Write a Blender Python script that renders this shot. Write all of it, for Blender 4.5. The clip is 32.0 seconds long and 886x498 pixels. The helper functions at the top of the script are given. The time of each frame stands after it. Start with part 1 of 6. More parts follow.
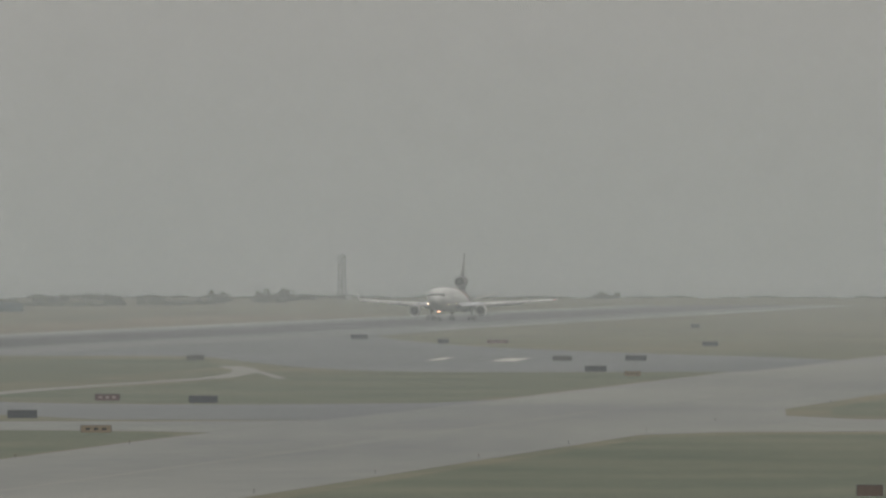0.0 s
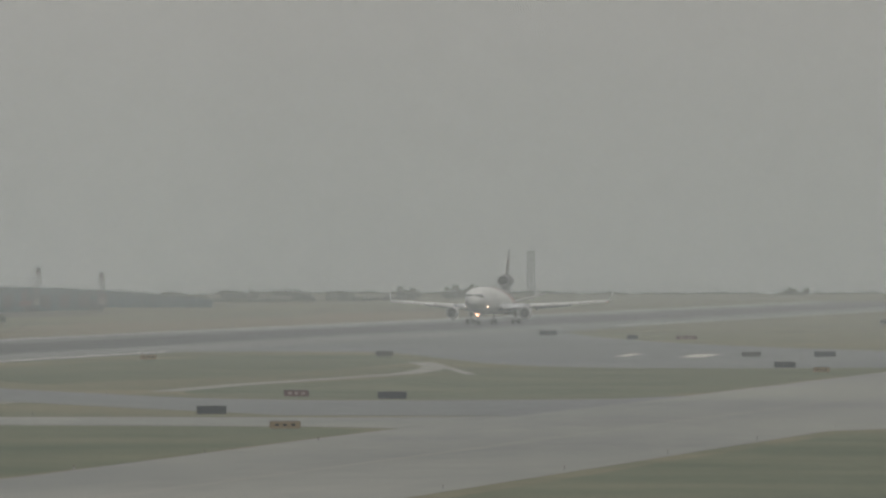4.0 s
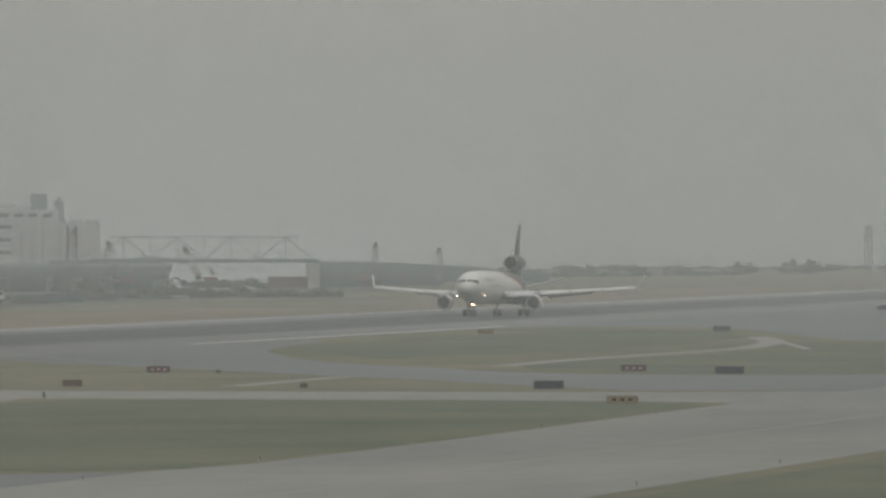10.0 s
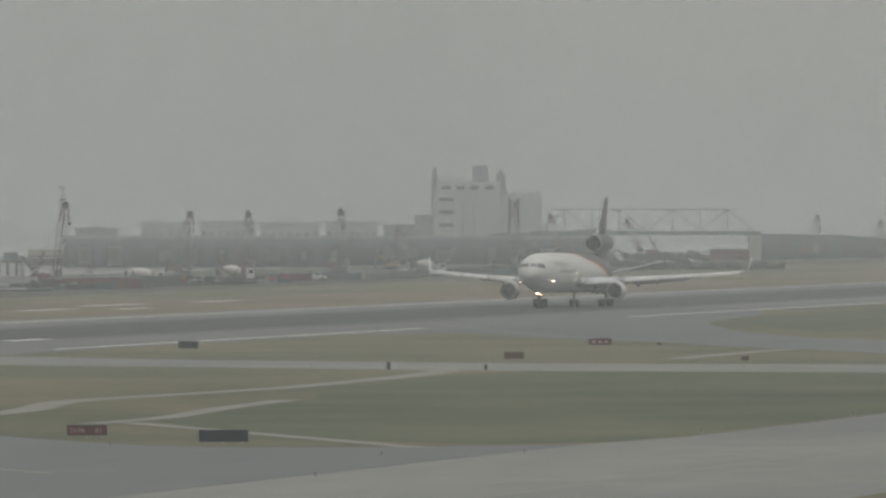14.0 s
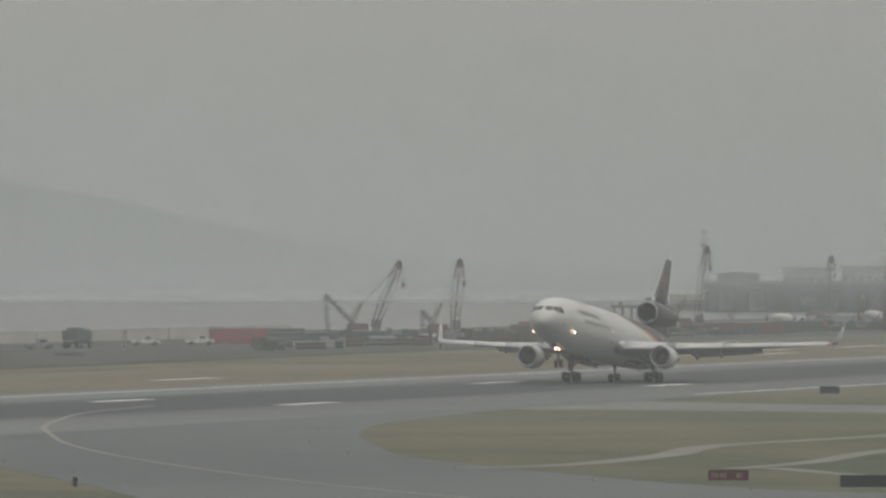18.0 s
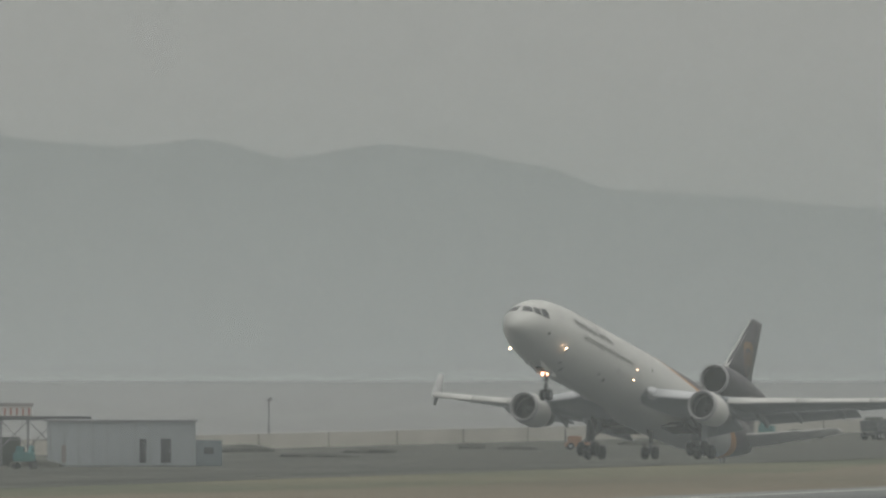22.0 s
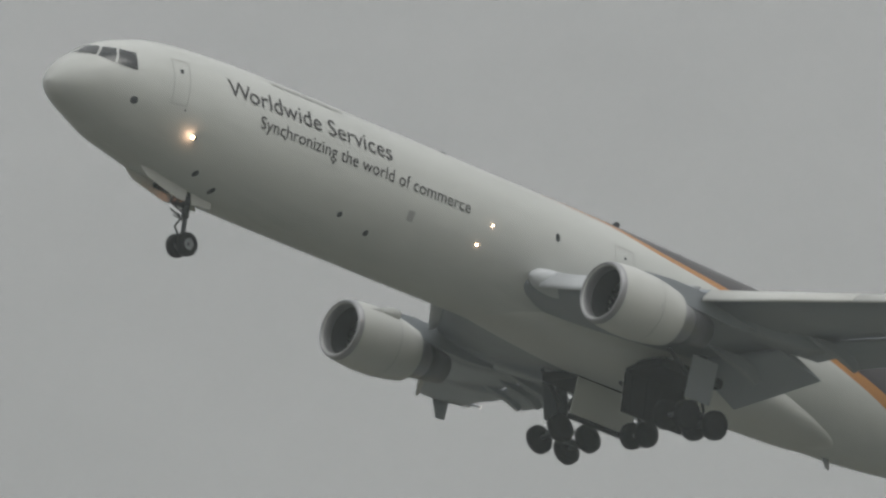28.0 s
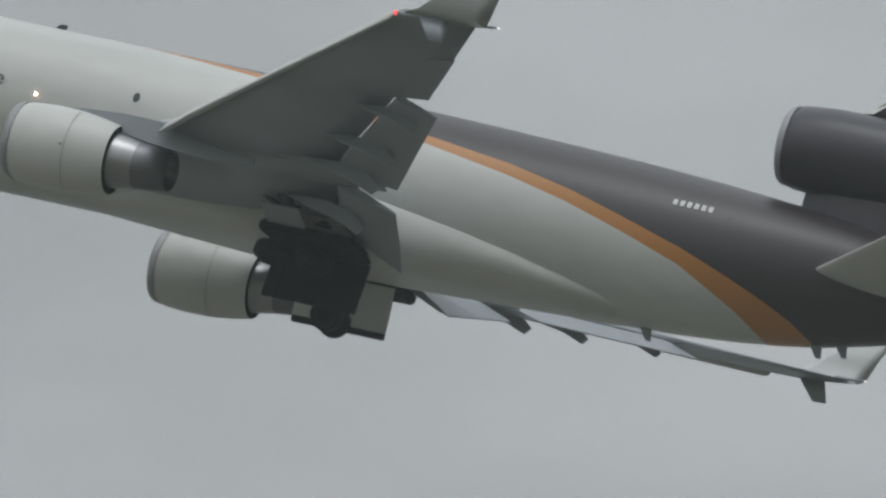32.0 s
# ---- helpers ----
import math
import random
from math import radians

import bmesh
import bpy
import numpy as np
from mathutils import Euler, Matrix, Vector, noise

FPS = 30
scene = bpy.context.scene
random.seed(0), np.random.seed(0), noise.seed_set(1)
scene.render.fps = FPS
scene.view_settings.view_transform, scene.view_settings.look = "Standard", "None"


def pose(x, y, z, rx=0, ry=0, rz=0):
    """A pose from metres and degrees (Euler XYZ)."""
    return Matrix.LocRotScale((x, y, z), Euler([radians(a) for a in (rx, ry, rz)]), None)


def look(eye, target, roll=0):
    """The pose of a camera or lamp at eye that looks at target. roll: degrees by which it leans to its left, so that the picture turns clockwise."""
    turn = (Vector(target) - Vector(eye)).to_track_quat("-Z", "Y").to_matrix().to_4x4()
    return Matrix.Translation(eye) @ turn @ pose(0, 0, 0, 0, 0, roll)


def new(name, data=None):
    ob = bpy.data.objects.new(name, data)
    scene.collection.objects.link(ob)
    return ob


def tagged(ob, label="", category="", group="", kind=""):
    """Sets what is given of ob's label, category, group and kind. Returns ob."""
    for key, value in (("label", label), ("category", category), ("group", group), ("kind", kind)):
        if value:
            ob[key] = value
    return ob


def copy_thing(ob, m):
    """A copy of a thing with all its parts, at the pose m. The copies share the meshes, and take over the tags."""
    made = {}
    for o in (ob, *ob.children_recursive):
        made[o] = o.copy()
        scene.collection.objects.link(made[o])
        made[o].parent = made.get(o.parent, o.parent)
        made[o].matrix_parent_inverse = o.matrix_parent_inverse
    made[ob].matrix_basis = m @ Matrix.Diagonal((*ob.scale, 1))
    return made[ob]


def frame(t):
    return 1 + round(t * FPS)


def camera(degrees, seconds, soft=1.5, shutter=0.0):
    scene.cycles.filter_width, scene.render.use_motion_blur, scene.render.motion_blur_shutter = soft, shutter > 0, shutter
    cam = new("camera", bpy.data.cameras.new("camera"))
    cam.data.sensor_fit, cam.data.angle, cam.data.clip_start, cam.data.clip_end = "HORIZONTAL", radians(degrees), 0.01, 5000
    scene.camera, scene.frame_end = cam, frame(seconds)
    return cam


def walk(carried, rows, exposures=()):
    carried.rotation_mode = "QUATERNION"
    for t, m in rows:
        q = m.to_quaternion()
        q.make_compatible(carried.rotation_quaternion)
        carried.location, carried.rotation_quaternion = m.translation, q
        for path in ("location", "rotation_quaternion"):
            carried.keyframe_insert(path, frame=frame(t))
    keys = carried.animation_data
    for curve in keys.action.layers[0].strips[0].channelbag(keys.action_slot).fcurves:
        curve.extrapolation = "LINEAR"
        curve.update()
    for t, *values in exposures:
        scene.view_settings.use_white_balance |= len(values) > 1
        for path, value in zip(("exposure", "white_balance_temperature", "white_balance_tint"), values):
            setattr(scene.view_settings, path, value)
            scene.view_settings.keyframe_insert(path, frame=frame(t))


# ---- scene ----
FOV, EYE_Z, LANE = 4.8699, 17.746, 342.87
EXPOSURE, SKY, SUN = 0.33, 1.0, 0.42
HAZE = (0.768, 0.83, 0.836, 1)
HAZE_LAYERS = ((250, 0.16, 90), (900, 0.17, 420), (1500, 0.19, 420), (2150, 0.20, 420), (2800, 0.26, 420), (4000, 0.90, 175, 3340))


def aim(pan, tilt):
    """A camera pose on the viewing deck, from the pan away from the runway's line and the tilt, in degrees."""
    a, b = radians(pan), radians(tilt)
    eye = Vector((0, 0, EYE_Z))
    return look(eye, eye + Vector((math.cos(b) * math.cos(a), math.cos(b) * math.sin(a), math.sin(b))))


cam = camera(FOV, 32.0, soft=2.5)
walk(cam, [(t, aim(a, b)) for t, a, b in (
    (0.0, 7.3949, 0.0140), (0.5, 7.5372, 0.0045), (1.0, 7.6773, 0.0004), (1.5, 7.8067, 0.0004), (2.0, 7.9136, 0.0032),
    (2.5, 8.0513, 0.0036), (3.0, 8.1705, -0.0024), (3.5, 8.3040, -0.0027), (4.0, 8.4341, -0.0082), (4.5, 8.5578, -0.0185),
    (5.0, 8.6816, -0.0283), (5.5, 8.8123, -0.0321), (6.0, 8.9461, -0.0308), (6.5, 9.0667, -0.0380), (7.0, 9.2180, -0.0412),
    (7.5, 9.3422, -0.0552), (8.0, 9.4982, -0.0820), (8.5, 9.6919, -0.1180), (9.0, 9.8932, -0.1216), (9.5, 10.0928, -0.1339),
    (10.0, 10.2885, -0.1468), (10.5, 10.5449, -0.1472), (11.0, 10.7478, -0.1714), (11.5, 11.0119, -0.1906), (12.0, 11.2813, -0.2027),
    (12.5, 11.5752, -0.2289), (13.0, 11.8791, -0.2917), (13.5, 12.2975, -0.3131), (14.0, 12.7174, -0.2986), (14.5, 13.1429, -0.2615),
    (15.0, 13.5695, -0.2205), (15.5, 13.9866, -0.1836), (16.0, 14.3868, -0.1551), (16.5, 14.7622, -0.1394), (17.0, 15.1545, -0.1250),
    (17.5, 15.6994, -0.0746), (18.0, 16.2437, -0.0507), (18.5, 16.7950, -0.0333), (19.0, 17.3552, -0.0321), (19.5, 18.0296, -0.0191),
    (20.0, 18.7841, -0.0052), (20.5, 19.6179, 0.0588), (21.0, 20.4741, 0.0704), (21.5, 21.4446, 0.1824), (22.0, 22.5024, 0.3921),
    (22.5, 23.4789, 0.5427), (23.0, 24.4893, 0.6578), (23.5, 25.6225, 0.8196), (24.0, 27.0609, 1.0663), (24.5, 29.0311, 1.3581),
    (25.0, 31.4331, 1.7289), (25.5, 34.1376, 2.3080), (26.0, 36.8515, 3.0108), (26.5, 39.6579, 3.7767), (27.0, 42.7532, 4.5683),
    (27.5, 46.3339, 5.3481), (28.0, 50.5292, 6.1272), (28.5, 55.2465, 7.0669), (29.0, 60.5751, 8.1855), (29.5, 66.9301, 9.4497),
    (30.0, 74.5490, 10.8952), (30.5, 82.4530, 12.1719), (31.0, 90.5887, 13.3951), (31.5, 98.3594, 14.2066), (32.0, 105.9631, 14.8166))], exposures=[(0.0, EXPOSURE + 0.08, 6820, 13), (9.0, EXPOSURE + 0.08, 6800, 12), (14.0, EXPOSURE + 0.12, 6760, 12), (18.0, EXPOSURE + 0.12, 6760, 12), (22.0, EXPOSURE + 0.05, 6730, 9), (23.0, EXPOSURE + 0.03, 6660, 9), (25.0, EXPOSURE, 6580, 8), (28.0, EXPOSURE, 6450, 8),
              (29.0, EXPOSURE + 0.13, 6760, 8), (30.0, EXPOSURE + 0.02, 6380, 6), (31.0, EXPOSURE, 6250, 8), (32.0, EXPOSURE, 6150, 7)])

# ---- light ----
world = bpy.data.worlds.new("overcast")
scene.world = world
world.use_nodes = True
wn, wl = world.node_tree.nodes, world.node_tree.links
wn.clear()
w_out = wn.new("ShaderNodeOutputWorld")
w_bg = wn.new("ShaderNodeBackground")
w_sky = wn.new("ShaderNodeTexSky")
w_sky.sky_type, w_sky.sun_disc = "NISHITA", False
w_sky.sun_elevation, w_sky.sun_rotation = radians(48), radians(200)
w_sky.dust_density, w_sky.air_density = 6.0, 1.2
w_grey = wn.new("ShaderNodeHueSaturation")
w_grey.inputs["Saturation"].default_value = 0.15
w_grey.inputs["Value"].default_value = 0.06
w_co = wn.new("ShaderNodeTexCoord")
w_sep = wn.new("ShaderNodeSeparateXYZ")
w_ramp = wn.new("ShaderNodeValToRGB")
w_ramp.color_ramp.interpolation = "EASE"
for at, colour in ((0.0, (0.298, 0.304, 0.284)), (0.012, (0.322, 0.314, 0.294)), (0.024, (0.368, 0.345, 0.326)), (0.065, (0.366, 0.343, 0.336)), (0.15, (0.364, 0.347, 0.347)), (0.30, (0.40, 0.395, 0.395)), (1.0, (0.86, 0.86, 0.86))):
    e = w_ramp.color_ramp.elements.new(at)
    e.color = (*colour, 1)
w_ramp.color_ramp.elements.remove(w_ramp.color_ramp.elements[0])
w_ramp.color_ramp.elements.remove(w_ramp.color_ramp.elements[-1])
w_map = wn.new("ShaderNodeMapping")
w_map.inputs["Scale"].default_value = (6.0, 6.0, 16.0)
w_noise = wn.new("ShaderNodeTexNoise")
w_noise.inputs["Scale"].default_value, w_noise.inputs["Detail"].default_value = 1.8, 5.0
w_soft = wn.new("ShaderNodeMapRange")
for key, value in (("From Min", 0.3), ("From Max", 0.7), ("To Min", 0.82), ("To Max", 1.15)):
    w_soft.inputs[key].default_value = value
w_mix = wn.new("ShaderNodeMix")
w_mix.data_type = "RGBA"
w_mix.inputs["Factor"].default_value = 0.2
w_cloud = wn.new("ShaderNodeVectorMath")
w_cloud.operation = "SCALE"
wl.new(w_co.outputs["Generated"], w_sep.inputs[0])
wl.new(w_sep.outputs["Z"], w_ramp.inputs[0])
wl.new(w_co.outputs["Generated"], w_map.inputs[0])
wl.new(w_map.outputs[0], w_noise.inputs["Vector"])
wl.new(w_noise.outputs["Fac"], w_soft.inputs["Value"])
wl.new(w_sky.outputs[0], w_grey.inputs["Color"])
wl.new(w_ramp.outputs[0], w_mix.inputs["A"])
wl.new(w_grey.outputs[0], w_mix.inputs["B"])
wl.new(w_mix.outputs["Result"], w_cloud.inputs[0])
w_low, w_part = wn.new("ShaderNodeMapRange"), wn.new("ShaderNodeMix")
for key, value in (("From Min", 0.05), ("From Max", 0.16), ("To Min", 0.25), ("To Max", 1.0)):
    w_low.inputs[key].default_value = value
wl.new(w_sep.outputs["Z"], w_low.inputs["Value"])
wl.new(w_low.outputs[0], w_part.inputs["Factor"])
w_part.inputs["A"].default_value = 1.0
wl.new(w_soft.outputs[0], w_part.inputs["B"])
wl.new(w_part.outputs["Result"], w_cloud.inputs["Scale"])
wl.new(w_cloud.outputs[0], w_bg.inputs["Color"])
wl.new(w_bg.outputs[0], w_out.inputs["Surface"])
w_bg.inputs["Strength"].default_value = SKY

sun = new("sun", bpy.data.lights.new("sun", "SUN"))
sun.data.energy, sun.data.angle, sun.data.color = SUN, radians(25), (1.0, 0.97, 0.92)
sun.matrix_world = look((0, 0, 900), (0 - 0.30 * 900 * 0.3, 0.42 * 900, 0))


# ---- materials ----
def material(name, colour, rough=0.6, metal=0.0, vary=0.18, scale=1.0, bump=0.0, second=None, stretch=(1, 1, 1), spec=0.5, per_piece=0.0):
    """A surface with its colour varied at two scales, in metres of the object's own space."""
    m = bpy.data.materials.new(name)
    m.use_nodes = True
    n, l = m.node_tree.nodes, m.node_tree.links
    p = n["Principled BSDF"]
    p.inputs["Roughness"].default_value, p.inputs["Metallic"].default_value = rough, metal
    p.inputs["Specular IOR Level"].default_value = spec
    co, mp = n.new("ShaderNodeTexCoord"), n.new("ShaderNodeMapping")
    mp.inputs["Scale"].default_value = stretch
    l.new(co.outputs["Object"], mp.inputs[0])
    big, small = n.new("ShaderNodeTexNoise"), n.new("ShaderNodeTexNoise")
    big.inputs["Scale"].default_value, big.inputs["Detail"].default_value = 0.35 * scale, 3.0
    small.inputs["Scale"].default_value, small.inputs["Detail"].default_value = 5.0 * scale, 5.0
    for t in (big, small):
        l.new(mp.outputs[0], t.inputs["Vector"])
    add = n.new("ShaderNodeMath")
    add.operation = "MULTIPLY_ADD"
    l.new(small.outputs["Fac"], add.inputs[0])
    add.inputs[1].default_value = 0.45
    l.new(big.outputs["Fac"], add.inputs[2])
    value = add.outputs[0]
    if per_piece:
        info, more = n.new("ShaderNodeObjectInfo"), n.new("ShaderNodeMath")
        more.operation = "MULTIPLY_ADD"
        l.new(info.outputs["Random"], more.inputs[0])
        more.inputs[1].default_value = per_piece
        l.new(value, more.inputs[2])
        value = more.outputs[0]
    mix = n.new("ShaderNodeMix")
    mix.data_type = "RGBA"
    rng = n.new("ShaderNodeMapRange")
    rng.inputs["From Min"].default_value, rng.inputs["From Max"].default_value = 0.5, 0.95 + per_piece
    l.new(value, rng.inputs["Value"])
    l.new(rng.outputs[0], mix.inputs["Factor"])
    mix.inputs["A"].default_value = (*[c * (1 + vary) for c in colour], 1)
    mix.inputs["B"].default_value = (*(second or [c * (1 - vary) for c in colour]), 1)
    l.new(mix.outputs["Result"], p.inputs["Base Color"])
    if bump:
        b = n.new("ShaderNodeBump")
        b.inputs["Strength"].default_value, b.inputs["Distance"].default_value = bump, 0.05
        l.new(small.outputs["Fac"], b.inputs["Height"])
        l.new(b.outputs[0], p.inputs["Normal"])
    return m


def glow(name, colour, strength):
    m = bpy.data.materials.new(name)
    m.use_nodes = True
    p = m.node_tree.nodes["Principled BSDF"]
    p.inputs["Base Color"].default_value = (*colour, 1)
    p.inputs["Emission Color"].default_value, p.inputs["Emission Strength"].default_value = (*colour, 1), strength
    return m


GRASS = material("dry_grass", (0.140, 0.130, 0.088), 0.95, vary=0.10, scale=0.06, bump=0.6, second=(0.078, 0.091, 0.063), spec=0.1)
TURF = material("mown_turf", (0.100, 0.107, 0.073), 0.95, vary=0.12, scale=0.08, bump=0.6, second=(0.062, 0.080, 0.055), spec=0.1)
TARMAC = material("grooved_asphalt", (0.112, 0.124, 0.124), 0.85, vary=0.10, scale=0.05, stretch=(0.25, 1, 1), second=(0.086, 0.097, 0.100), spec=0.3)
CONCRETE = material("taxiway_concrete", (0.170, 0.178, 0.160), 0.85, vary=0.08, scale=0.05, stretch=(0.35, 1, 1), second=(0.112, 0.124, 0.120), spec=0.3)
ROAD = material("perimeter_road", (0.185, 0.190, 0.168), 0.9, vary=0.1, scale=0.2, spec=0.2)
MARK = material("white_marking_paint", (0.55, 0.55, 0.52), 0.7, vary=0.15, scale=0.8)
YELLOW_MARK = material("yellow_marking_paint", (0.175, 0.170, 0.143), 0.7, vary=0.15, scale=0.8)
DITCH_SHADE = material("ditch_grass_painted_shade", (0.030, 0.034, 0.028), 0.95, vary=0.3, scale=0.2, spec=0.1)
GOLD_MARK = material("orange_marking_paint", (0.195, 0.155, 0.10), 0.7, vary=0.2, scale=0.8)
EARTH = material("bare_earth", (0.076, 0.079, 0.068), 0.95, vary=0.2, scale=0.15, bump=0.8, second=(0.055, 0.058, 0.052), spec=0.1)
WALL_CONCRETE = material("weathered_concrete", (0.40, 0.39, 0.35), 0.85, vary=0.12, scale=0.3)
HILL = material("wooded_hill", (0.040, 0.056, 0.054), 1.0, vary=0.25, scale=0.02, spec=0.05)
LEAVES = material("scrub_leaves", (0.045, 0.058, 0.034), 0.95, vary=0.3, scale=0.4, spec=0.1)
BARK = material("bark", (0.07, 0.055, 0.042), 0.9, vary=0.2)
WHITE = material("airliner_white_paint", (0.565, 0.57, 0.548), 0.40, vary=0.03, scale=0.5, second=(0.492, 0.498, 0.474))
BELLY = material("grey_wing_paint", (0.265, 0.287, 0.312), 0.45, vary=0.06, scale=0.5)
BROWN = material("dark_brown_paint", (0.035, 0.033, 0.041), 0.35, vary=0.08, scale=0.5)
METAL = material("bare_metal", (0.55, 0.55, 0.55), 0.35, 0.9, vary=0.06)
HOT_METAL = material("heat_stained_metal", (0.33, 0.33, 0.335), 0.36, 0.85, vary=0.15, scale=1.5)
STRUT = material("gear_strut_paint", (0.065, 0.07, 0.078), 0.6, vary=0.2, spec=0.25)
RUBBER = material("tyre_rubber", (0.010, 0.011, 0.013), 0.85, vary=0.15, spec=0.15)
# near black: painted-in shade of bays and inlets; also hubs and sign marks
DARK = material("near_black_and_painted_shade", (0.008, 0.0085, 0.010), 0.85, vary=0.1, spec=0.1)
LIP = material("dull_inlet_lip_metal", (0.34, 0.34, 0.35), 0.48, 0.6, vary=0.1)
DUCT = material("inlet_duct_grey", (0.055, 0.058, 0.062), 0.6, vary=0.1)
NOZZLE = material("dull_nozzle_metal", (0.17, 0.17, 0.18), 0.42, 0.8, vary=0.2, scale=1.5)
FAN = material("fan_blade_titanium", (0.05, 0.052, 0.055), 0.45, 0.6, vary=0.15)
PANE = material("cockpit_glass", (0.02, 0.023, 0.026), 0.12, vary=0.1)
SEAM = material("door_seam_grey", (0.36, 0.36, 0.35), 0.5, vary=0.1)
LETTERS = material("dark_grey_lettering", (0.045, 0.043, 0.045), 0.4, vary=0.05)
TRUSS = material("weathered_pale_steel", (0.24, 0.27, 0.28), 0.7, vary=0.15)
PALE = material("pale_lettering", (0.6, 0.6, 0.58), 0.5, vary=0.05)
WINGLET = material("pale_winglet_paint", (0.47, 0.48, 0.48), 0.42, vary=0.05, scale=0.5)
LAMP = glow("landing_lamp", (1.0, 0.62, 0.40), 30)
BEAM = glow("taxi_beam_lamp", (1.0, 0.50, 0.30), 15)
TAIL_WHITE = glow("white_tail_lamp", (1.0, 0.92, 0.85), 1.0)
NAV_RED = glow("red_lamp", (1.0, 0.10, 0.08), 0.9)
SIGN_BLACK = material("sign_black", (0.020, 0.028, 0.042), 0.5, vary=0.15)
SIGN_RED = material("sign_red", (0.098, 0.042, 0.048), 0.5, vary=0.15)
SIGN_YELLOW = material("sign_back_ochre", (0.24, 0.17, 0.09), 0.6, vary=0.15)
SIGN_SLATE = material("sign_slate_grey", (0.075, 0.078, 0.075), 0.6, vary=0.15)
SIGN_BROWN = material("sign_back_brown", (0.10, 0.055, 0.035), 0.6, vary=0.15)
STEEL = material("grey_painted_steel", (0.20, 0.21, 0.22), 0.6, vary=0.15)
STEEL_DARK = material("dark_painted_steel", (0.030, 0.035, 0.042), 0.6, vary=0.2)
RED = material("faded_red_paint", (0.27, 0.055, 0.050), 0.6, vary=0.15)
CRANE_RED = material("crane_red_paint", (0.115, 0.050, 0.048), 0.6, vary=0.15)
CRANE_WHITE = material("crane_white_paint", (0.23, 0.22, 0.215), 0.6, vary=0.1)
ORANGE = material("site_orange_paint", (0.27, 0.145, 0.085), 0.6, vary=0.15)
TEAL = material("site_teal_paint", (0.05, 0.17, 0.17), 0.6, vary=0.15)
SITE_GREEN = material("dull_green_paint", (0.055, 0.075, 0.065), 0.6, vary=0.15)
CLADDING = material("pale_cladding", (0.42, 0.43, 0.43), 0.6, vary=0.08, scale=0.3)
CLADDING_BLUE = material("blue_grey_cladding", (0.16, 0.20, 0.22), 0.6, vary=0.12, scale=0.3)
SHELTER = material("shelter_cladding_blue_grey", (0.30, 0.335, 0.355), 0.6, vary=0.10, scale=0.3)
CAR_WHITE = material("white_car_paint", (0.60, 0.60, 0.58), 0.35, vary=0.05)
# teal carries the blue of the distance haze, painted into the base colour
TEAL_GREY = material("weathered_steel_haze_tinted", (0.030, 0.074, 0.092), 0.7, vary=0.2, scale=0.4)
DRUM_WHITE = material("mixer_drum_white", (0.52, 0.51, 0.48), 0.5, vary=0.12, scale=0.8)
PALE_DULL = material("faded_sign_lettering", (0.34, 0.25, 0.24), 0.6, vary=0.1)
MAROON = material("dull_maroon_paint", (0.075, 0.040, 0.042), 0.6, vary=0.15)
TRUCK_BLUE = material("pale_blue_truck_paint", (0.30, 0.36, 0.39), 0.5, vary=0.1)
STRAW = material("straw_brown_grass", (0.158, 0.134, 0.098), 0.95, vary=0.10, scale=0.05, bump=0.6, second=(0.112, 0.106, 0.076), stretch=(0.5, 1, 1), spec=0.1)
EMBLEM = material("antique_gold_paint", (0.21, 0.135, 0.075), 0.45, vary=0.08)
TAILPLANE = material("pale_grey_tailplane", (0.52, 0.54, 0.56), 0.42, vary=0.05, scale=0.5)
GLASS_DARK = material("dark_window_glass", (0.03, 0.035, 0.04), 0.15, vary=0.1)


def haze_material(name, cover, tall=420, foot=5.0):
    """Thin airborne haze: mostly see-through, lit by the sky on both faces, thinner higher up and fading out at its foot."""
    m = bpy.data.materials.new(name)
    m.use_nodes = True
    n, l = m.node_tree.nodes, m.node_tree.links
    n.clear()
    out, mix, clear = n.new("ShaderNodeOutputMaterial"), n.new("ShaderNodeMixShader"), n.new("ShaderNodeBsdfTransparent")
    lit, front, back = n.new("ShaderNodeMixShader"), n.new("ShaderNodeBsdfDiffuse"), n.new("ShaderNodeBsdfTranslucent")
    for s in (front, back):
        s.inputs["Color"].default_value = HAZE
        l.new(s.outputs[0], lit.inputs[1 if s is front else 2])
    co, sep, fall, dens = n.new("ShaderNodeTexCoord"), n.new("ShaderNodeSeparateXYZ"), n.new("ShaderNodeMath"), n.new("ShaderNodeMath")
    l.new(co.outputs["Object"], sep.inputs[0])
    fall.operation, dens.operation = "MULTIPLY", "POWER"
    l.new(sep.outputs["Z"], fall.inputs[0])
    fall.inputs[1].default_value = -1 / tall
    dens.inputs[0].default_value = math.e
    l.new(fall.outputs[0], dens.inputs[1])
    scale = n.new("ShaderNodeMath")
    scale.operation = "MULTIPLY"
    l.new(dens.outputs[0], scale.inputs[0])
    scale.inputs[1].default_value = cover
    low, thin = n.new("ShaderNodeMapRange"), n.new("ShaderNodeMath")
    low.inputs["From Min"].default_value, low.inputs["From Max"].default_value = (0.0 if foot > 5 else -2.3), foot
    l.new(sep.outputs["Z"], low.inputs["Value"])
    thin.operation = "MULTIPLY"
    l.new(scale.outputs[0], thin.inputs[0])
    l.new(low.outputs[0], thin.inputs[1])
    l.new(thin.outputs[0], mix.inputs[0])
    l.new(clear.outputs[0], mix.inputs[1])
    l.new(lit.outputs[0], mix.inputs[2])
    l.new(mix.outputs[0], out.inputs["Surface"])
    return m


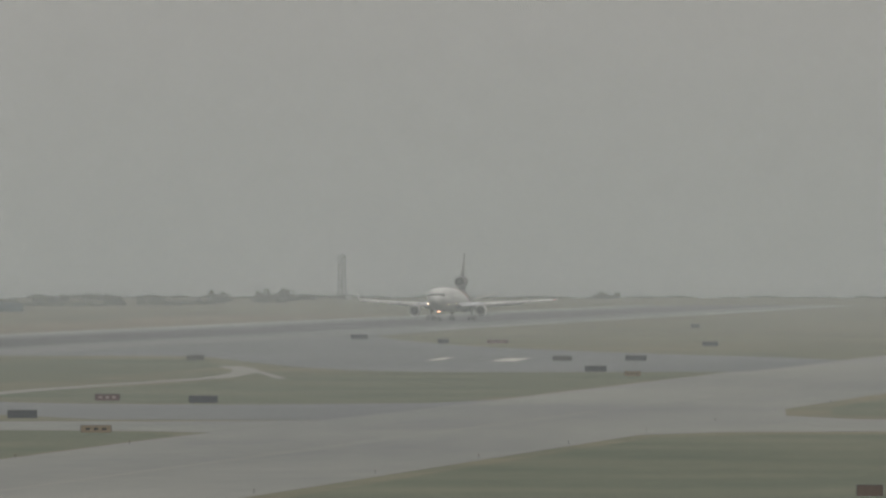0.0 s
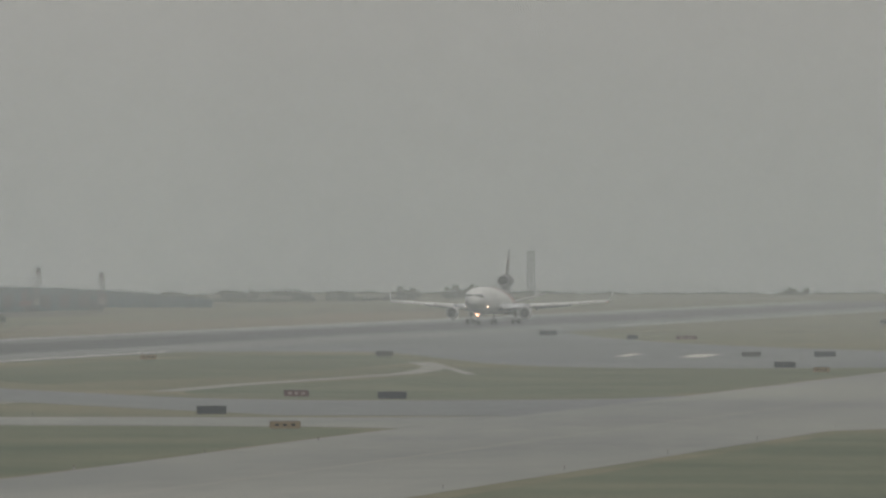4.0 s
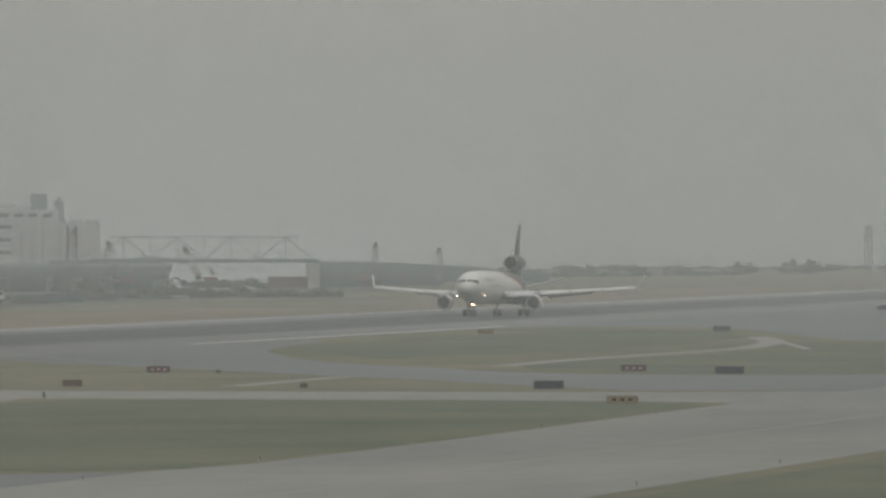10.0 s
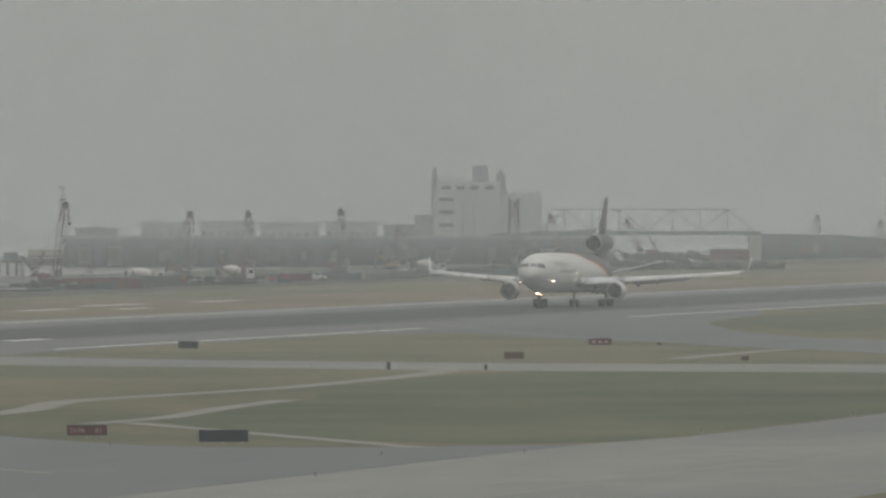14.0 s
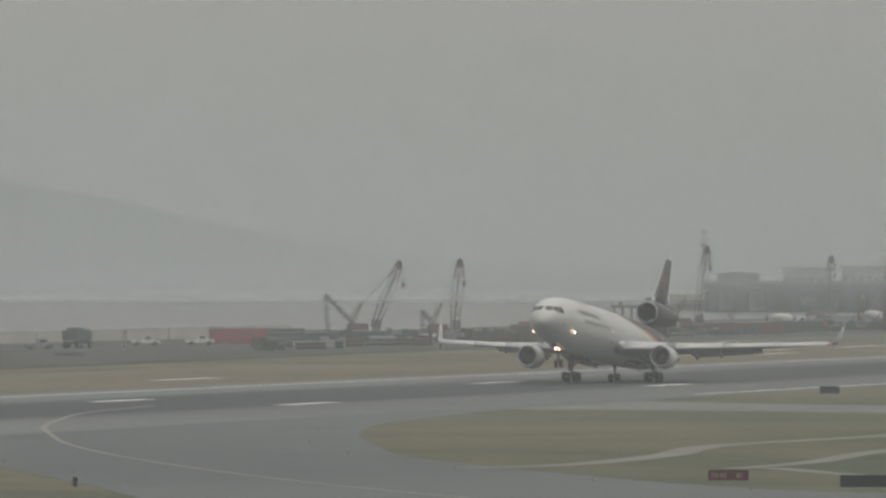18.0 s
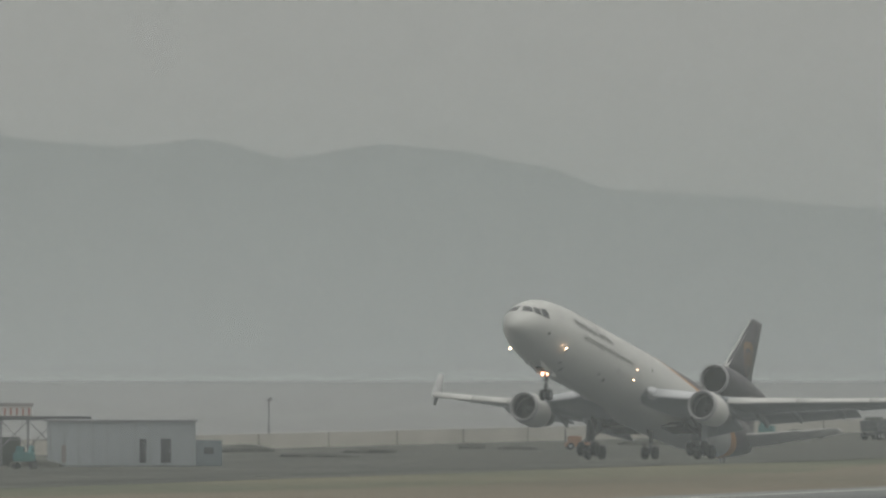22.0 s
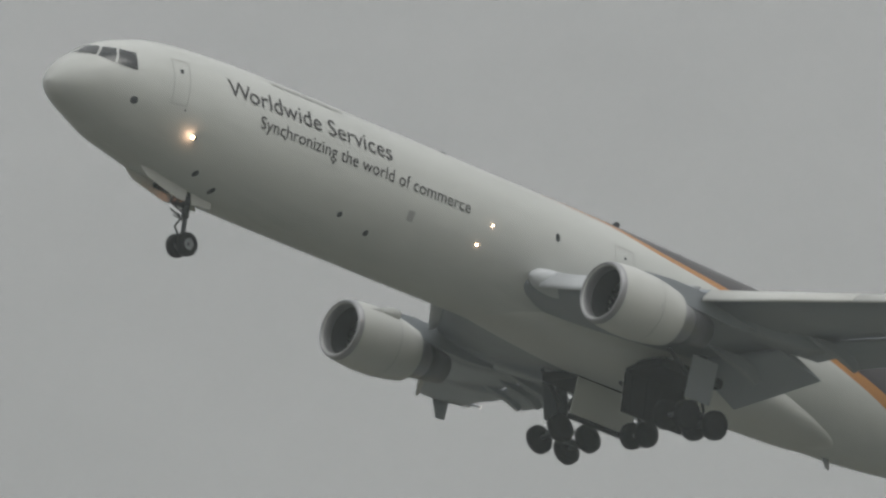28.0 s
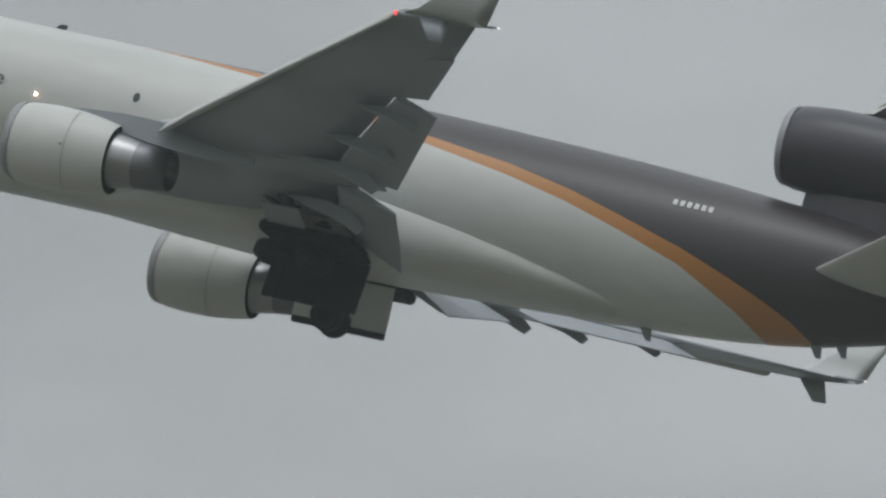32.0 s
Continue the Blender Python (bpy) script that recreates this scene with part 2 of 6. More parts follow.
# ---- building blocks ----
def part(name, bm, mat, parent=None, label="", smooth=False, upward=False):
    """Links a bmesh as one mesh object, under a thing or a part."""
    me = bpy.data.meshes.new(name)
    if upward:
        for f in bm.faces:
            f.normal_update()
            if f.normal.z < -0.1:
                f.normal_flip()
    else:
        bmesh.ops.recalc_face_normals(bm, faces=bm.faces)
    bm.to_mesh(me)
    bm.free()
    for f in me.polygons:
        f.use_smooth = smooth
    me.materials.append(mat)
    ob = new(name, me)
    if parent:
        ob.parent = parent
    if label:
        ob["label"] = label
    return ob


def thing(name, m, label, category, group="", kind=""):
    ob = tagged(new(name), label, category, group, kind)
    ob.matrix_basis = m
    return ob


def box(bm, c, s, m=None):
    """A block with its centre and size."""
    r = bmesh.ops.create_cube(bm, size=1.0, matrix=(m or Matrix()) @ Matrix.Translation(c) @ Matrix.Diagonal((*s, 1)))
    return r["verts"]


def bevelled(c, s, width=0.03, bm=None):
    b = bm or bmesh.new()
    v = box(b, c, s)
    edges = list({e for w in v for e in w.link_edges})
    bmesh.ops.bevel(b, geom=edges, offset=width, segments=2, affect="EDGES")
    return b


def boxes(*pairs):
    bm = bmesh.new()
    for c, s in pairs:
        box(bm, c, s)
    return bm


def tube(bm, a, b, r0, r1=None, n=8, cap=True):
    a, b = Vector(a), Vector(b)
    d = b - a
    m = Matrix.Translation((a + b) / 2) @ d.to_track_quat("Z", "Y").to_matrix().to_4x4()
    bmesh.ops.create_cone(bm, cap_ends=cap, segments=n, radius1=r0, radius2=r0 if r1 is None else r1, depth=d.length, matrix=m)
    return bm


def loft(bm, rings, close=True, caps=True):
    """Skins closed rings of points, all with the same count."""
    rows = [[bm.verts.new(p) for p in ring] for ring in rings]
    n = len(rows[0])
    for a, b in zip(rows, rows[1:]):
        for i in range(n if close else n - 1):
            j = (i + 1) % n
            bm.faces.new((a[i], a[j], b[j], b[i]))
    if caps:
        bm.faces.new(rows[0][::-1])
        bm.faces.new(rows[-1])
    return bm


def spun(profile, n=32, axis="x", c=(0, 0, 0), caps=False):
    """A surface of revolution: profile rows are (along, radius)."""
    rings = []
    for u, r in profile:
        ring = []
        for k in range(n):
            a = 2 * math.pi * k / n
            p = {"x": (u, r * math.cos(a), r * math.sin(a)), "y": (r * math.cos(a), u, r * math.sin(a)), "z": (r * math.cos(a), r * math.sin(a), u)}[axis]
            ring.append(Vector(p) + Vector(c))
        rings.append(ring)
    return loft(bmesh.new(), rings, caps=caps)


def sheet(name, points, z, mat, label="", kind="structure", category=""):
    """A flat paved or planted area with a small edge, from its outline."""
    bm = bmesh.new()
    top = [bm.verts.new((x, y, z)) for x, y in points]
    low = [bm.verts.new((x, y, -0.05)) for x, y in points]
    f = bm.faces.new(top)
    for i in range(len(top)):
        j = (i + 1) % len(top)
        bm.faces.new((top[i], low[i], low[j], top[j]))
    f.normal_update()
    bmesh.ops.triangulate(bm, faces=[f], ngon_method="EAR_CLIP")
    return tagged(part(name, bm, mat, upward=True), label, category, kind=kind)


def strip(name, points, width, z, mat, label="", category=""):
    """A narrow line of paint or paving along a path."""
    left, right = [], []
    for i, p in enumerate(points):
        a, b = Vector(points[max(i - 1, 0)]), Vector(points[min(i + 1, len(points) - 1)])
        d = (b - a).normalized()
        s = Vector((-d.y, d.x)) * width / 2
        left.append(Vector(p) + s)
        right.append(Vector(p) - s)
    bm = bmesh.new()
    rows = [(bm.verts.new((*l, z)), bm.verts.new((*r, z))) for l, r in zip(left, right)]
    for (a, b), (c, d) in zip(rows, rows[1:]):
        bm.faces.new((a, b, d, c))
    return tagged(part(name, bm, mat, upward=True), label, category, kind="structure")


def curve_through(points, steps=6):
    """A smooth path through a few corner points."""
    out = []
    p = [Vector(q) for q in points]
    for i in range(len(p) - 1):
        a, b, c, d = p[max(i - 1, 0)], p[i], p[i + 1], p[min(i + 2, len(p) - 1)]
        for k in range(steps):
            t = k / steps
            out.append(0.5 * (2 * b + (c - a) * t + (2 * a - 5 * b + 4 * c - d) * t * t + (3 * b - a - 3 * c + d) * t ** 3))
    return [tuple(q) for q in out + [p[-1]]]


# ---- the airfield ----
def runway_material():
    """Asphalt with the black band of tyre rubber along the lane that the wheels use."""
    m = material("rubbered_asphalt", (0.132, 0.142, 0.138), 0.85, vary=0.10, scale=0.05, stretch=(0.2, 1, 1), second=(0.104, 0.113, 0.112), spec=0.3)
    n, l = m.node_tree.nodes, m.node_tree.links
    p = n["Principled BSDF"]
    old = p.inputs["Base Color"].links[0].from_socket
    co, sep = n.new("ShaderNodeTexCoord"), n.new("ShaderNodeSeparateXYZ")
    mp, streak = n.new("ShaderNodeMapping"), n.new("ShaderNodeTexNoise")
    l.new(co.outputs["Object"], sep.inputs[0])
    l.new(co.outputs["Object"], mp.inputs[0])
    mp.inputs["Scale"].default_value = (0.006, 0.16, 1)
    l.new(mp.outputs[0], streak.inputs["Vector"])
    streak.inputs["Scale"].default_value, streak.inputs["Detail"].default_value = 1.0, 4.0
    off, wob, band = n.new("ShaderNodeMath"), n.new("ShaderNodeMath"), n.new("ShaderNodeMapRange")
    off.operation, wob.operation = "SUBTRACT", "MULTIPLY_ADD"
    l.new(sep.outputs["Y"], off.inputs[0])
    off.inputs[1].default_value = LANE + 1.0
    absolute = n.new("ShaderNodeMath")
    absolute.operation = "ABSOLUTE"
    l.new(off.outputs[0], absolute.inputs[0])
    l.new(streak.outputs["Fac"], wob.inputs[0])
    wob.inputs[1].default_value = 14.0
    l.new(absolute.outputs[0], wob.inputs[2])
    for key, value in (("From Min", 18.0), ("From Max", 30.0), ("To Min", 0.88), ("To Max", 0.0)):
        band.inputs[key].default_value = value
    band.interpolation_type = "SMOOTHSTEP"
    l.new(wob.outputs[0], band.inputs["Value"])
    mix = n.new("ShaderNodeMix")
    mix.data_type = "RGBA"
    l.new(band.outputs[0], mix.inputs["Factor"])
    l.new(old, mix.inputs["A"])
    mix.inputs["B"].default_value = (0.034, 0.039, 0.046, 1)
    l.new(mix.outputs["Result"], p.inputs["Base Color"])
    return m


RUNWAY = runway_material()
WATER = material("grey_sea", (0.135, 0.142, 0.138), 0.40, vary=0.08, scale=0.05, bump=0.04)

tagged(part("water", boxes(((1500, 2700, -2.6), (7000, 4700, 0.4)),), WATER), "calm grey sea beyond the shoreline", kind="structure")


def build_ground():
    """Land up to the shore, as one sheet."""
    edge = [(-2500, 582), (900, 588), (1300, 586), (1700, 582), (2000, 584), (2300, 590), (2560, 596), (2700, 548), (2800, 535), (2900, 528), (3000, 545), (4000, 725), (4950, 900)]
    bm = bmesh.new()
    xs = [-2500, -1000, 0, 500, 900, 1300, 1700, 2000, 2300, 2560, 2700, 2800, 2900, 3000, 3500, 4000, 4950]
    ys = [-2500, -600, 0, 250, 450, 520]
    rows = []
    for x in xs:
        shore = np.interp(x, [e[0] for e in edge], [e[1] for e in edge])
        rows.append([bm.verts.new((x, y, 0)) for y in ys] + [bm.verts.new((x, shore, 0.0)), bm.verts.new((x, shore + 6, -3.0))])
    for a, b in zip(rows, rows[1:]):
        for i in range(len(a) - 1):
            bm.faces.new((a[i], b[i], b[i + 1], a[i + 1]))
    return tagged(part("ground", bm, GRASS, upward=True), "dry olive grass of the airfield", kind="structure")


build_ground()
S_EDGE, N_EDGE = LANE - 2 - 34.5, LANE - 2 + 34.5
sheet("runway", [(-1500, S_EDGE - 3.5), (3420, S_EDGE - 3.5), (3420, N_EDGE + 2.5), (-1500, N_EDGE + 2.5)], 0.030, RUNWAY, "grey asphalt runway with a black rubber band", category="runway")
sheet("shoulder", [(-1500, N_EDGE + 2.5), (3420, N_EDGE + 2.5), (3420, N_EDGE + 7), (-1500, N_EDGE + 7)], 0.022, CONCRETE, "pale paved runway shoulder", category="pavement")
sheet("site_ground", [(-600, 470), (1290, 462), (1700, 466), (2300, 484), (2560, 492), (2800, 500), (2800, 533), (2700, 545), (2560, 592), (2300, 586), (1700, 578), (1290, 582), (-600, 580)], 0.03, EARTH, "bare trodden earth of the shoreline works yard", category="ground")

taxi = [(-1500, 110.5), (1003, 111), (1020, 104), (1026, 85), (1030, -400), (1085, -400), (1088, 80), (1098, 98), (1120, 108), (1170, 113), (3300, 113), (3300, 153), (1900, 153),
        (1532, 156), (1420, 155), (1316, 154.5), (1251, 154), (1090, 154), (1030, 154), (998, 154), (953, 153.5), (874, 151.8), (800, 150.6), (748, 150.6), (724, 153.4), (-1500, 153.4)]
sheet("taxiway", taxi, 0.012, CONCRETE, "pale concrete taxiway beside the grass", category="taxiway")
exit_a = [(1180, 303), (1060, 299)] + curve_through([(1044, 298), (965, 287), (910, 273), (861, 257), (817, 241), (783, 224), (748, 205), (725, 191), (711, 178), (714, 163), (724, 153.5)]) + \
    [(560, 153.5)] + curve_through([(590, 178), (640, 202), (697, 227), (722, 238), (770, 261), (799, 278), (812, 285), (790, 289), (745, 291)]) + [(640, 303)]
sheet("exit_taxiway", exit_a, 0.018, TARMAC, "grey asphalt exit curving from the runway", category="taxiway")
exit_b = [(1300, 303)] + curve_through([(1307, 294), (1264, 272), (1224, 249), (1182, 227), (1143, 207), (1114, 192), (1088, 178)]) + [(1086, 153.5), (1240, 153.5)] + \
    curve_through([(1209, 159), (1194, 185), (1210, 209), (1253, 230), (1296, 250), (1358, 268), (1424, 283), (1520, 294)]) + [(1560, 303)]
sheet("exit_taxiway", exit_b, 0.018, TARMAC, "grey asphalt exit curving from the runway", category="taxiway")
exit_c = [(1745, 303)] + curve_through([(1751, 287), (1735, 267), (1650, 245), (1570, 224), (1528, 205), (1520, 180), (1532, 153.5)]) + [(1690, 153.5)] + curve_through([(1745, 170), (1790, 192), (1850, 217), (1940, 246), (2060, 275), (2170, 296)]) + [(2400, 303)]
sheet("exit_taxiway", exit_c, 0.018, TARMAC, "grey asphalt exit curving from the runway", category="taxiway")
sheet("cross_taxiway", [(1010, 154.2), (1084, 154.2), (1074, 172), (1070, 232), (1084, 270), (1106, 303), (1052, 303), (1044, 270), (1026, 232), (1022, 180), (1019, 164)], 0.015, CONCRETE, "pale concrete taxiway between grass plots", category="taxiway")

# straw-brown verge beyond the runway, with a ragged edge
verge = [(-1500, N_EDGE + 7), (2900, N_EDGE + 7)] + [(2900 - 55 * k, 436 + 9 * math.sin(k * 0.9) + 7 * math.sin(k * 2.3 + 1)) for k in range(81)]
sheet("verge", verge, 0.010, STRAW, "straw-brown dry grass verge beside the runway", category="grass")

# darker, greener turf on the lawns that were mown last
for plot in ([(735, 152.6), (800, 151.6), (874, 152.8), (960, 154.6), (996, 155.2), (1012, 162), (1020, 178), (1022, 222), (1000, 225), (925, 220), (880, 210), (800, 204), (760, 190), (735, 172), (724, 160)],
             [(1222, 157), (1300, 156), (1503, 157.5), (1512, 186), (1500, 206), (1420, 214), (1340, 218), (1290, 226), (1240, 214), (1212, 200), (1206, 178)],
             [(1450, 286), (1380, 266), (1330, 250), (1420, 236), (1600, 240), (1690, 262), (1690, 284), (1560, 290)],
             [(-400, -60), (1000, -60), (1010, 60), (1006, 98), (990, 108), (-400, 107)],
             [(1106, 90), (1130, 104), (1180, 108.5), (1600, 110), (1600, 20), (1106, 20)]):
    sheet("lawn", plot, 0.014, TURF, "mown greenish turf between the taxiways", category="lawn")

for k, (path, w) in enumerate((([(778, 225), (790, 220), (827, 222), (865, 228), (902, 226), (939, 225), (1011, 229), (1046, 236)], 3.2), ([(780, 204), (805, 204), (838, 208), (874, 211)], 2.4), ([(784, 202), (753, 185), (711, 162)], 2.2),
                ([(1262, 222), (1327, 223), (1430, 220), (1464, 221), (1530, 228), (1593, 240)], 4), ([(1590, 238), (1572, 235), (1500, 221), (1436, 209)], 1.6), ([(1102, 223), (1142, 224), (1172, 224)], 3))):
    strip("service_road", curve_through(path), w, 0.034 + 0.004 * k, ROAD, "narrow pale service road through the grass", "road")

for a, b in ((-1500, 851), (1155, 1346), (1480, 1745), (2330, 3400)):
    strip("edge_line", [(a, S_EDGE), (b, S_EDGE)], 1.0, 0.040, MARK, "white painted runway edge line", "marking")
strip("edge_line", [(-1500, N_EDGE), (3400, N_EDGE)], 1.0, 0.040, MARK, "white painted runway edge line", "marking")
for x in (453, 603, 755, 912, 1067, 1218):
    for y, shift in ((329, 0), (355, 15)):
        strip("touchdown_mark", [(x + shift, y), (x + shift + 19, y)], 2.4, 0.041, MARK, "white painted touchdown block on asphalt", "marking")
strip("lead_off_line", curve_through([(1060, 341), (1016, 334), (977, 324), (939, 313), (899, 299), (851, 281), (790, 254), (720, 218), (640, 170)]), 0.55, 0.042, YELLOW_MARK, "faded yellow lead-off line curving away", "marking")
strip("lead_off_line", curve_through([(1400, 318), (1300, 282), (1200, 238), (1150, 205), (1120, 160)]), 0.5, 0.042, YELLOW_MARK, "faded yellow lead-off line curving away", "marking")
strip("taxi_line", [(-1200, 132), (3000, 132)], 0.35, 0.030, YELLOW_MARK, "faded yellow taxiway centre line", "marking")
for x in (1015, 1058):
    strip("holding_line", [(x, 122), (x + 2, 142)], 1.2, 0.031, YELLOW_MARK, "yellow holding position line", "marking")
for x, y, w in ((1530, 412, 22), (1600, 420, 26), (1665, 418, 20), (1560, 404, 14), (1250, 402, 16)):
    strip("concrete_apron", [(x, y), (x + w * 1.6, y)], 3.0, 0.03, WALL_CONCRETE, "pale concrete slab set in grass", "slab")
strip("taxi_mark", [(619, 109.5), (651, 115.5)], 0.26, 0.031, GOLD_MARK, "worn orange-yellow taxiway mark", "marking")
strip("taxi_mark", curve_through([(631, 129), (628, 130.2), (624, 129.8), (620, 128)]), 0.3, 0.031, YELLOW_MARK, "worn pale taxiway mark", "marking")
for x, y, w in ((1670, 207, 4.0), (1680, 220, 2.0), (1446, 221, 1.8)):
    strip("concrete_slab", [(x, y), (x + 46, y + 3)], w, 0.04, WALL_CONCRETE, "pale concrete slab set in grass", "slab")
strip("drain", curve_through([(640, 48), (700, 40), (800, 60), (930, 80)]), 1.0, 0.03, STEEL_DARK, "dark drain line across the grass", "drain")
# flat strip: the ditch is not dug, its shade is painted as dark grass
strip("bank_edge", curve_through([(-300, 470), (1000, 474), (1160, 465), (1280, 457), (1500, 464), (1700, 480)]), 2.6, 0.05, DITCH_SHADE, "flat dark strip, painted shade of the far bank's ditch", "ditch")


# ---- signs and lights beside the pavements ----
def guidance_sign(x, y, w, h, face, back_label, writing=None, text="", group="airfield guidance signs"):
    ob = thing("guidance_sign", pose(x, y, 0, 0, 0, math.degrees(math.atan2(y, x)) - 90), back_label, "sign", group)
    part("panel", bevelled((0, 0, 0.16 + (h - 0.16) / 2), (w, 0.22, h - 0.16), 0.03), face, ob)
    part("frame", boxes(((0, 0, h + 0.015), (w + 0.06, 0.26, 0.03)), ((-w / 2 - 0.015, 0, 0.16 + (h - 0.16) / 2), (0.03, 0.26, h - 0.16)), ((w / 2 + 0.015, 0, 0.16 + (h - 0.16) / 2), (0.03, 0.26, h - 0.16))), STEEL_DARK, ob)
    for k in (-1, 0, 1):
        part("leg", boxes(((k * w * 0.38, 0, 0.09), (0.08, 0.10, 0.18))), STEEL, ob)
    if text:
        for word, x0 in zip(text.split(), (-w * 0.44, w * 0.22)):
            me = letters(word, h * 0.40)
            for v in me.vertices:
                v.co = Vector((x0 + v.co.x, -0.118, 0.16 + (h - 0.16) * 0.28 + v.co.y))
            me.materials.append(PALE_DULL)
            lettering = new("lettering", me)
            lettering.parent = ob
    if writing:
        for k in range(writing):
            part("writing_bar", boxes((((k - (writing - 1) / 2) * w * 0.8 / writing, -0.112, 0.16 + (h - 0.16) * 0.5), (w * 0.42 / writing, 0.012, (h - 0.16) * 0.34))), PALE_DULL if face is not SIGN_YELLOW else DARK, ob)
    return ob


def letters(text, height):
    """A mesh of built-in letters lying in the x-y plane."""
    c = bpy.data.curves.new("letters", "FONT")
    c.body, c.size, c.resolution_u = text, height / 0.7, 3
    o = new("letters", c)
    bpy.context.view_layer.update()
    me = bpy.data.meshes.new_from_object(o.evaluated_get(bpy.context.evaluated_depsgraph_get()))
    bpy.data.objects.remove(o)
    me.name = "lettering"
    low = min(v.co.x for v in me.vertices)
    for v in me.vertices:
        v.co.x -= low
    return me


BLACK_BACK = "black guidance sign seen on the grass verge"
for x, y, w, h in ((1085, 185.6, 3.1, 1.0), (1196, 183.3, 3.28, 1.0), (1517, 174.3, 3.1, 1.0), (1157, 291.0, 2.2, 0.95), (720, 178.5, 3.46, 0.98), (1671, 185.5, 3.4, 0.95), (1925, 199.8, 2.94, 1.0), (2391, 251.6, 2.1, 1.0), (1980, 256.9, 2.1, 0.95), (727, 289.8, 1.1, 0.95), (2075, 286.3, 3.3, 1.05)):
    guidance_sign(x, y, w, h, SIGN_BLACK, BLACK_BACK)
guidance_sign(1666, 256.6, 2.74, 0.95, SIGN_SLATE, "slate grey guidance sign on the grass verge")
guidance_sign(1669, 197.2, 3.1, 0.9, SIGN_SLATE, "slate grey guidance sign on the grass verge")
for x, y, w, h, bars, text in ((1214, 197.5, 2.94, 0.92, 3, ""), (1194, 250.6, 2.65, 0.9, 3, ""), (737, 193.0, 2.89, 0.88, 0, "24-06 B1"), (714, 251.7, 2.79, 0.88, 0, "24-06"), (1983, 246.8, 4.0, 0.8, 2, ""), (712, 251.0, 2.9, 0.88, 0, "24-06")):
    guidance_sign(x, y, w, h, SIGN_RED, "red mandatory sign with pale letters on grass", bars, text)
for x, y, w, h in ((1000, 163.8, 2.97, 0.85), (1613, 286.0, 2.49, 0.9), (1464, 163.0, 2.3, 0.8)):
    guidance_sign(x, y, w, h, SIGN_YELLOW, "ochre guidance sign with dark marks", 3)
for x, y, w, h in ((1091, 238.4, 2.06, 0.85), (747, 66.0, 1.87, 0.95), (1086, 212.2, 0.75, 0.6), (1198, 244.3, 0.53, 0.4)):
    guidance_sign(x, y, w, h, SIGN_BROWN, "brown sign seen from behind on grass")


def edge_light(x, y, first=[]):
    if first:
        return copy_thing(first[0], pose(x, y, 0))
    ob = thing("taxiway_edge_light", pose(x, y, 0), "small dark taxiway edge light on a stake", "light", "taxiway edge lights")
    part("stake", tube(bmesh.new(), (0, 0, 0), (0, 0, 0.22), 0.03, 0.03), STEEL, ob)
    part("base", tube(bmesh.new(), (0, 0, 0), (0, 0, 0.05), 0.16, 0.14, 10), STEEL, ob)
    part("lens", spun([(0.22, 0.05), (0.27, 0.06), (0.31, 0.04), (0.33, 0.0)], 8, "z"), SIGN_BROWN, ob)
    first.append(ob)
    return ob


for k in range(13):
    edge_light(560 + k * 66, 112.4)
for k in range(7):
    edge_light(575 + k * 62, 152.0)
for x, y in ((690, 160), (709, 184), (736, 203), (772, 224), (820, 247), (868, 265), (920, 280), (975, 292), (718, 233), (748, 247), (782, 264), (1085, 250), (1046, 250), (1086, 205), (1048, 205), (1160, 228), (1220, 260), (1240, 225), (1300, 258), (1000, 300)):
    edge_light(x, y)
for x, y, s in ((1029.5, 238, 0.85), (712, 235, 0.75), (1030, 228, 0.6)):
    ob = thing("marker_post", pose(x, y, 0), "squat dark equipment post beside the taxiway", "post")
    part("body", bevelled((0, 0, 0.45 * s), (0.45 * s, 0.4 * s, 0.9 * s), 0.05), STEEL_DARK, ob)
    part("cap", boxes(((0, 0, 0.93 * s), (0.55 * s, 0.5 * s, 0.06))), STEEL, ob)


# ---- shoreline works, far shore and hills ----
def polar(r, az, z=0.0, turn=0.0):
    """A pose at a range and a pan from the deck, turned to face it."""
    a = radians(az)
    return pose(r * math.cos(a), r * math.sin(a), z, 0, 0, az - 90 + turn)


def lattice(a, b, w0, w1, bays, r=0.07):
    """A square lattice beam between two points."""
    bm = bmesh.new()
    a, b = Vector(a), Vector(b)
    d = (b - a).normalized()
    u = d.orthogonal().normalized()
    v = d.cross(u)
    corner = lambda t, k: a.lerp(b, t) + (u * (1 if k in (0, 1) else -1) + v * (1 if k in (0, 3) else -1)) * (w0 + (w1 - w0) * t) / 2
    for k in range(4):
        tube(bm, corner(0, k), corner(1, k), r, r * 0.8, 5)
    for i in range(bays):
        for k in range(4):
            p, q = (i / bays, (i + 1) / bays) if (i + k) % 2 else ((i + 1) / bays, i / bays)
            tube(bm, corner(p, k), corner(q, (k + 1) % 4), r * 0.6, r * 0.6, 4)
    return bm


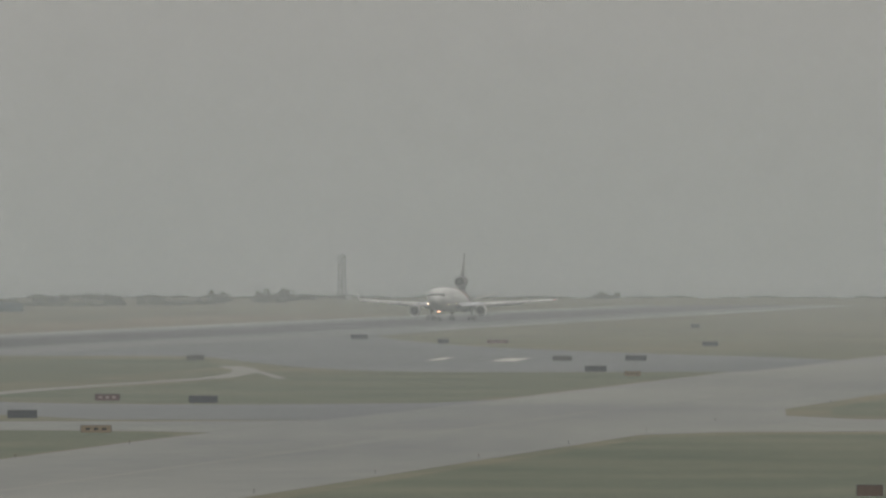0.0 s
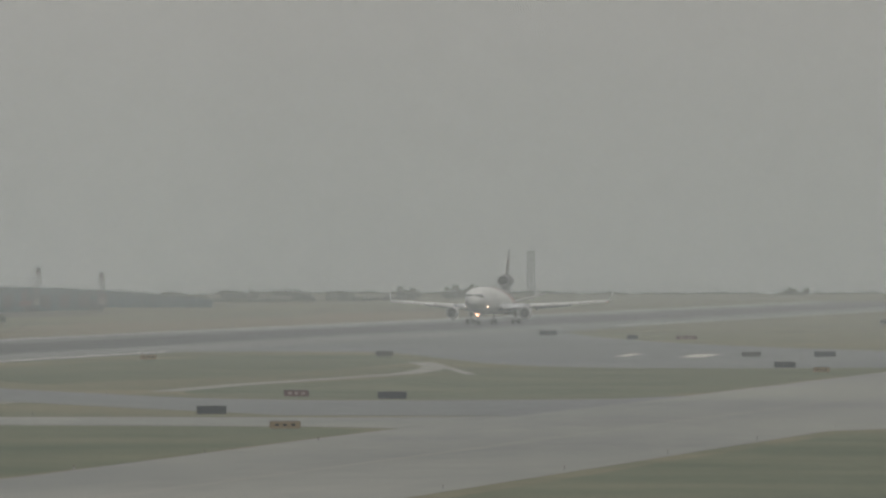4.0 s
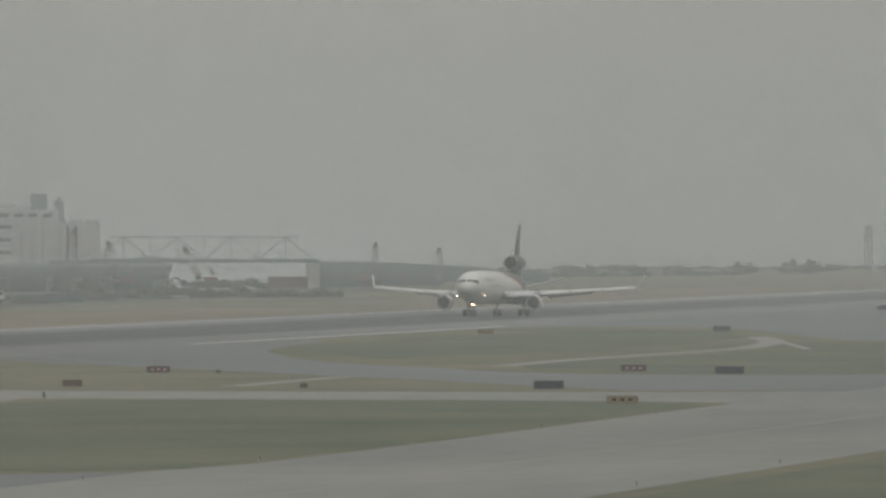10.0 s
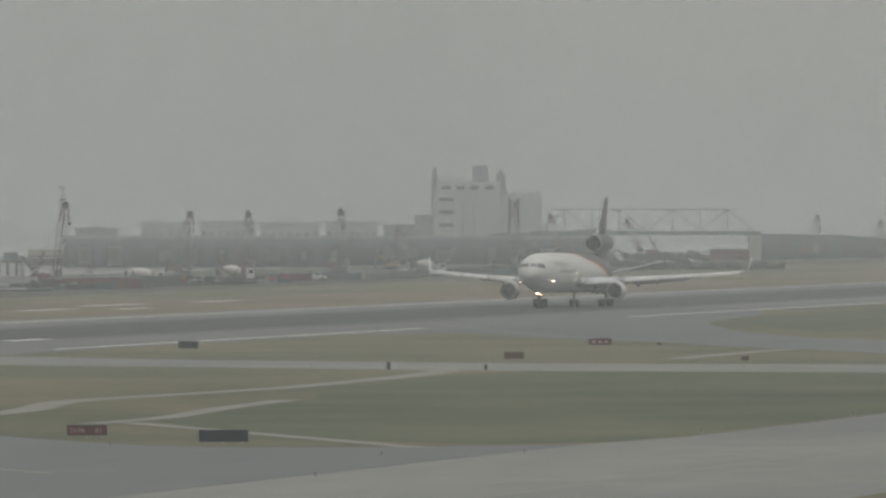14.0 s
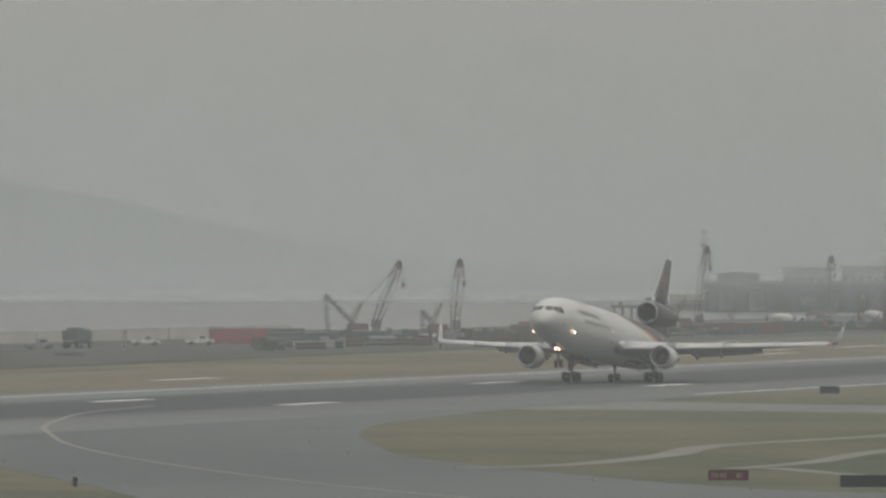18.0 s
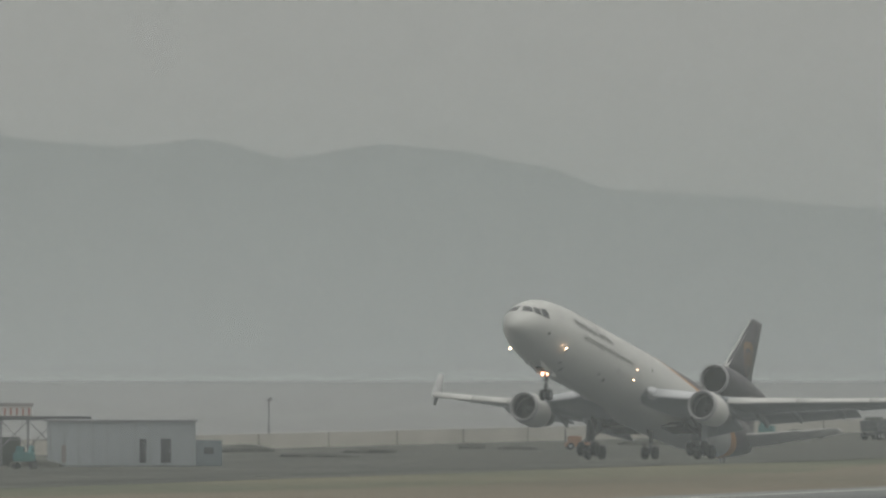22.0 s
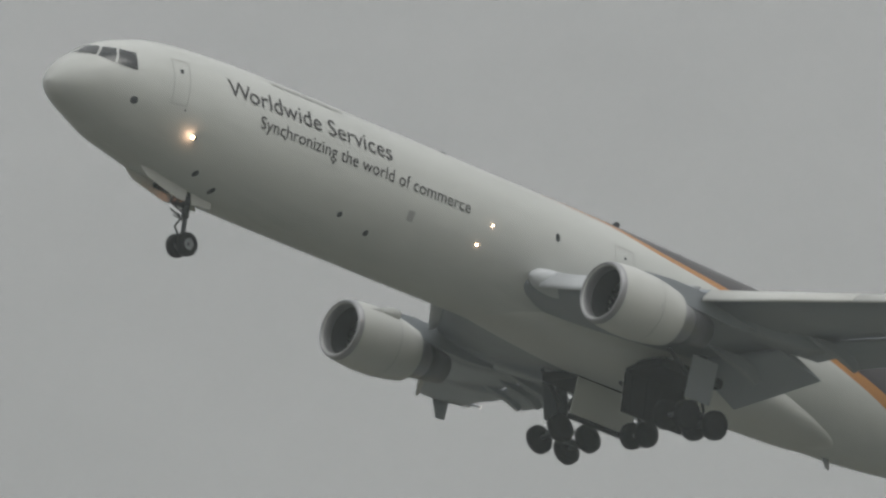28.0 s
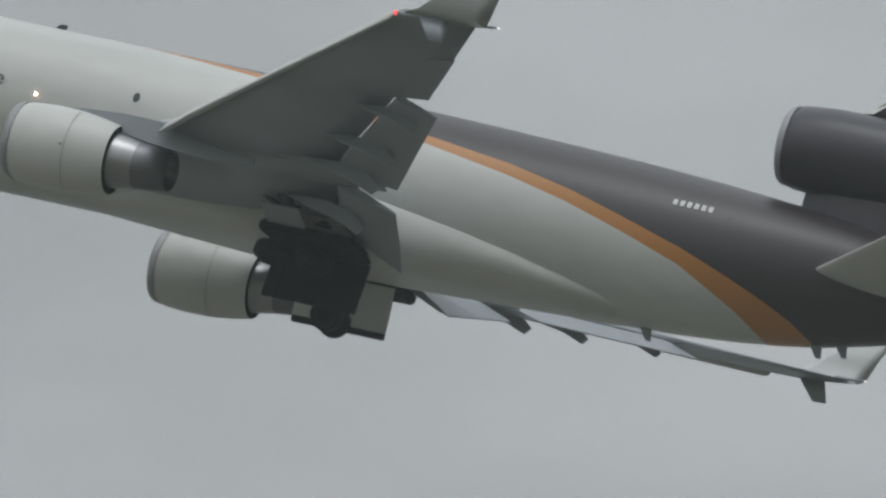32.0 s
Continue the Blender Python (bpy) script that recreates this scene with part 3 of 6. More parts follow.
def crawler_crane(m, top, lean, paint, jib=0.0, tip=STEEL_DARK, label="red and white lattice crawler crane at the shoreline"):
    """A crane on tracks; top is its height, lean the boom's reach to one side."""
    ob = thing("crawler_crane", m, label, "crane", "shoreline cranes")
    for s in (-1, 1):
        part("track", bevelled((0, s * 1.6, 0.5), (4.6, 0.8, 1.0), 0.3), STEEL_DARK, ob)
    part("turntable", bevelled((0, 0, 1.45), (3.4, 3.0, 0.5), 0.1), STEEL_DARK, ob)
    part("engine_house", bevelled((-1.4, 0, 2.3), (3.2, 2.6, 1.4), 0.12), paint, ob)
    cab = part("cab", bevelled((1.6, 1.0, 2.7), (1.6, 1.2, 1.9), 0.12), CRANE_WHITE, ob)
    part("window", boxes(((2.42, 1.0, 2.95), (0.03, 1.0, 1.0)), ((1.6, 1.62, 2.95), (1.3, 0.03, 0.9))), GLASS_DARK, cab)
    part("counterweight", bevelled((-3.3, 0, 2.2), (0.7, 2.6, 1.3), 0.1), STEEL_DARK, ob)
    foot, head = Vector((1.2, 0, 2.2)), Vector((1.2 + lean, 0, top))
    half = foot.lerp(head, 0.45)
    quarter = foot.lerp(head, 0.78)
    part("boom_section", lattice(foot, half, 0.9, 1.35, 6, 0.11), CRANE_RED, ob)
    part("boom_section", lattice(half, quarter, 1.35, 1.2, 5, 0.11), CRANE_WHITE, ob)
    part("boom_section", lattice(quarter, head, 1.2, 0.8, 4, 0.13), CRANE_RED, ob)
    part("ladder", tube(bmesh.new(), tuple(foot + Vector((0, -0.9, 0))), tuple(quarter + Vector((0, -0.9, 0))), 0.12, 0.12, 5), STEEL_DARK, ob)
    part("boom_head", bevelled(tuple(head), (1.1, 1.0, 1.5), 0.2), tip, ob)
    part("gantry", lattice((-2.6, 0, 3.6), (-1.0, 0, 3.6 + top * 0.22), 0.8, 0.4, 4), paint, ob)
    part("stay_cable", tube(bmesh.new(), (-1.0, 0, 3.6 + top * 0.22), tuple(head), 0.05, 0.05, 4), STEEL_DARK, ob)
    part("hoist_cable", tube(bmesh.new(), tuple(head + Vector((0.7, 0, -0.6))), tuple(head + Vector((0.7, 0, -3.2))), 0.05, 0.05, 4), STEEL_DARK, ob)
    part("hook_block", bevelled(tuple(head + Vector((0.7, 0, -3.5))), (0.6, 0.5, 0.9), 0.12), STEEL_DARK, ob)
    if jib:
        end = Vector((-2.4 - jib, 0, 3.6 + jib * 0.9))
        part("jib", lattice((-2.4, 0, 2.8), end, 0.6, 0.4, 5), STEEL_DARK, ob)
        part("jib", lattice((-2.4 - jib * 0.9, 0, 1.5), end, 0.5, 0.4, 4), STEEL_DARK, ob)
    return ob


for r, az, top, lean, turn, paint, jib in ((1838, 16.66, 13.3, 4.4, 0, CRANE_RED, 5.0), (1817, 16.22, 13.6, 1.0, 0, CRANE_RED, 2.0), (1581, 18.95, 13.6, -1.0, 0, CRANE_RED, 0),
                                           (1590, 18.87, 6.6, 0.5, 0, CRANE_RED, 0), (1956, 14.88, 15.8, 1.8, 0, CRANE_RED, 3.0), (2200, 14.15, 13.6, 0.4, 0, CRANE_RED, 1.0), (2240, 13.81, 13.6, -0.4, 0, CRANE_RED, 0),
                                           (2300, 13.29, 14.0, -0.8, 0, CRANE_RED, 0), (2360, 12.86, 9.5, 3.2, 180, STEEL_DARK, 0), (2420, 12.36, 15.5, 0.6, 0, STEEL_DARK, 0), (2890, 10.70, 11.5, 0.9, 0, CRANE_RED, 0),
                                           (2910, 10.34, 10.0, 0.3, 0, STEEL_DARK, 0), (2800, 11.60, 10.5, 4.0, 180, CRANE_RED, 0), (2780, 12.05, 12.0, 2.6, 180, CRANE_RED, 0)):
    crawler_crane(polar(r, az, 0.02, turn), top, lean, paint, jib)


def site_container(m, size, paint, label):
    ob = thing("site_container", m, label, "container", "shoreline containers")
    w, d, h = size
    part("shell", bevelled((0, 0, h / 2 + 0.15), (w, d, h), 0.05), paint, ob)
    bm = bmesh.new()
    for k in range(int(w / 0.6)):
        box(bm, (-w / 2 + 0.3 + k * 0.6, -d / 2 - 0.02, h / 2 + 0.15), (0.3, 0.05, h * 0.86))
    part("corrugation", bm, paint, ob)
    for s in (-1, 1):
        part("skid", boxes(((s * w * 0.4, 0, 0.08), (0.3, d * 0.95, 0.16))), STEEL_DARK, ob)
    part("roof", boxes(((0, 0, h + 0.19), (w + 0.1, d + 0.1, 0.08))), STEEL, ob)
    return ob


for r, az, w, h, paint, words in ((1770, 17.37, 9.8, 2.5, RED, "faded red corrugated site container"), (1775, 16.98, 13.5, 1.75, SITE_GREEN, "long dull green site container"), (1790, 16.70, 10.0, 1.9, SITE_GREEN, "long dull green site container"),
                                  (1905, 15.62, 14.0, 2.6, RED, "faded red corrugated site container"), (1925, 15.34, 10.0, 2.4, CRANE_RED, "rust red corrugated site container"), (1935, 15.08, 9.0, 2.3, CLADDING, "pale corrugated site container"),
                                  (1850, 15.98, 8.0, 1.5, SITE_GREEN, "low dull green site container"), (1575, 19.27, 8.4, 2.3, MAROON, "dull maroon corrugated site container"), (1572, 19.68, 6.0, 1.9, MAROON, "dull maroon corrugated site container"),
                                  (1566, 19.52, 3.4, 3.0, STEEL, "tall grey site cabin"), (1585, 19.05, 8.5, 2.0, SITE_GREEN, "low dull green site container"), (2788, 11.14, 10.5, 3.0, CRANE_RED, "rust red corrugated site container"),
                                  (1960, 14.55, 12.0, 2.0, CRANE_RED, "rust red corrugated site container"), (2000, 14.30, 10.0, 2.0, SITE_GREEN, "long dull green site container"), (1840, 16.98, 13.0, 1.6, STEEL, "low grey site container")):
    site_container(polar(r, az, 0.02), (w, 2.5, h), paint, words)


def wheel(parent, x, y, r, w, mat=RUBBER):
    tyre = part("wheel", spun([(-w / 2, r * 0.55), (-w / 2, r * 0.92), (-w / 3, r), (w / 3, r), (w / 2, r * 0.92), (w / 2, r * 0.55)], 16, "y", (x, y, r)), mat, parent)
    part("rim", spun([(-w / 2 + 0.02, r * 0.56), (0, r * 0.5), (w / 2 - 0.02, r * 0.56)], 12, "y", (x, y, r), True), STEEL, tyre)


def dump_truck(m):
    ob = thing("dump_truck", m, "dark green dump truck parked on bare earth", "truck", "works vehicles")
    part("chassis", bevelled((0, 0, 0.9), (6.0, 1.2, 0.35), 0.05), STEEL_DARK, ob)
    cab = part("cab", bevelled((2.2, 0, 2.0), (1.6, 2.4, 1.9), 0.15), SITE_GREEN, ob)
    part("windscreen", boxes(((3.01, 0, 2.4), (0.03, 2.0, 0.8))), GLASS_DARK, cab)
    bed = bmesh.new()
    loft(bed, [[(-3.2, y, 1.2), (1.2, y, 1.2), (1.35, y, 3.1), (-3.5, y, 2.8)] for y in (-1.3, 1.3)])
    part("tipper_body", bed, STEEL_DARK, ob)
    part("load", bevelled((-1.0, 0, 3.05), (3.6, 2.2, 0.6), 0.25), EARTH, ob)
    for x in (2.1, -1.3, -2.5):
        for y in (-1.15, 1.15):
            wheel(ob, x, y, 0.55, 0.45)
    return ob


def pickup(m, paint, label):
    ob = thing("pickup_truck", m, label, "truck", "works vehicles")
    bm = bmesh.new()
    prof = [(-2.4, 0.45), (-2.4, 1.0), (-0.5, 1.02), (-0.35, 1.6), (0.9, 1.62), (1.4, 1.05), (2.3, 0.95), (2.45, 0.45)]
    loft(bm, [[(x, y, z) for x, z in prof] for y in (-0.88, 0.88)])
    body = part("body", bm, paint, ob)
    part("side_window", boxes(((0.35, 0, 1.33), (1.05, 1.80, 0.36))), GLASS_DARK, body)
    part("bumper", boxes(((2.48, 0, 0.5), (0.1, 1.7, 0.2)), ((-2.45, 0, 0.5), (0.1, 1.7, 0.2))), STEEL_DARK, ob)
    for x in (-1.5, 1.5):
        for y in (-0.8, 0.8):
            wheel(ob, x, y, 0.38, 0.25)
    return ob


dump_truck(polar(1706, 18.25, 0.03, 65))
dump_truck(polar(1549, 20.12, 0.03, 70))
pickup(polar(1742, 17.88, 0.03, 10), CAR_WHITE, "white pickup parked by the seawall")
pickup(polar(1752, 17.58, 0.03, 5), CAR_WHITE, "white pickup parked by the seawall")
pickup(polar(1690, 18.46, 0.03, 15), STEEL, "grey pickup parked by the seawall")
pickup(polar(2330, 13.84, 0.03, 5), CAR_WHITE, "white pickup on the works yard")


def site_lorry(m):
    ob = thing("flatbed_lorry", m, "pale blue flatbed lorry parked on the yard", "truck", "works vehicles")
    part("chassis", bevelled((0, 0, 0.75), (5.4, 1.0, 0.28), 0.04), STEEL_DARK, ob)
    cab = part("cab", bevelled((-1.75, 0, 1.72), (1.8, 2.2, 1.85), 0.14), TRUCK_BLUE, ob)
    part("windscreen", boxes(((-2.66, 0, 2.05), (0.03, 1.9, 0.75))), GLASS_DARK, cab)
    part("side_window", boxes(((-1.85, 0, 2.08), (0.95, 2.22, 0.6))), GLASS_DARK, cab)
    bed = part("load_bed", bevelled((0.95, 0, 1.12), (3.5, 2.2, 0.18), 0.03), STEEL, ob)
    for y in (-1.08, 1.08):
        part("side_board", boxes(((0.95, y, 1.42), (3.5, 0.05, 0.45))), TRUCK_BLUE, bed)
    part("crane_column", bevelled((-0.5, 0, 2.0), (0.4, 0.9, 1.7), 0.06), STEEL, ob)
    part("load", bevelled((1.2, 0, 1.6), (2.4, 1.7, 0.8), 0.2), STEEL, ob)
    for x in (-1.7, 1.6):
        for y in (-0.95, 0.95):
            wheel(ob, x, y, 0.45, 0.32)
    return ob


site_lorry(polar(1545, 19.68, 0.03, 12))


def excavator(m, paint, label, arm=1.0):
    ob = thing("excavator", m, label, "digger", "works vehicles")
    for y in (-1.0, 1.0):
        part("track", bevelled((0, y, 0.4), (3.4, 0.55, 0.8), 0.2), STEEL_DARK, ob)
    part("house", bevelled((-0.6, 0, 1.5), (2.4, 2.3, 1.1), 0.12), paint, ob)
    cab = part("cab", bevelled((0.5, 0.65, 1.9), (1.3, 0.95, 1.7), 0.1), paint, ob)
    part("window", boxes(((1.16, 0.65, 2.15), (0.03, 0.8, 0.9)), ((0.5, 1.13, 2.15), (1.0, 0.03, 0.9)), ((0.5, 0.17, 2.15), (1.0, 0.03, 0.9))), GLASS_DARK, cab)
    boom = bmesh.new()
    loft(boom, [[(x, y, z) for x, z in ((0.9, 1.2), (2.4, 3.0 * arm), (3.6, 3.2 * arm), (3.6, 3.5 * arm), (2.2, 3.5 * arm), (0.7, 1.7))] for y in (-0.45, -0.15)])
    part("boom", boom, paint, ob)
    part("stick", tube(bmesh.new(), (3.6, -0.3, 3.3 * arm), (4.0, -0.3, 1.2), 0.2, 0.15), paint, ob)
    part("bucket", bevelled((3.9, -0.3, 0.8), (0.8, 0.9, 0.8), 0.15), STEEL_DARK, ob)
    return ob


excavator(polar(1556, 20.72, 0.03, 82), TEAL, "teal excavator on bare earth", 0.5)
excavator(polar(1240, 24.80, 0.03, 80), TEAL, "teal excavator before the equipment shelter", 0.8)
excavator(polar(2700, 11.70, 0.03, 175), STEEL_DARK, "dark excavator on the works yard")
excavator(polar(2460, 13.00, 0.03, 175), ORANGE, "orange excavator on the works yard")


def site_roller(m):
    ob = thing("works_barrow", m, "orange road-works machine on bare earth", "machine", "works vehicles")
    part("frame", bevelled((0, 0, 0.75), (4.6, 1.8, 0.6), 0.1), ORANGE, ob)
    part("engine_box", bevelled((-1.0, 0, 1.45), (1.9, 1.6, 0.9), 0.12), ORANGE, ob)
    part("mast", tube(bmesh.new(), (1.4, 0.5, 1.0), (1.4, 0.5, 3.0), 0.08), STEEL_DARK, ob)
    part("mast", tube(bmesh.new(), (-2.2, 0.5, 1.0), (-2.2, 0.5, 2.8), 0.08), STEEL_DARK, ob)
    part("seat", bevelled((0.8, 0, 1.3), (0.8, 0.8, 0.5), 0.1), STEEL_DARK, ob)
    for x in (-1.6, 1.6):
        for y in (-0.9, 0.9):
            wheel(ob, x, y, 0.5, 0.4)
    return ob


site_roller(polar(1426, 21.74, 0.03, 5))


def mixer_truck(m, label):
    """A concrete mixer with its pale drum."""
    ob = thing("mixer_truck", m, label, "truck", "works vehicles")
    part("chassis", bevelled((0, 0, 0.85), (7.6, 1.1, 0.35), 0.05), STEEL_DARK, ob)
    cab = part("cab", bevelled((3.0, 0, 1.9), (1.6, 2.4, 2.1), 0.18), CAR_WHITE, ob)
    part("windscreen", boxes(((3.81, 0, 2.3), (0.03, 2.0, 0.8)), ((3.1, -1.21, 2.3), (0.9, 0.03, 0.7))), GLASS_DARK, cab)
    drum = spun([(1.5, 0.4), (1.2, 0.75), (0.5, 0.98), (-0.8, 0.95), (-1.9, 0.6), (-2.3, 0.4)], 18, "x", (0, 0, 0), True)
    bmesh.ops.transform(drum, matrix=pose(-0.2, 0, 2.55, 0, 9), verts=drum.verts)
    part("drum", drum, DRUM_WHITE, ob, "pale concrete mixer drum", True)
    part("chute", boxes(((-3.6, 0, 2.2), (0.5, 0.9, 1.6))), STEEL_DARK, ob)
    for x in (2.9, -1.4, -2.6):
        for y in (-1.1, 1.1):
            wheel(ob, x, y, 0.52, 0.42)
    return ob


for r, az in ((2010, 14.36), (2090, 13.86), (2260, 12.80)):
    mixer_truck(polar(r, az, 0.03, 6), "concrete mixer truck with pale drum in the yard")
for r, az, turn, paint, words in ((1990, 14.62, 8, CAR_WHITE, "white pickup on the works yard"), (2060, 14.05, 175, STEEL, "grey pickup on the works yard"), (2150, 13.42, 4, CAR_WHITE, "white pickup on the works yard"), (2120, 13.62, 8, RED, "red pickup on the works yard"), (1850, 16.30, 6, CAR_WHITE, "white pickup among stacked material"), (1850, 15.81, 176, CAR_WHITE, "white pickup among stacked material")):
    pickup(polar(r, az, 0.03, turn), paint, words)


def pipe_stack(m, w, rows, paint, label):
    """Pipes lying in a pile, seen from the side."""
    ob = thing("pipe_stack", m, label, "pipes", "stacked site material")
    for j in range(rows):
        for k in range(4 - j):
            part("pipe", tube(bmesh.new(), (-w / 2, (k + j / 2) * 0.62, 0.36 + j * 0.54), (w / 2, (k + j / 2) * 0.62, 0.36 + j * 0.54), 0.30, 0.30, 10), paint, ob)
    for s in (-1, 1):
        part("chock", boxes(((s * w * 0.35, 0.9, 0.04), (0.2, 2.6, 0.1))), BARK, ob)
    return ob


def block_stack(m, w, h, paint, label, rng):
    """Uneven stacked blocks and crates."""
    ob = thing("block_stack", m, label, "stack", "stacked site material")
    x = -w / 2
    while x < w / 2:
        s = rng.uniform(0.7, 1.8)
        t = h * rng.uniform(0.45, 1.0)
        part("crate", bevelled((x + s / 2, rng.uniform(-0.3, 0.3), t / 2), (s * 0.94, rng.uniform(1.0, 1.8), t), 0.05), paint, ob)
        x += s
    return ob


def site_frame(m, h, label):
    """A leaning piling frame, braced, with its winch box."""
    ob = thing("piling_frame", m, label, "machine", "stacked site material")
    part("leader", lattice((0, 0, 0.6), (0.6, 0, h), 0.7, 0.5, 5, 0.06), CRANE_RED, ob)
    part("back_stay", tube(bmesh.new(), (-2.6, 0, 0.8), (0.5, 0, h * 0.85), 0.09, 0.09, 6), STEEL_DARK, ob)
    part("winch_box", bevelled((-2.0, 0, 0.9), (2.0, 1.6, 1.2), 0.1), STEEL_DARK, ob)
    part("base", bevelled((-0.8, 0, 0.2), (4.4, 2.0, 0.4), 0.08), STEEL_DARK, ob)
    return ob


def yard():
    rng = random.Random(23)
    paints = ((STEEL_DARK, "dark"), (SITE_GREEN, "dull green"), (TEAL_GREY, "dark teal"), (STEEL_DARK, "dark"), (TEAL_GREY, "dark teal"), (BARK, "brown"), (SITE_GREEN, "dull green"), (STEEL, "grey"), (CLADDING_BLUE, "blue-grey"), (BARK, "brown"))
    for low, high, count, r0, r1 in ((15.75, 17.25, 48, 1.0, 0.0), (14.3, 15.75, 46, 1.0, 0.0), (11.75, 14.5, 96, 1.0, 0.0)):
        for k in range(count):
            az = rng.uniform(low, high)
            r = rng.uniform(492, 524) / math.sin(radians(az))
            paint, word = rng.choice(paints)
            kind = rng.random()
            m = polar(r, az, 0.03, rng.uniform(-12, 12))
            if kind < 0.30:
                pipe_stack(m, rng.uniform(4, 9), rng.choice((1, 1, 2, 2)), paint, word + " pipes piled in the works yard")
            elif kind < 0.985:
                block_stack(m, rng.uniform(2.5, 7), rng.uniform(1.2, 2.6) if az > 15.6 else rng.uniform(0.8, 1.7), paint, word + " crates and blocks stacked in the yard", rng)
            else:
                site_frame(m, rng.uniform(4, 7), "red piling frame leaning in the works yard")


yard()
for r, az, w, h, paint, words in ((1860, 15.72, 10, 2.4, CRANE_RED, "rust red corrugated site container"), (1800, 17.15, 9, 2.2, SITE_GREEN, "long dull green site container"), (1985, 14.78, 9, 1.7, CRANE_RED, "rust red corrugated site container"), (2055, 14.20, 5, 1.5, RED, "faded red corrugated site container"),
                                  (2130, 13.52, 6, 1.5, CRANE_RED, "rust red corrugated site container"), (2190, 13.1, 6, 1.5, STEEL, "grey corrugated site container"), (2290, 12.55, 7, 1.7, SITE_GREEN, "long dull green site container"), (2000, 14.48, 5, 1.6, CLADDING, "pale corrugated site container")):
    site_container(polar(r, az, 0.02, 3), (w, 2.5, h), paint, words)


def mound(r, az, w, h, seed, mat=EARTH, name="earth_mound", label="low mound of dug earth"):
    rng = random.Random(seed)
    bm = bmesh.new()
    bmesh.ops.create_icosphere(bm, subdivisions=3, radius=1.0)
    for v in bm.verts:
        k = 1 + 0.35 * noise.noise(Vector(v.co) * 2.1 + Vector((seed, 0, 0)))
        v.co = Vector((v.co.x * w / 2 * k, v.co.y * w / 3 * k, max(v.co.z, -0.05) * h * k))
    ob = part(name, bm, mat, None, "", True)
    ob.matrix_basis = polar(r, az, 0.02)
    return tagged(ob, label, "mound", "earth mounds")


for i, (r, az, w, h) in enumerate(((1560, 20.55, 7, 1.3), (1560, 20.95, 5, 0.9), (1500, 21.25, 5, 0.7), (1430, 22.1, 6, 0.6), (1480, 21.4, 7, 0.8), (1400, 23.6, 9, 1.0), (1390, 22.9, 8, 0.7), (1262, 24.75, 6, 0.9), (1350, 23.2, 10, 0.6), (1600, 18.3, 5, 0.6), (1440, 22.35, 4, 0.8))):
    mound(r, az, w, h, i)

part_wall = bmesh.new()
for k in range(54):
    x = 560 + k * 24
    box(part_wall, (x, 578 - (x - 900) * 0.012 if x > 900 else 578, 1.05), (23.9, 0.7, 2.1))
wall = tagged(part("seawall", part_wall, WALL_CONCRETE), "long pale concrete seawall along the shore", "wall", kind="structure")


def lamp_pole(r, az, h, arms=1):
    ob = thing("utility_pole", polar(r, az, 0.02), "slender grey pole with a crossarm at the shore", "pole", "shoreline poles")
    part("shaft", tube(bmesh.new(), (0, 0, 0), (0, 0, h), 0.16, 0.10, 10), STEEL, ob)
    part("foot", bevelled((0, 0, 0.2), (0.7, 0.7, 0.4), 0.08), WALL_CONCRETE, ob)
    for k in range(arms):
        part("crossarm", boxes(((0, 0, h - 0.3 - k * 0.8), (1.3, 0.10, 0.12))), STEEL, ob)
    part("lamp_head", bevelled((0.3, 0, h), (0.5, 0.3, 0.2), 0.05), STEEL_DARK, ob)


lamp_pole(1464, 23.46, 6.8)
lamp_pole(1533, 26.07, 6.5, 2)
lamp_pole(1480, 20.95, 2.6)
lamp_pole(1500, 21.02, 2.2)
lamp_pole(1720, 18.0, 2.6)


def antenna_platform():
    """A raised deck on a trestle with the striped antenna row, and the cabins beside it."""
    ob = thing("antenna_platform", polar(1275, 25.08, 0.0), "steel platform carrying a red and white antenna row", "platform")
    deck = part("deck", boxes(((0, 0, 5.80), (28.5, 7.0, 0.22))), STEEL, ob)
    part("deck_edge", boxes(((0, -3.55, 5.80), (28.6, 0.10, 0.44))), STEEL_DARK, deck)
    for k in range(9):
        x = -13.2 + k * 3.3
        for y in (-3.0, 3.0):
            part("post", boxes(((x, y, 2.85), (0.24, 0.24, 5.7))), STEEL, ob)
    for k in range(8):
        x = -13.2 + k * 3.3
        bm = bmesh.new()
        tube(bm, (x, -3.0, 2.2), (x + 3.3, -3.0, 5.5), 0.07, 0.07, 5)
        tube(bm, (x, -3.0, 5.5), (x + 3.3, -3.0, 2.2), 0.07, 0.07, 5)
        part("brace", bm, STEEL, ob)
        part("rail", boxes(((x + 1.65, -3.0, 3.15), (3.2, 0.10, 0.10))), STEEL, ob)
    for k in range(19):
        x = -6.6 + k * 0.74
        panel = part("antenna_panel", boxes(((x, -1.0, 6.75), (0.72, 0.5, 1.3))), DRUM_WHITE, ob)
        part("red_stripe", boxes(((x, -1.27, 6.60), (0.20, 0.06, 0.9))), RED, panel)
    part("antenna_cap", boxes(((0.06, -1.0, 7.45), (14.4, 0.7, 0.42))), CRANE_WHITE, ob)
    part("antenna_base", boxes(((0.06, -1.0, 6.02), (14.2, 0.6, 0.18))), CRANE_WHITE, ob)
    part("mast", tube(bmesh.new(), (0.2, -0.6, 5.9), (0.2, -0.6, 10.2), 0.10, 0.04), STEEL_DARK, ob)
    part("cabinet", bevelled((3.2, 1.0, 1.75), (5.0, 3.2, 3.4), 0.06), SITE_GREEN, ob)
    return ob


antenna_platform()


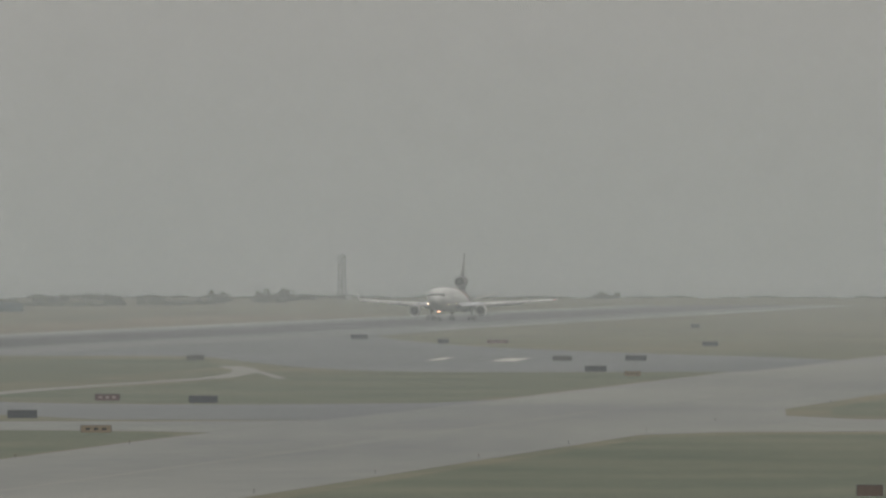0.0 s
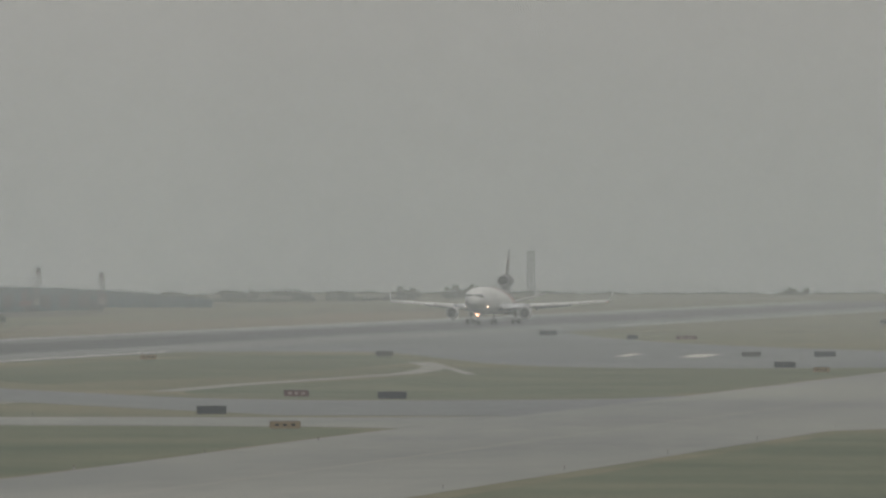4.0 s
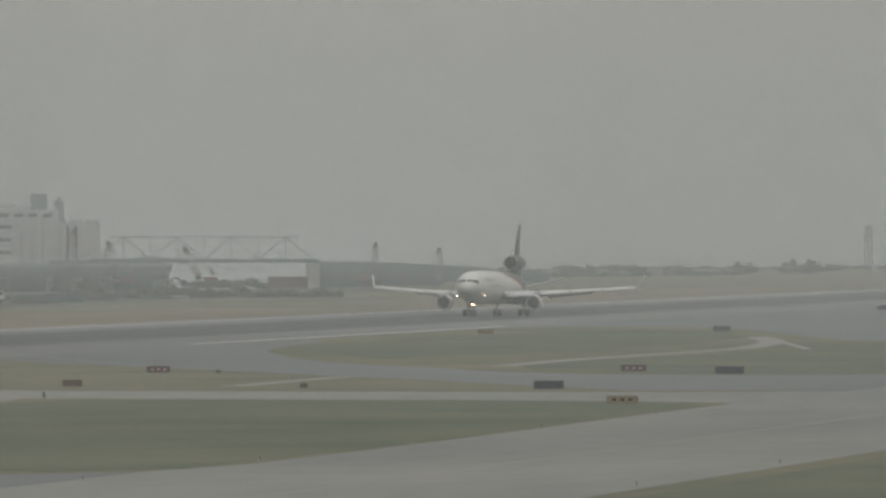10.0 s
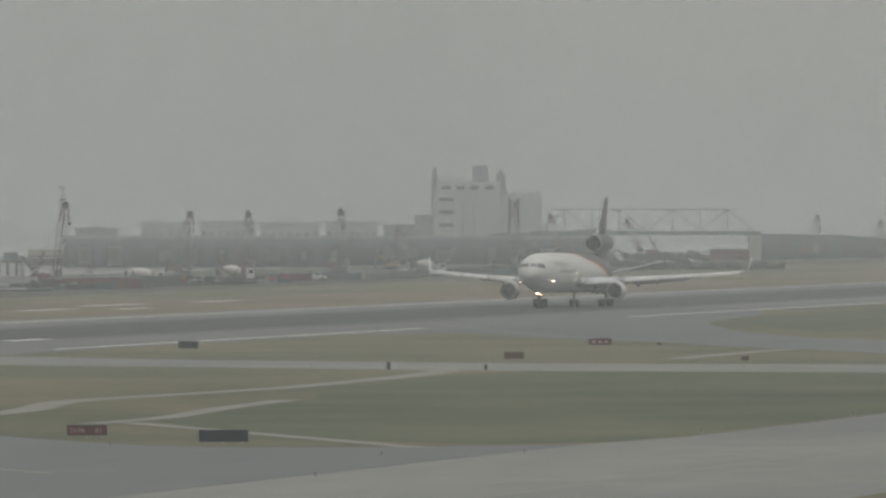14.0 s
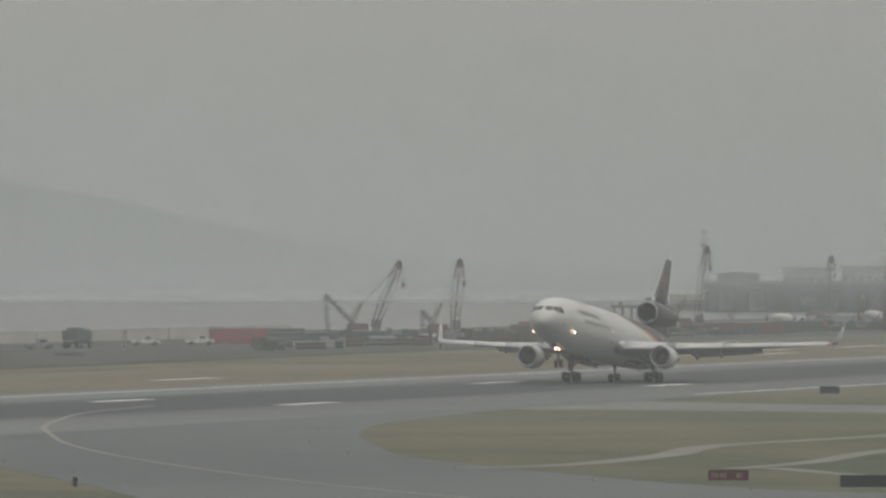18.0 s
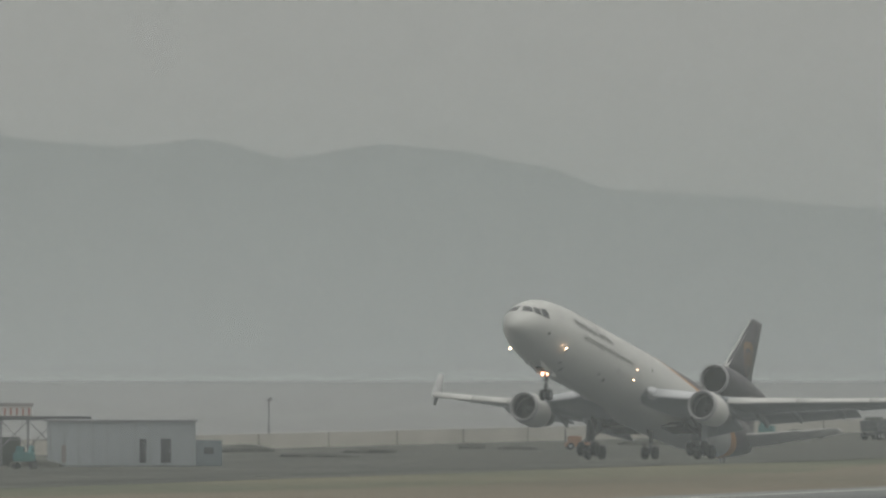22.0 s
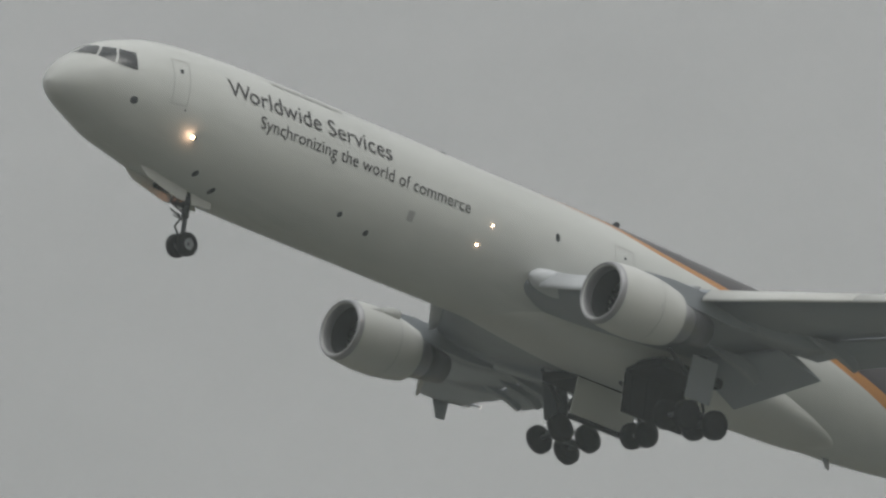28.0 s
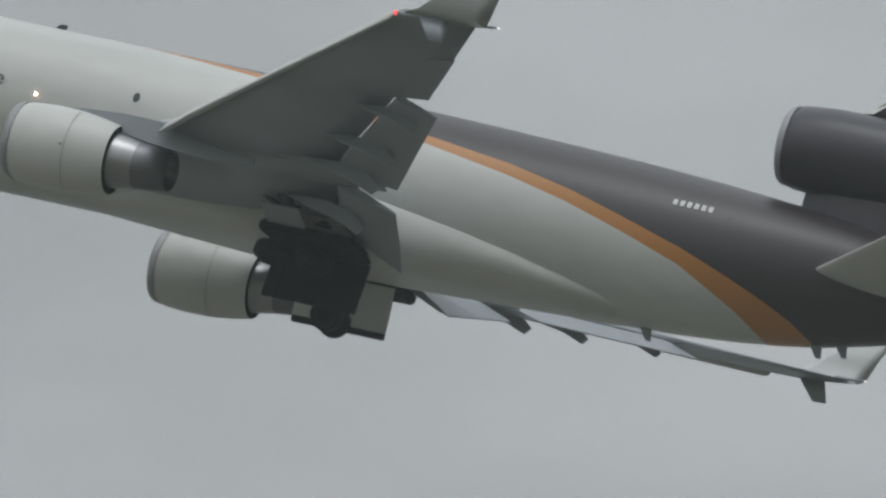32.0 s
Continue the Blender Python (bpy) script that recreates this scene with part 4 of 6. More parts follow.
def equipment_shelter():
    ob = thing("equipment_shelter", polar(1268, 24.27, 0.02), "flat-roofed pale grey equipment shelter by the platform", "building")
    part("wall", bevelled((0, 0, 2.75), (18.0, 6.0, 5.4), 0.06), SHELTER, ob)
    part("roof", boxes(((0, 0, 5.55), (18.5, 6.5, 0.22))), STEEL, ob)
    bm = bmesh.new()
    for k in range(11):
        box(bm, (-8.6 + k * 1.72, -3.03, 2.7), (0.06, 0.05, 5.2))
    part("panel_joint", bm, STEEL, ob)
    for x, w in ((2.6, 0.8), (5.4, 1.2)):
        door = part("door", boxes(((x, -3.04, 1.9), (w, 0.06, 2.9))), STEEL_DARK, ob)
        part("handle", boxes(((x + w * 0.35, -3.10, 1.8), (0.08, 0.06, 0.2))), METAL, door)
    part("side_hatch", bevelled((-7.0, -3.1, 1.5), (0.6, 0.3, 2.2), 0.04), CRANE_WHITE, ob)
    low = part("annex", bevelled((10.6, -0.6, 1.6), (3.2, 4.0, 3.1), 0.05), CLADDING_BLUE, ob)
    part("vent", boxes(((10.6, -2.65, 1.9), (1.2, 0.06, 0.8))), STEEL_DARK, low)
    return ob


equipment_shelter()
low_wall = bmesh.new()
for k in range(12):
    p, q = polar(1262, 25.98 - k * 0.083).translation, polar(1262, 25.98 - (k + 1) * 0.083).translation
    box(low_wall, (0, 0, 0.8), ((q - p).length - 0.03, 0.4, 1.6), Matrix.Translation((p + q) / 2) @ Matrix.Rotation(math.atan2(q.y - p.y, q.x - p.x), 4, "Z"))
tagged(part("low_wall", low_wall, WALL_CONCRETE), "low pale concrete wall before the antenna platform", "wall", kind="structure")
sheet("slab", [tuple((polar(r, az).translation)[:2]) for r, az in ((1180, 23.4), (1180, 26.2), (1255, 26.3), (1255, 23.4))], 0.06, EARTH, "bare earth strip before the antenna platform", category="ground")

# ---- beyond the bay ----
far_shore = [tuple(polar(r, az).translation)[:2] for r, az in ((2960, 15.0), (2960, 14.0), (2960, 12.6), (3000, 12.1), (3150, 11.95), (3500, 11.85), (3900, 11.6), (3900, 10.3), (4600, 10.2), (4600, 11.8), (3400, 12.6), (3320, 14.0), (3300, 15.0))]
sheet("far_shore", far_shore, 0.5, GRASS, "low hazy land across the bay")


def warehouse(r, az, w, d, h, mat, bays, label, mono=False):
    ob = thing("warehouse", polar(r, az, 0.3), label, "building", "hazy buildings across the bay")
    part("wall", boxes(((0, 0, h / 2), (w, d, h))), mat, ob)
    bm = bmesh.new()
    rise = 0.0 if mono or h > 9 else 0.12
    loft(bm, [[(-w / 2 - 0.6, y, h), (w / 2 + 0.6, y, h), (w / 2 + 0.6, y, h + 0.4), (0, y, h + 0.4 + rise * w * 0.3), (-w / 2 - 0.6, y, h + 0.4)] for y in (-d / 2 - 0.6, d / 2 + 0.6)])
    part("roof", bm, CLADDING_BLUE if mat is CLADDING and h < 9 else CLADDING if h > 9 else STEEL, ob)
    for k in range(bays):
        x = -w / 2 + (k + 0.5) * w / bays
        part("door" if k % 3 == 1 else "window", boxes(((x, -d / 2 - 0.05, h * (0.36 if k % 3 == 1 else 0.58)), (w / bays * 0.55, 0.12, h * (0.7 if k % 3 == 1 else 0.3)))), CLADDING_BLUE if h > 9 else GLASS_DARK, ob)
    return ob


for r, az, w, d, h, mat, bays, words in ((3000, 13.22, 15, 12, 9.4, CLADDING, 7, "long pale hangar in haze"), (3000, 13.56, 17, 12, 9.2, CLADDING, 7, "long pale hangar in haze"), (3000, 13.90, 16, 14, 9.6, CLADDING, 7, "long pale hangar in haze"), (3000, 14.24, 14, 14, 9.3, CLADDING, 6, "long pale hangar in haze"), (3100, 12.95, 10, 12, 8.0, CLADDING_BLUE, 4, "blue-grey shed in haze"),
                                        (3120, 12.2, 16, 12, 5.0, CLADDING_BLUE, 4, "blue-grey shed in haze"),
                                        (3000, 14.62, 12, 10, 7.4, STEEL, 4, "low grey shed in haze"), (3150, 11.95, 14, 10, 4.6, STEEL, 4, "grey shed in haze"), (3200, 11.90, 10, 9, 6.2, STEEL, 3, "grey shed in haze")):
    warehouse(r, az, w, d, h, mat, bays, words)


def cement_plant():
    """The pale block of the works with its tower and silos."""
    ob = thing("cement_plant", polar(3250, 12.46, 0.3), "hazy white works building with silos and tower", "building")
    block = part("block", boxes(((-7.0, 0, 9.2), (21, 16, 18.4))), CLADDING, ob)
    for k in range(3):
        part("window_band", boxes(((-13.6, -8.06, 8 + k * 4.0), (4.6, 0.12, 1.1))), GLASS_DARK, block)
        part("pier", boxes(((-8.4 + k * 3.4, -8.1, 7.5), (0.4, 0.3, 14.0))), STEEL, block)
    part("annex", boxes(((10.0, 0, 8.8), (12.4, 14, 17.6))), CLADDING, ob)
    for k in range(2):
        part("duct", boxes(((6.2 + k * 2.6, -7.2, 10.5), (0.9, 0.5, 11.5))), STEEL_DARK, ob)
    part("penthouse", boxes(((-6.5, 0, 19.8), (19.5, 12, 3.2))), CLADDING, ob)
    for k in range(4):
        part("louvre", boxes(((-13.5 + k * 4.4, -6.06, 19.6), (2.8, 0.12, 1.2))), GLASS_DARK, ob)
    part("tower", bevelled((-2.9, 0, 23.6), (5.0, 6.0, 5.6), 0.2), CLADDING_BLUE, ob)
    part("stack", tube(bmesh.new(), (-17.3, 0, 0), (-17.3, 0, 24.4), 1.0, 0.9, 14), CLADDING_BLUE, ob)
    part("stack_cap", tube(bmesh.new(), (-17.3, 0, 24.3), (-17.3, 0, 26.0), 0.55, 0.45, 12), STEEL, ob)
    part("silo", tube(bmesh.new(), (3.4, 0, 0), (3.4, 0, 24.0), 1.5, 1.5, 18), CLADDING_BLUE, ob)
    part("silo_vent", tube(bmesh.new(), (3.4, 0, 23.9), (3.4, 0, 25.4), 0.6, 0.5, 12), STEEL, ob)
    part("conveyor", lattice((-17.3, 0, 22.5), (-3.0, 0, 21.0), 1.2, 1.2, 6), STEEL_DARK, ob)
    part("shed", boxes(((-20.5, 0, 5.6), (6, 12, 11.2))), CLADDING_BLUE, ob)
    for k in range(5):
        part("roof_vent", bevelled((5.2 + k * 2.4, 0, 18.0), (0.9, 1.2, 0.9), 0.1), STEEL, ob)
    return ob


cement_plant()


def truss_bridge():
    """A through-truss on piers across the bay's mouth."""
    ob = thing("truss_bridge", polar(3080, 11.60, 0.0), "hazy steel truss bridge over pale water", "bridge")
    half = 32.0
    part("deck", boxes(((0, 0, 6.4), (2 * half + 4, 9, 1.2))), TEAL_GREY, ob)
    for k in range(9):
        x = -half + k * 2 * half / 8
        if 0 < k < 8:
            for y in (-4, 4):
                part("post", boxes(((x, y, 10.2), (0.26, 0.26, 6.6))), TRUSS, ob)
        if k < 8:
            bm = bmesh.new()
            w = 2 * half / 8
            up = k % 2 == 0
            for y in (-4, 4):
                tube(bm, (x, y, 6.9 if up else 13.3), (x + w, y, 13.3 if up else 6.9), 0.17, 0.17, 5)
            part("diagonal", bm, TRUSS, ob)
    for y in (-4, 4):
        part("top_chord", boxes(((0, y, 13.4), (2 * half * 7 / 8, 0.34, 0.34))), TRUSS, ob)
    for x in (-half, half):
        part("pier", bevelled((x, 0, 2.0), (4.0, 7.0, 8.6), 0.3), WALL_CONCRETE, ob)
    part("approach_ramp", loft(bmesh.new(), [[(x, -1, -2.2), (x, 9, -2.2), (x, 9, top), (x, -1, top)] for x, top in ((32, 6.3), (56, 5.8), (80, 4.6), (102, 2.4))]), TEAL_GREY, ob)
    for k in range(7):
        part("abutment_bay", boxes(((36 + k * 5.6, -1.2, 2.0), (3.0, 0.4, 4.0))), STEEL_DARK, ob)
    for k in range(9):
        part("lamp_post", tube(bmesh.new(), (-30 + k * 7.5, -4.6, 7.0), (-30 + k * 7.5, -4.6, 9.4), 0.10, 0.07, 5), STEEL, ob)
    return ob


truss_bridge()


def quay():
    """The long raised roadway along the far quay, on its piers, with the low jetty at its end."""
    ob = thing("quay", polar(2850, 13.30, -2.2), "long quay viaduct on piers above pale water, haze blue painted in", "quay")
    part("back_wall", boxes(((0, 10.0, 3.6), (150, 0.8, 7.2))), TEAL_GREY, ob)
    deck = part("deck", boxes(((0, 3.0, 7.15), (151, 15.0, 1.5))), TEAL_GREY, ob)
    part("parapet", boxes(((0, -4.6, 8.3), (151, 0.3, 0.9))), STEEL, deck)
    part("ramp", boxes(((58, 2.0, 8.8), (32, 10.0, 1.2))), TEAL_GREY, deck)
    rng = random.Random(5)
    for k in range(20):
        x = -73 + k * 7.5
        part("pier", bevelled((x, -3.2, 3.3), (1.5, 1.6, 6.6), 0.1), TEAL_GREY, ob)
        part("bay_front", boxes(((x + 3.7 + rng.uniform(-1, 1), 6.0 - 6.0 * (k % 3 == 0), 3.2), (rng.uniform(1.2, 4.6), 0.4, rng.uniform(2.5, 5.8)))), (STEEL, CLADDING, TEAL_GREY, CLADDING_BLUE)[k % 4], ob)
    for k in range(14):
        x = -70 + k * 10.6
        part("lamp_post", tube(bmesh.new(), (x, -4.2, 7.9), (x, -4.2, 7.9 + rng.uniform(3.0, 4.5)), 0.10, 0.07, 6), STEEL, deck)
    return ob


def jetty():
    ob = thing("jetty", polar(2600, 15.18, -2.3), "low dark jetty on piles in pale water", "jetty")
    part("deck", bevelled((0, 0, 3.4), (13, 6, 0.7), 0.1), STEEL_DARK, ob)
    for k in range(6):
        part("pile", tube(bmesh.new(), (-5.6 + k * 2.2, -2.4, 0), (-5.6 + k * 2.2, -2.4, 3.2), 0.35, 0.35, 8), STEEL_DARK, ob)
    part("bollard", bevelled((-4.0, -1.5, 4.1), (1.2, 1.0, 0.8), 0.15), STEEL_DARK, ob)
    part("shed", bevelled((4.0, 0.5, 4.7), (3.6, 3.0, 2.0), 0.1), TEAL_GREY, ob)
    return ob


quay()
jetty()


def scrub(name, r, az, w, h, seed, label, n=90):
    """A low clump of shrubs: short stems and many small leaf tufts."""
    rng = random.Random(seed)
    ob = thing(name, polar(r, az, 0.02), label, "shrub", "hazy trees at the field's edge")
    stems, crown = bmesh.new(), bmesh.new()
    for k in range(7):
        x = (rng.random() - 0.5) * w * 0.8
        tube(stems, (x, 0, 0), (x + rng.uniform(-0.4, 0.4), rng.uniform(-0.5, 0.5), h * 0.6), 0.14, 0.05, 5)
    for k in range(n):
        x = (rng.random() - 0.5) * w
        top = h * max(0.25, 0.62 + 0.75 * noise.noise(Vector((x * 0.42, seed * 3.7, 0)))) * (1 - 0.35 * (2 * abs(x) / w) ** 4)
        p = Vector((x, rng.uniform(-1.5, 1.5), rng.uniform(0.15, 1.0) * top))
        s = rng.uniform(0.25, 0.75)
        bmesh.ops.create_icosphere(crown, subdivisions=1, radius=s, matrix=Matrix.Translation(p) @ Euler((rng.random() * 3, rng.random() * 3, 0)).to_matrix().to_4x4() @ Matrix.Diagonal((1.2, 0.8, 0.75 + rng.random() * 0.5, 1)))
    part("stems", stems, BARK, ob)
    part("crown", crown, LEAVES, ob)
    return ob


for i, (r, az, w, h) in enumerate(((3700, 9.27, 14, 3.6), (3650, 9.0, 10, 2.4), (3720, 8.62, 9, 3.9), (3750, 8.31, 12, 5.0), (3800, 8.15, 8, 3.0), (3900, 6.5, 10, 3.0), (3600, 9.55, 12, 3.0), (3500, 9.85, 16, 2.6), (3400, 10.12, 12, 2.4), (2850, 11.4, 14, 2.6), (2830, 11.25, 9, 2.2), (2820, 11.55, 12, 2.8), (2700, 12.3, 10, 2.4), (2650, 12.9, 12, 2.0), (1930, 15.0, 6, 1.6), (4050, 7.3, 12, 2.4), (3600, 8.26, 6, 6.8), (3620, 8.36, 10, 4.6), (3560, 8.62, 5, 4.6), (3500, 8.75, 14, 2.2), (3450, 8.95, 15, 2.0), (3420, 9.20, 7, 3.2), (3400, 9.40, 16, 1.6), (3380, 9.62, 16, 1.5), (3350, 9.85, 15, 1.6), (3300, 10.05, 12, 1.9), (2480, 10.95, 9, 2.2), (2470, 11.15, 12, 2.0), (2460, 11.32, 11, 2.8), (2470, 11.48, 10, 2.4), (2450, 11.64, 12, 2.9), (2440, 11.80, 10, 3.1), (2430, 11.95, 9, 2.6), (2440, 12.2, 10, 2.4))):
    scrub("shrub_clump", r, az, w, h, i + 3, "dark hazy clump of shrubs by the shore")


def treeline():
    """Far low woods that close the field's end, too many to count."""
    rng = random.Random(11)
    bm = bmesh.new()
    for k in range(900):
        az = rng.uniform(4.0, 10.2)
        r = rng.uniform(3950, 4350)
        a = radians(az)
        h = rng.uniform(0.3, 1.1) * (1.0 if az > 7.8 else 0.5)
        bmesh.ops.create_icosphere(bm, subdivisions=1, radius=1.0, matrix=Matrix.Translation((r * math.cos(a), r * math.sin(a), h * 0.4)) @ Matrix.Diagonal((3.0, rng.uniform(3.0, 7.0), h, 1)))
    return tagged(part("far_woods", bm, LEAVES), "low hazy woods at the field's far end", "woods", kind="stuff")


treeline()


def mast_tower(r, az, h, label="slender hazy radio mast with platforms", paint=STEEL, thick=0.10):
    ob = thing("radio_mast", polar(r, az, 0.02), label, "mast", "hazy masts")
    part("shaft", lattice((0, 0, 0), (0, 0, h), 1.2 if thick < 0.2 else 1.9, 0.7 if thick < 0.2 else 1.6, 8, thick), paint, ob)
    for z in (h * 0.78, h * 0.98):
        part("platform", bevelled((0, 0, z), (2.6, 2.0, 0.35), 0.08), STEEL_DARK, ob)
    part("hut", bevelled((2.4, 0, 1.1), (2.2, 2.0, 2.2), 0.1), CLADDING, ob)


mast_tower(3800, 7.95, 16.5, paint=STEEL_DARK, thick=0.20)
mast_tower(3300, 14.81, 20.6)
mast_tower(1905, 15.53, 6.3, "short red lattice lookout tower on the yard", CRANE_RED, 0.2)


# ---- hills across the water ----
def hills():
    """A long wooded ridge: summits as (pan, rise in degrees, half width), joined by lower saddles."""
    crest_line = ((12, -0.3), (16.5, -0.1), (17.5, 0.10), (18.5, 0.30), (19.2, 0.47), (20.0, 0.60), (20.4, 0.63), (21.0, 0.69), (21.6, 0.72), (21.95, 0.85), (22.4, 0.93), (22.85, 0.97), (23.35, 0.89), (23.85, 1.0), (24.3, 0.95), (25.0, 1.02),
                  (25.27, 1.03), (25.55, 1.11), (25.86, 1.26), (26.0, 1.30), (26.3, 1.20), (26.9, 1.17), (27.75, 1.11), (28.68, 1.10), (29.05, 1.19), (29.45, 1.36), (30.2, 1.46), (30.6, 1.54), (31.4, 1.55),
                  (32.15, 1.40), (32.8, 1.49), (33.6, 1.60), (34.66, 1.50), (35.84, 1.51), (36.5, 1.44), (39, 1.30), (44, 1.1), (52, 0.9), (64, 0.6), (70, 0.5))
    bm = bmesh.new()
    rows = []
    for i in range(900):
        az = 15 + i * 0.055
        up = float(np.interp(az, [p[0] for p in crest_line], [p[1] for p in crest_line]))
        up += 0.020 * noise.noise(Vector((az * 3.1, 0, 0))) + 0.014 * noise.noise(Vector((az * 9.0, 5, 0))) + 0.006 * noise.noise(Vector((az * 25.0, 9, 0)))
        a = radians(az)
        row = []
        for j in range(9):
            t = j / 8
            r = 4080 + 700 * t
            crest = EYE_Z + math.tan(radians(max(up, -0.28))) * 4780
            z = -3 + (crest + 3) * t ** 0.85 * (1 + (0.0 if j in (0, 8) else 0.16 * noise.noise(Vector((az * 1.3, t * 4, 2)))))
            row.append(bm.verts.new((r * math.cos(a), r * math.sin(a), z)))
        rows.append(row)
    for a, b in zip(rows, rows[1:]):
        for i in range(8):
            bm.faces.new((a[i], b[i], b[i + 1], a[i + 1]))
    return tagged(part("backdrop", bm, HILL, None, "", True), "hazy wooded mountains across the water", kind="structure")


hills()


# ---- haze ----
def haze_sheet(r, cover, height, foot, tall, near=0.0):
    """One thin layer of the day's haze, round the field; towards the bay it comes nearer."""
    bm = bmesh.new()
    rows = []
    for i in range(281):
        az = -16 + i * 0.5
        s = max(0.0, min(1.0, (az - 9.5) / 3.0))
        d = r - (r - near) * (3 * s * s - 2 * s ** 3) if near else r
        a = radians(az)
        rows.append([bm.verts.new((d * math.cos(a), d * math.sin(a), z)) for z in (-2.3, height)])
    for a, b in zip(rows, rows[1:]):
        bm.faces.new((a[0], b[0], b[1], a[1]))
    return tagged(part("haze", bm, haze_material("haze_air", cover, tall, foot), None, "", True), "thin grey haze over the airfield", kind="structure")


for layer, further in zip(HAZE_LAYERS, HAZE_LAYERS[1:] + ((5000,),)):
    haze_sheet(layer[0], layer[1], 300 + layer[0] * 0.45, min(EYE_Z * (1 - layer[0] / further[0]), -1.5 if layer[0] > 3000 else 20.0), *layer[2:])


# ---- the airliner ----
# its own space: x towards the nose, y to its left, z up; the origin lies on the ground between the main wheels
NOSE_X = 33.25
STATIONS = ((0, 5.1, 5.1, 0.02), (0.2, 5.74, 4.72, 0.58), (0.6, 6.26, 4.46, 1.02), (1.2, 6.83, 4.20, 1.47), (2.1, 7.44, 3.87, 1.93), (3.2, 7.9, 3.45, 2.3), (4.4, 8.26, 3.2, 2.55), (6.8, 8.54, 2.78, 2.85), (10, 8.65, 2.47, 3.02),
            (13, 8.65, 2.45, 3.05), (24, 8.61, 2.45, 3.05), (30, 8.58, 2.45, 3.05), (36, 8.45, 2.45, 3.05), (40, 8.35, 2.45, 3.04), (45, 8.18, 2.45, 3.0), (49, 7.93, 2.7, 2.82), (52, 7.66, 3.12, 2.45), (55, 7.2, 3.85, 1.85), (57.5, 6.75, 4.45, 1.1), (59.2, 6.4, 4.9, 0.25))


def hull(s):
    """Top, bottom and half width of the hull at s metres behind the nose."""
    c = [p[0] for p in STATIONS]
    i = max(0, min(len(c) - 2, int(np.searchsorted(c, s)) - 1))
    out = []
    for k in (1, 2, 3):
        def slope(j):
            if j == 0 or j == len(c) - 1:
                return (STATIONS[1][k] - STATIONS[0][k]) / c[1] if j == 0 else (STATIONS[-1][k] - STATIONS[-2][k]) / (c[-1] - c[-2])
            a, b = (STATIONS[j][k] - STATIONS[j - 1][k]) / (c[j] - c[j - 1]), (STATIONS[j + 1][k] - STATIONS[j][k]) / (c[j + 1] - c[j])
            return 0 if a * b <= 0 else 2 * a * b / (a + b)
        h = c[i + 1] - c[i]
        t = (s - c[i]) / h
        out.append((1 + 2 * t) * (1 - t) ** 2 * STATIONS[i][k] + t * (1 - t) ** 2 * h * slope(i) + t * t * (3 - 2 * t) * STATIONS[i + 1][k] + t * t * (t - 1) * h * slope(i + 1))
    return out


def on_hull(x, z, side=1, off=0.015):
    """The point of the hull's flank at x and height z."""
    top, low, half = hull(NOSE_X - x)
    mid, tall = (top + low) / 2, (top - low) / 2
    u = max(-0.999, min(0.999, (z - mid) / tall))
    return Vector((x, side * (half * math.sqrt(1 - u * u) + off), mid + u * (tall + off)))


def hull_patch(corners, side=1, off=0.015, n=5):
    """A thin panel that follows the hull between four corners given as (x, z)."""
    bm = bmesh.new()
    (a, b, c, d) = [Vector(q) for q in corners]
    grid = []
    for i in range(n + 1):
        row = []
        for j in range(n + 1):
            q = a.lerp(b, j / n).lerp(d.lerp(c, j / n), i / n)
            row.append(bm.verts.new(on_hull(q.x, q.y, side, off)))
        grid.append(row)
    for i in range(n):
        for j in range(n):
            bm.faces.new((grid[i][j], grid[i][j + 1], grid[i + 1][j + 1], grid[i + 1][j]))
    return bm


def hull_disc(x, z, rx, rz, side=1, off=0.016):
    """A small round or oval panel on the hull."""
    bm = bmesh.new()
    ring = [bm.verts.new(on_hull(x + rx * math.cos(k * math.pi / 7), z + rz * math.sin(k * math.pi / 7), side, off)) for k in range(14)]
    mid = bm.verts.new(on_hull(x, z, side, off + 0.006))
    for a, b in zip(ring, ring[1:] + ring[:1]):
        bm.faces.new((a, b, mid))
    return bm


def hull_outline(corners, width, side=1, off=0.012):
    """A thin seam round a door."""
    bm = bmesh.new()
    pts = [Vector(q) for q in corners]
    for i in range(4):
        a, b = pts[i], pts[(i + 1) % 4]
        d = (b - a).normalized()
        s = Vector((-d.y, d.x)) * width / 2
        rows = []
        for k in range(7):
            q = a.lerp(b, k / 6)
            rows.append((bm.verts.new(on_hull(q.x + s.x, q.y + s.y, side, off)), bm.verts.new(on_hull(q.x - s.x, q.y - s.y, side, off))))
        for (p, q), (r, t) in zip(rows, rows[1:]):
            bm.faces.new((p, q, t, r))
    return bm


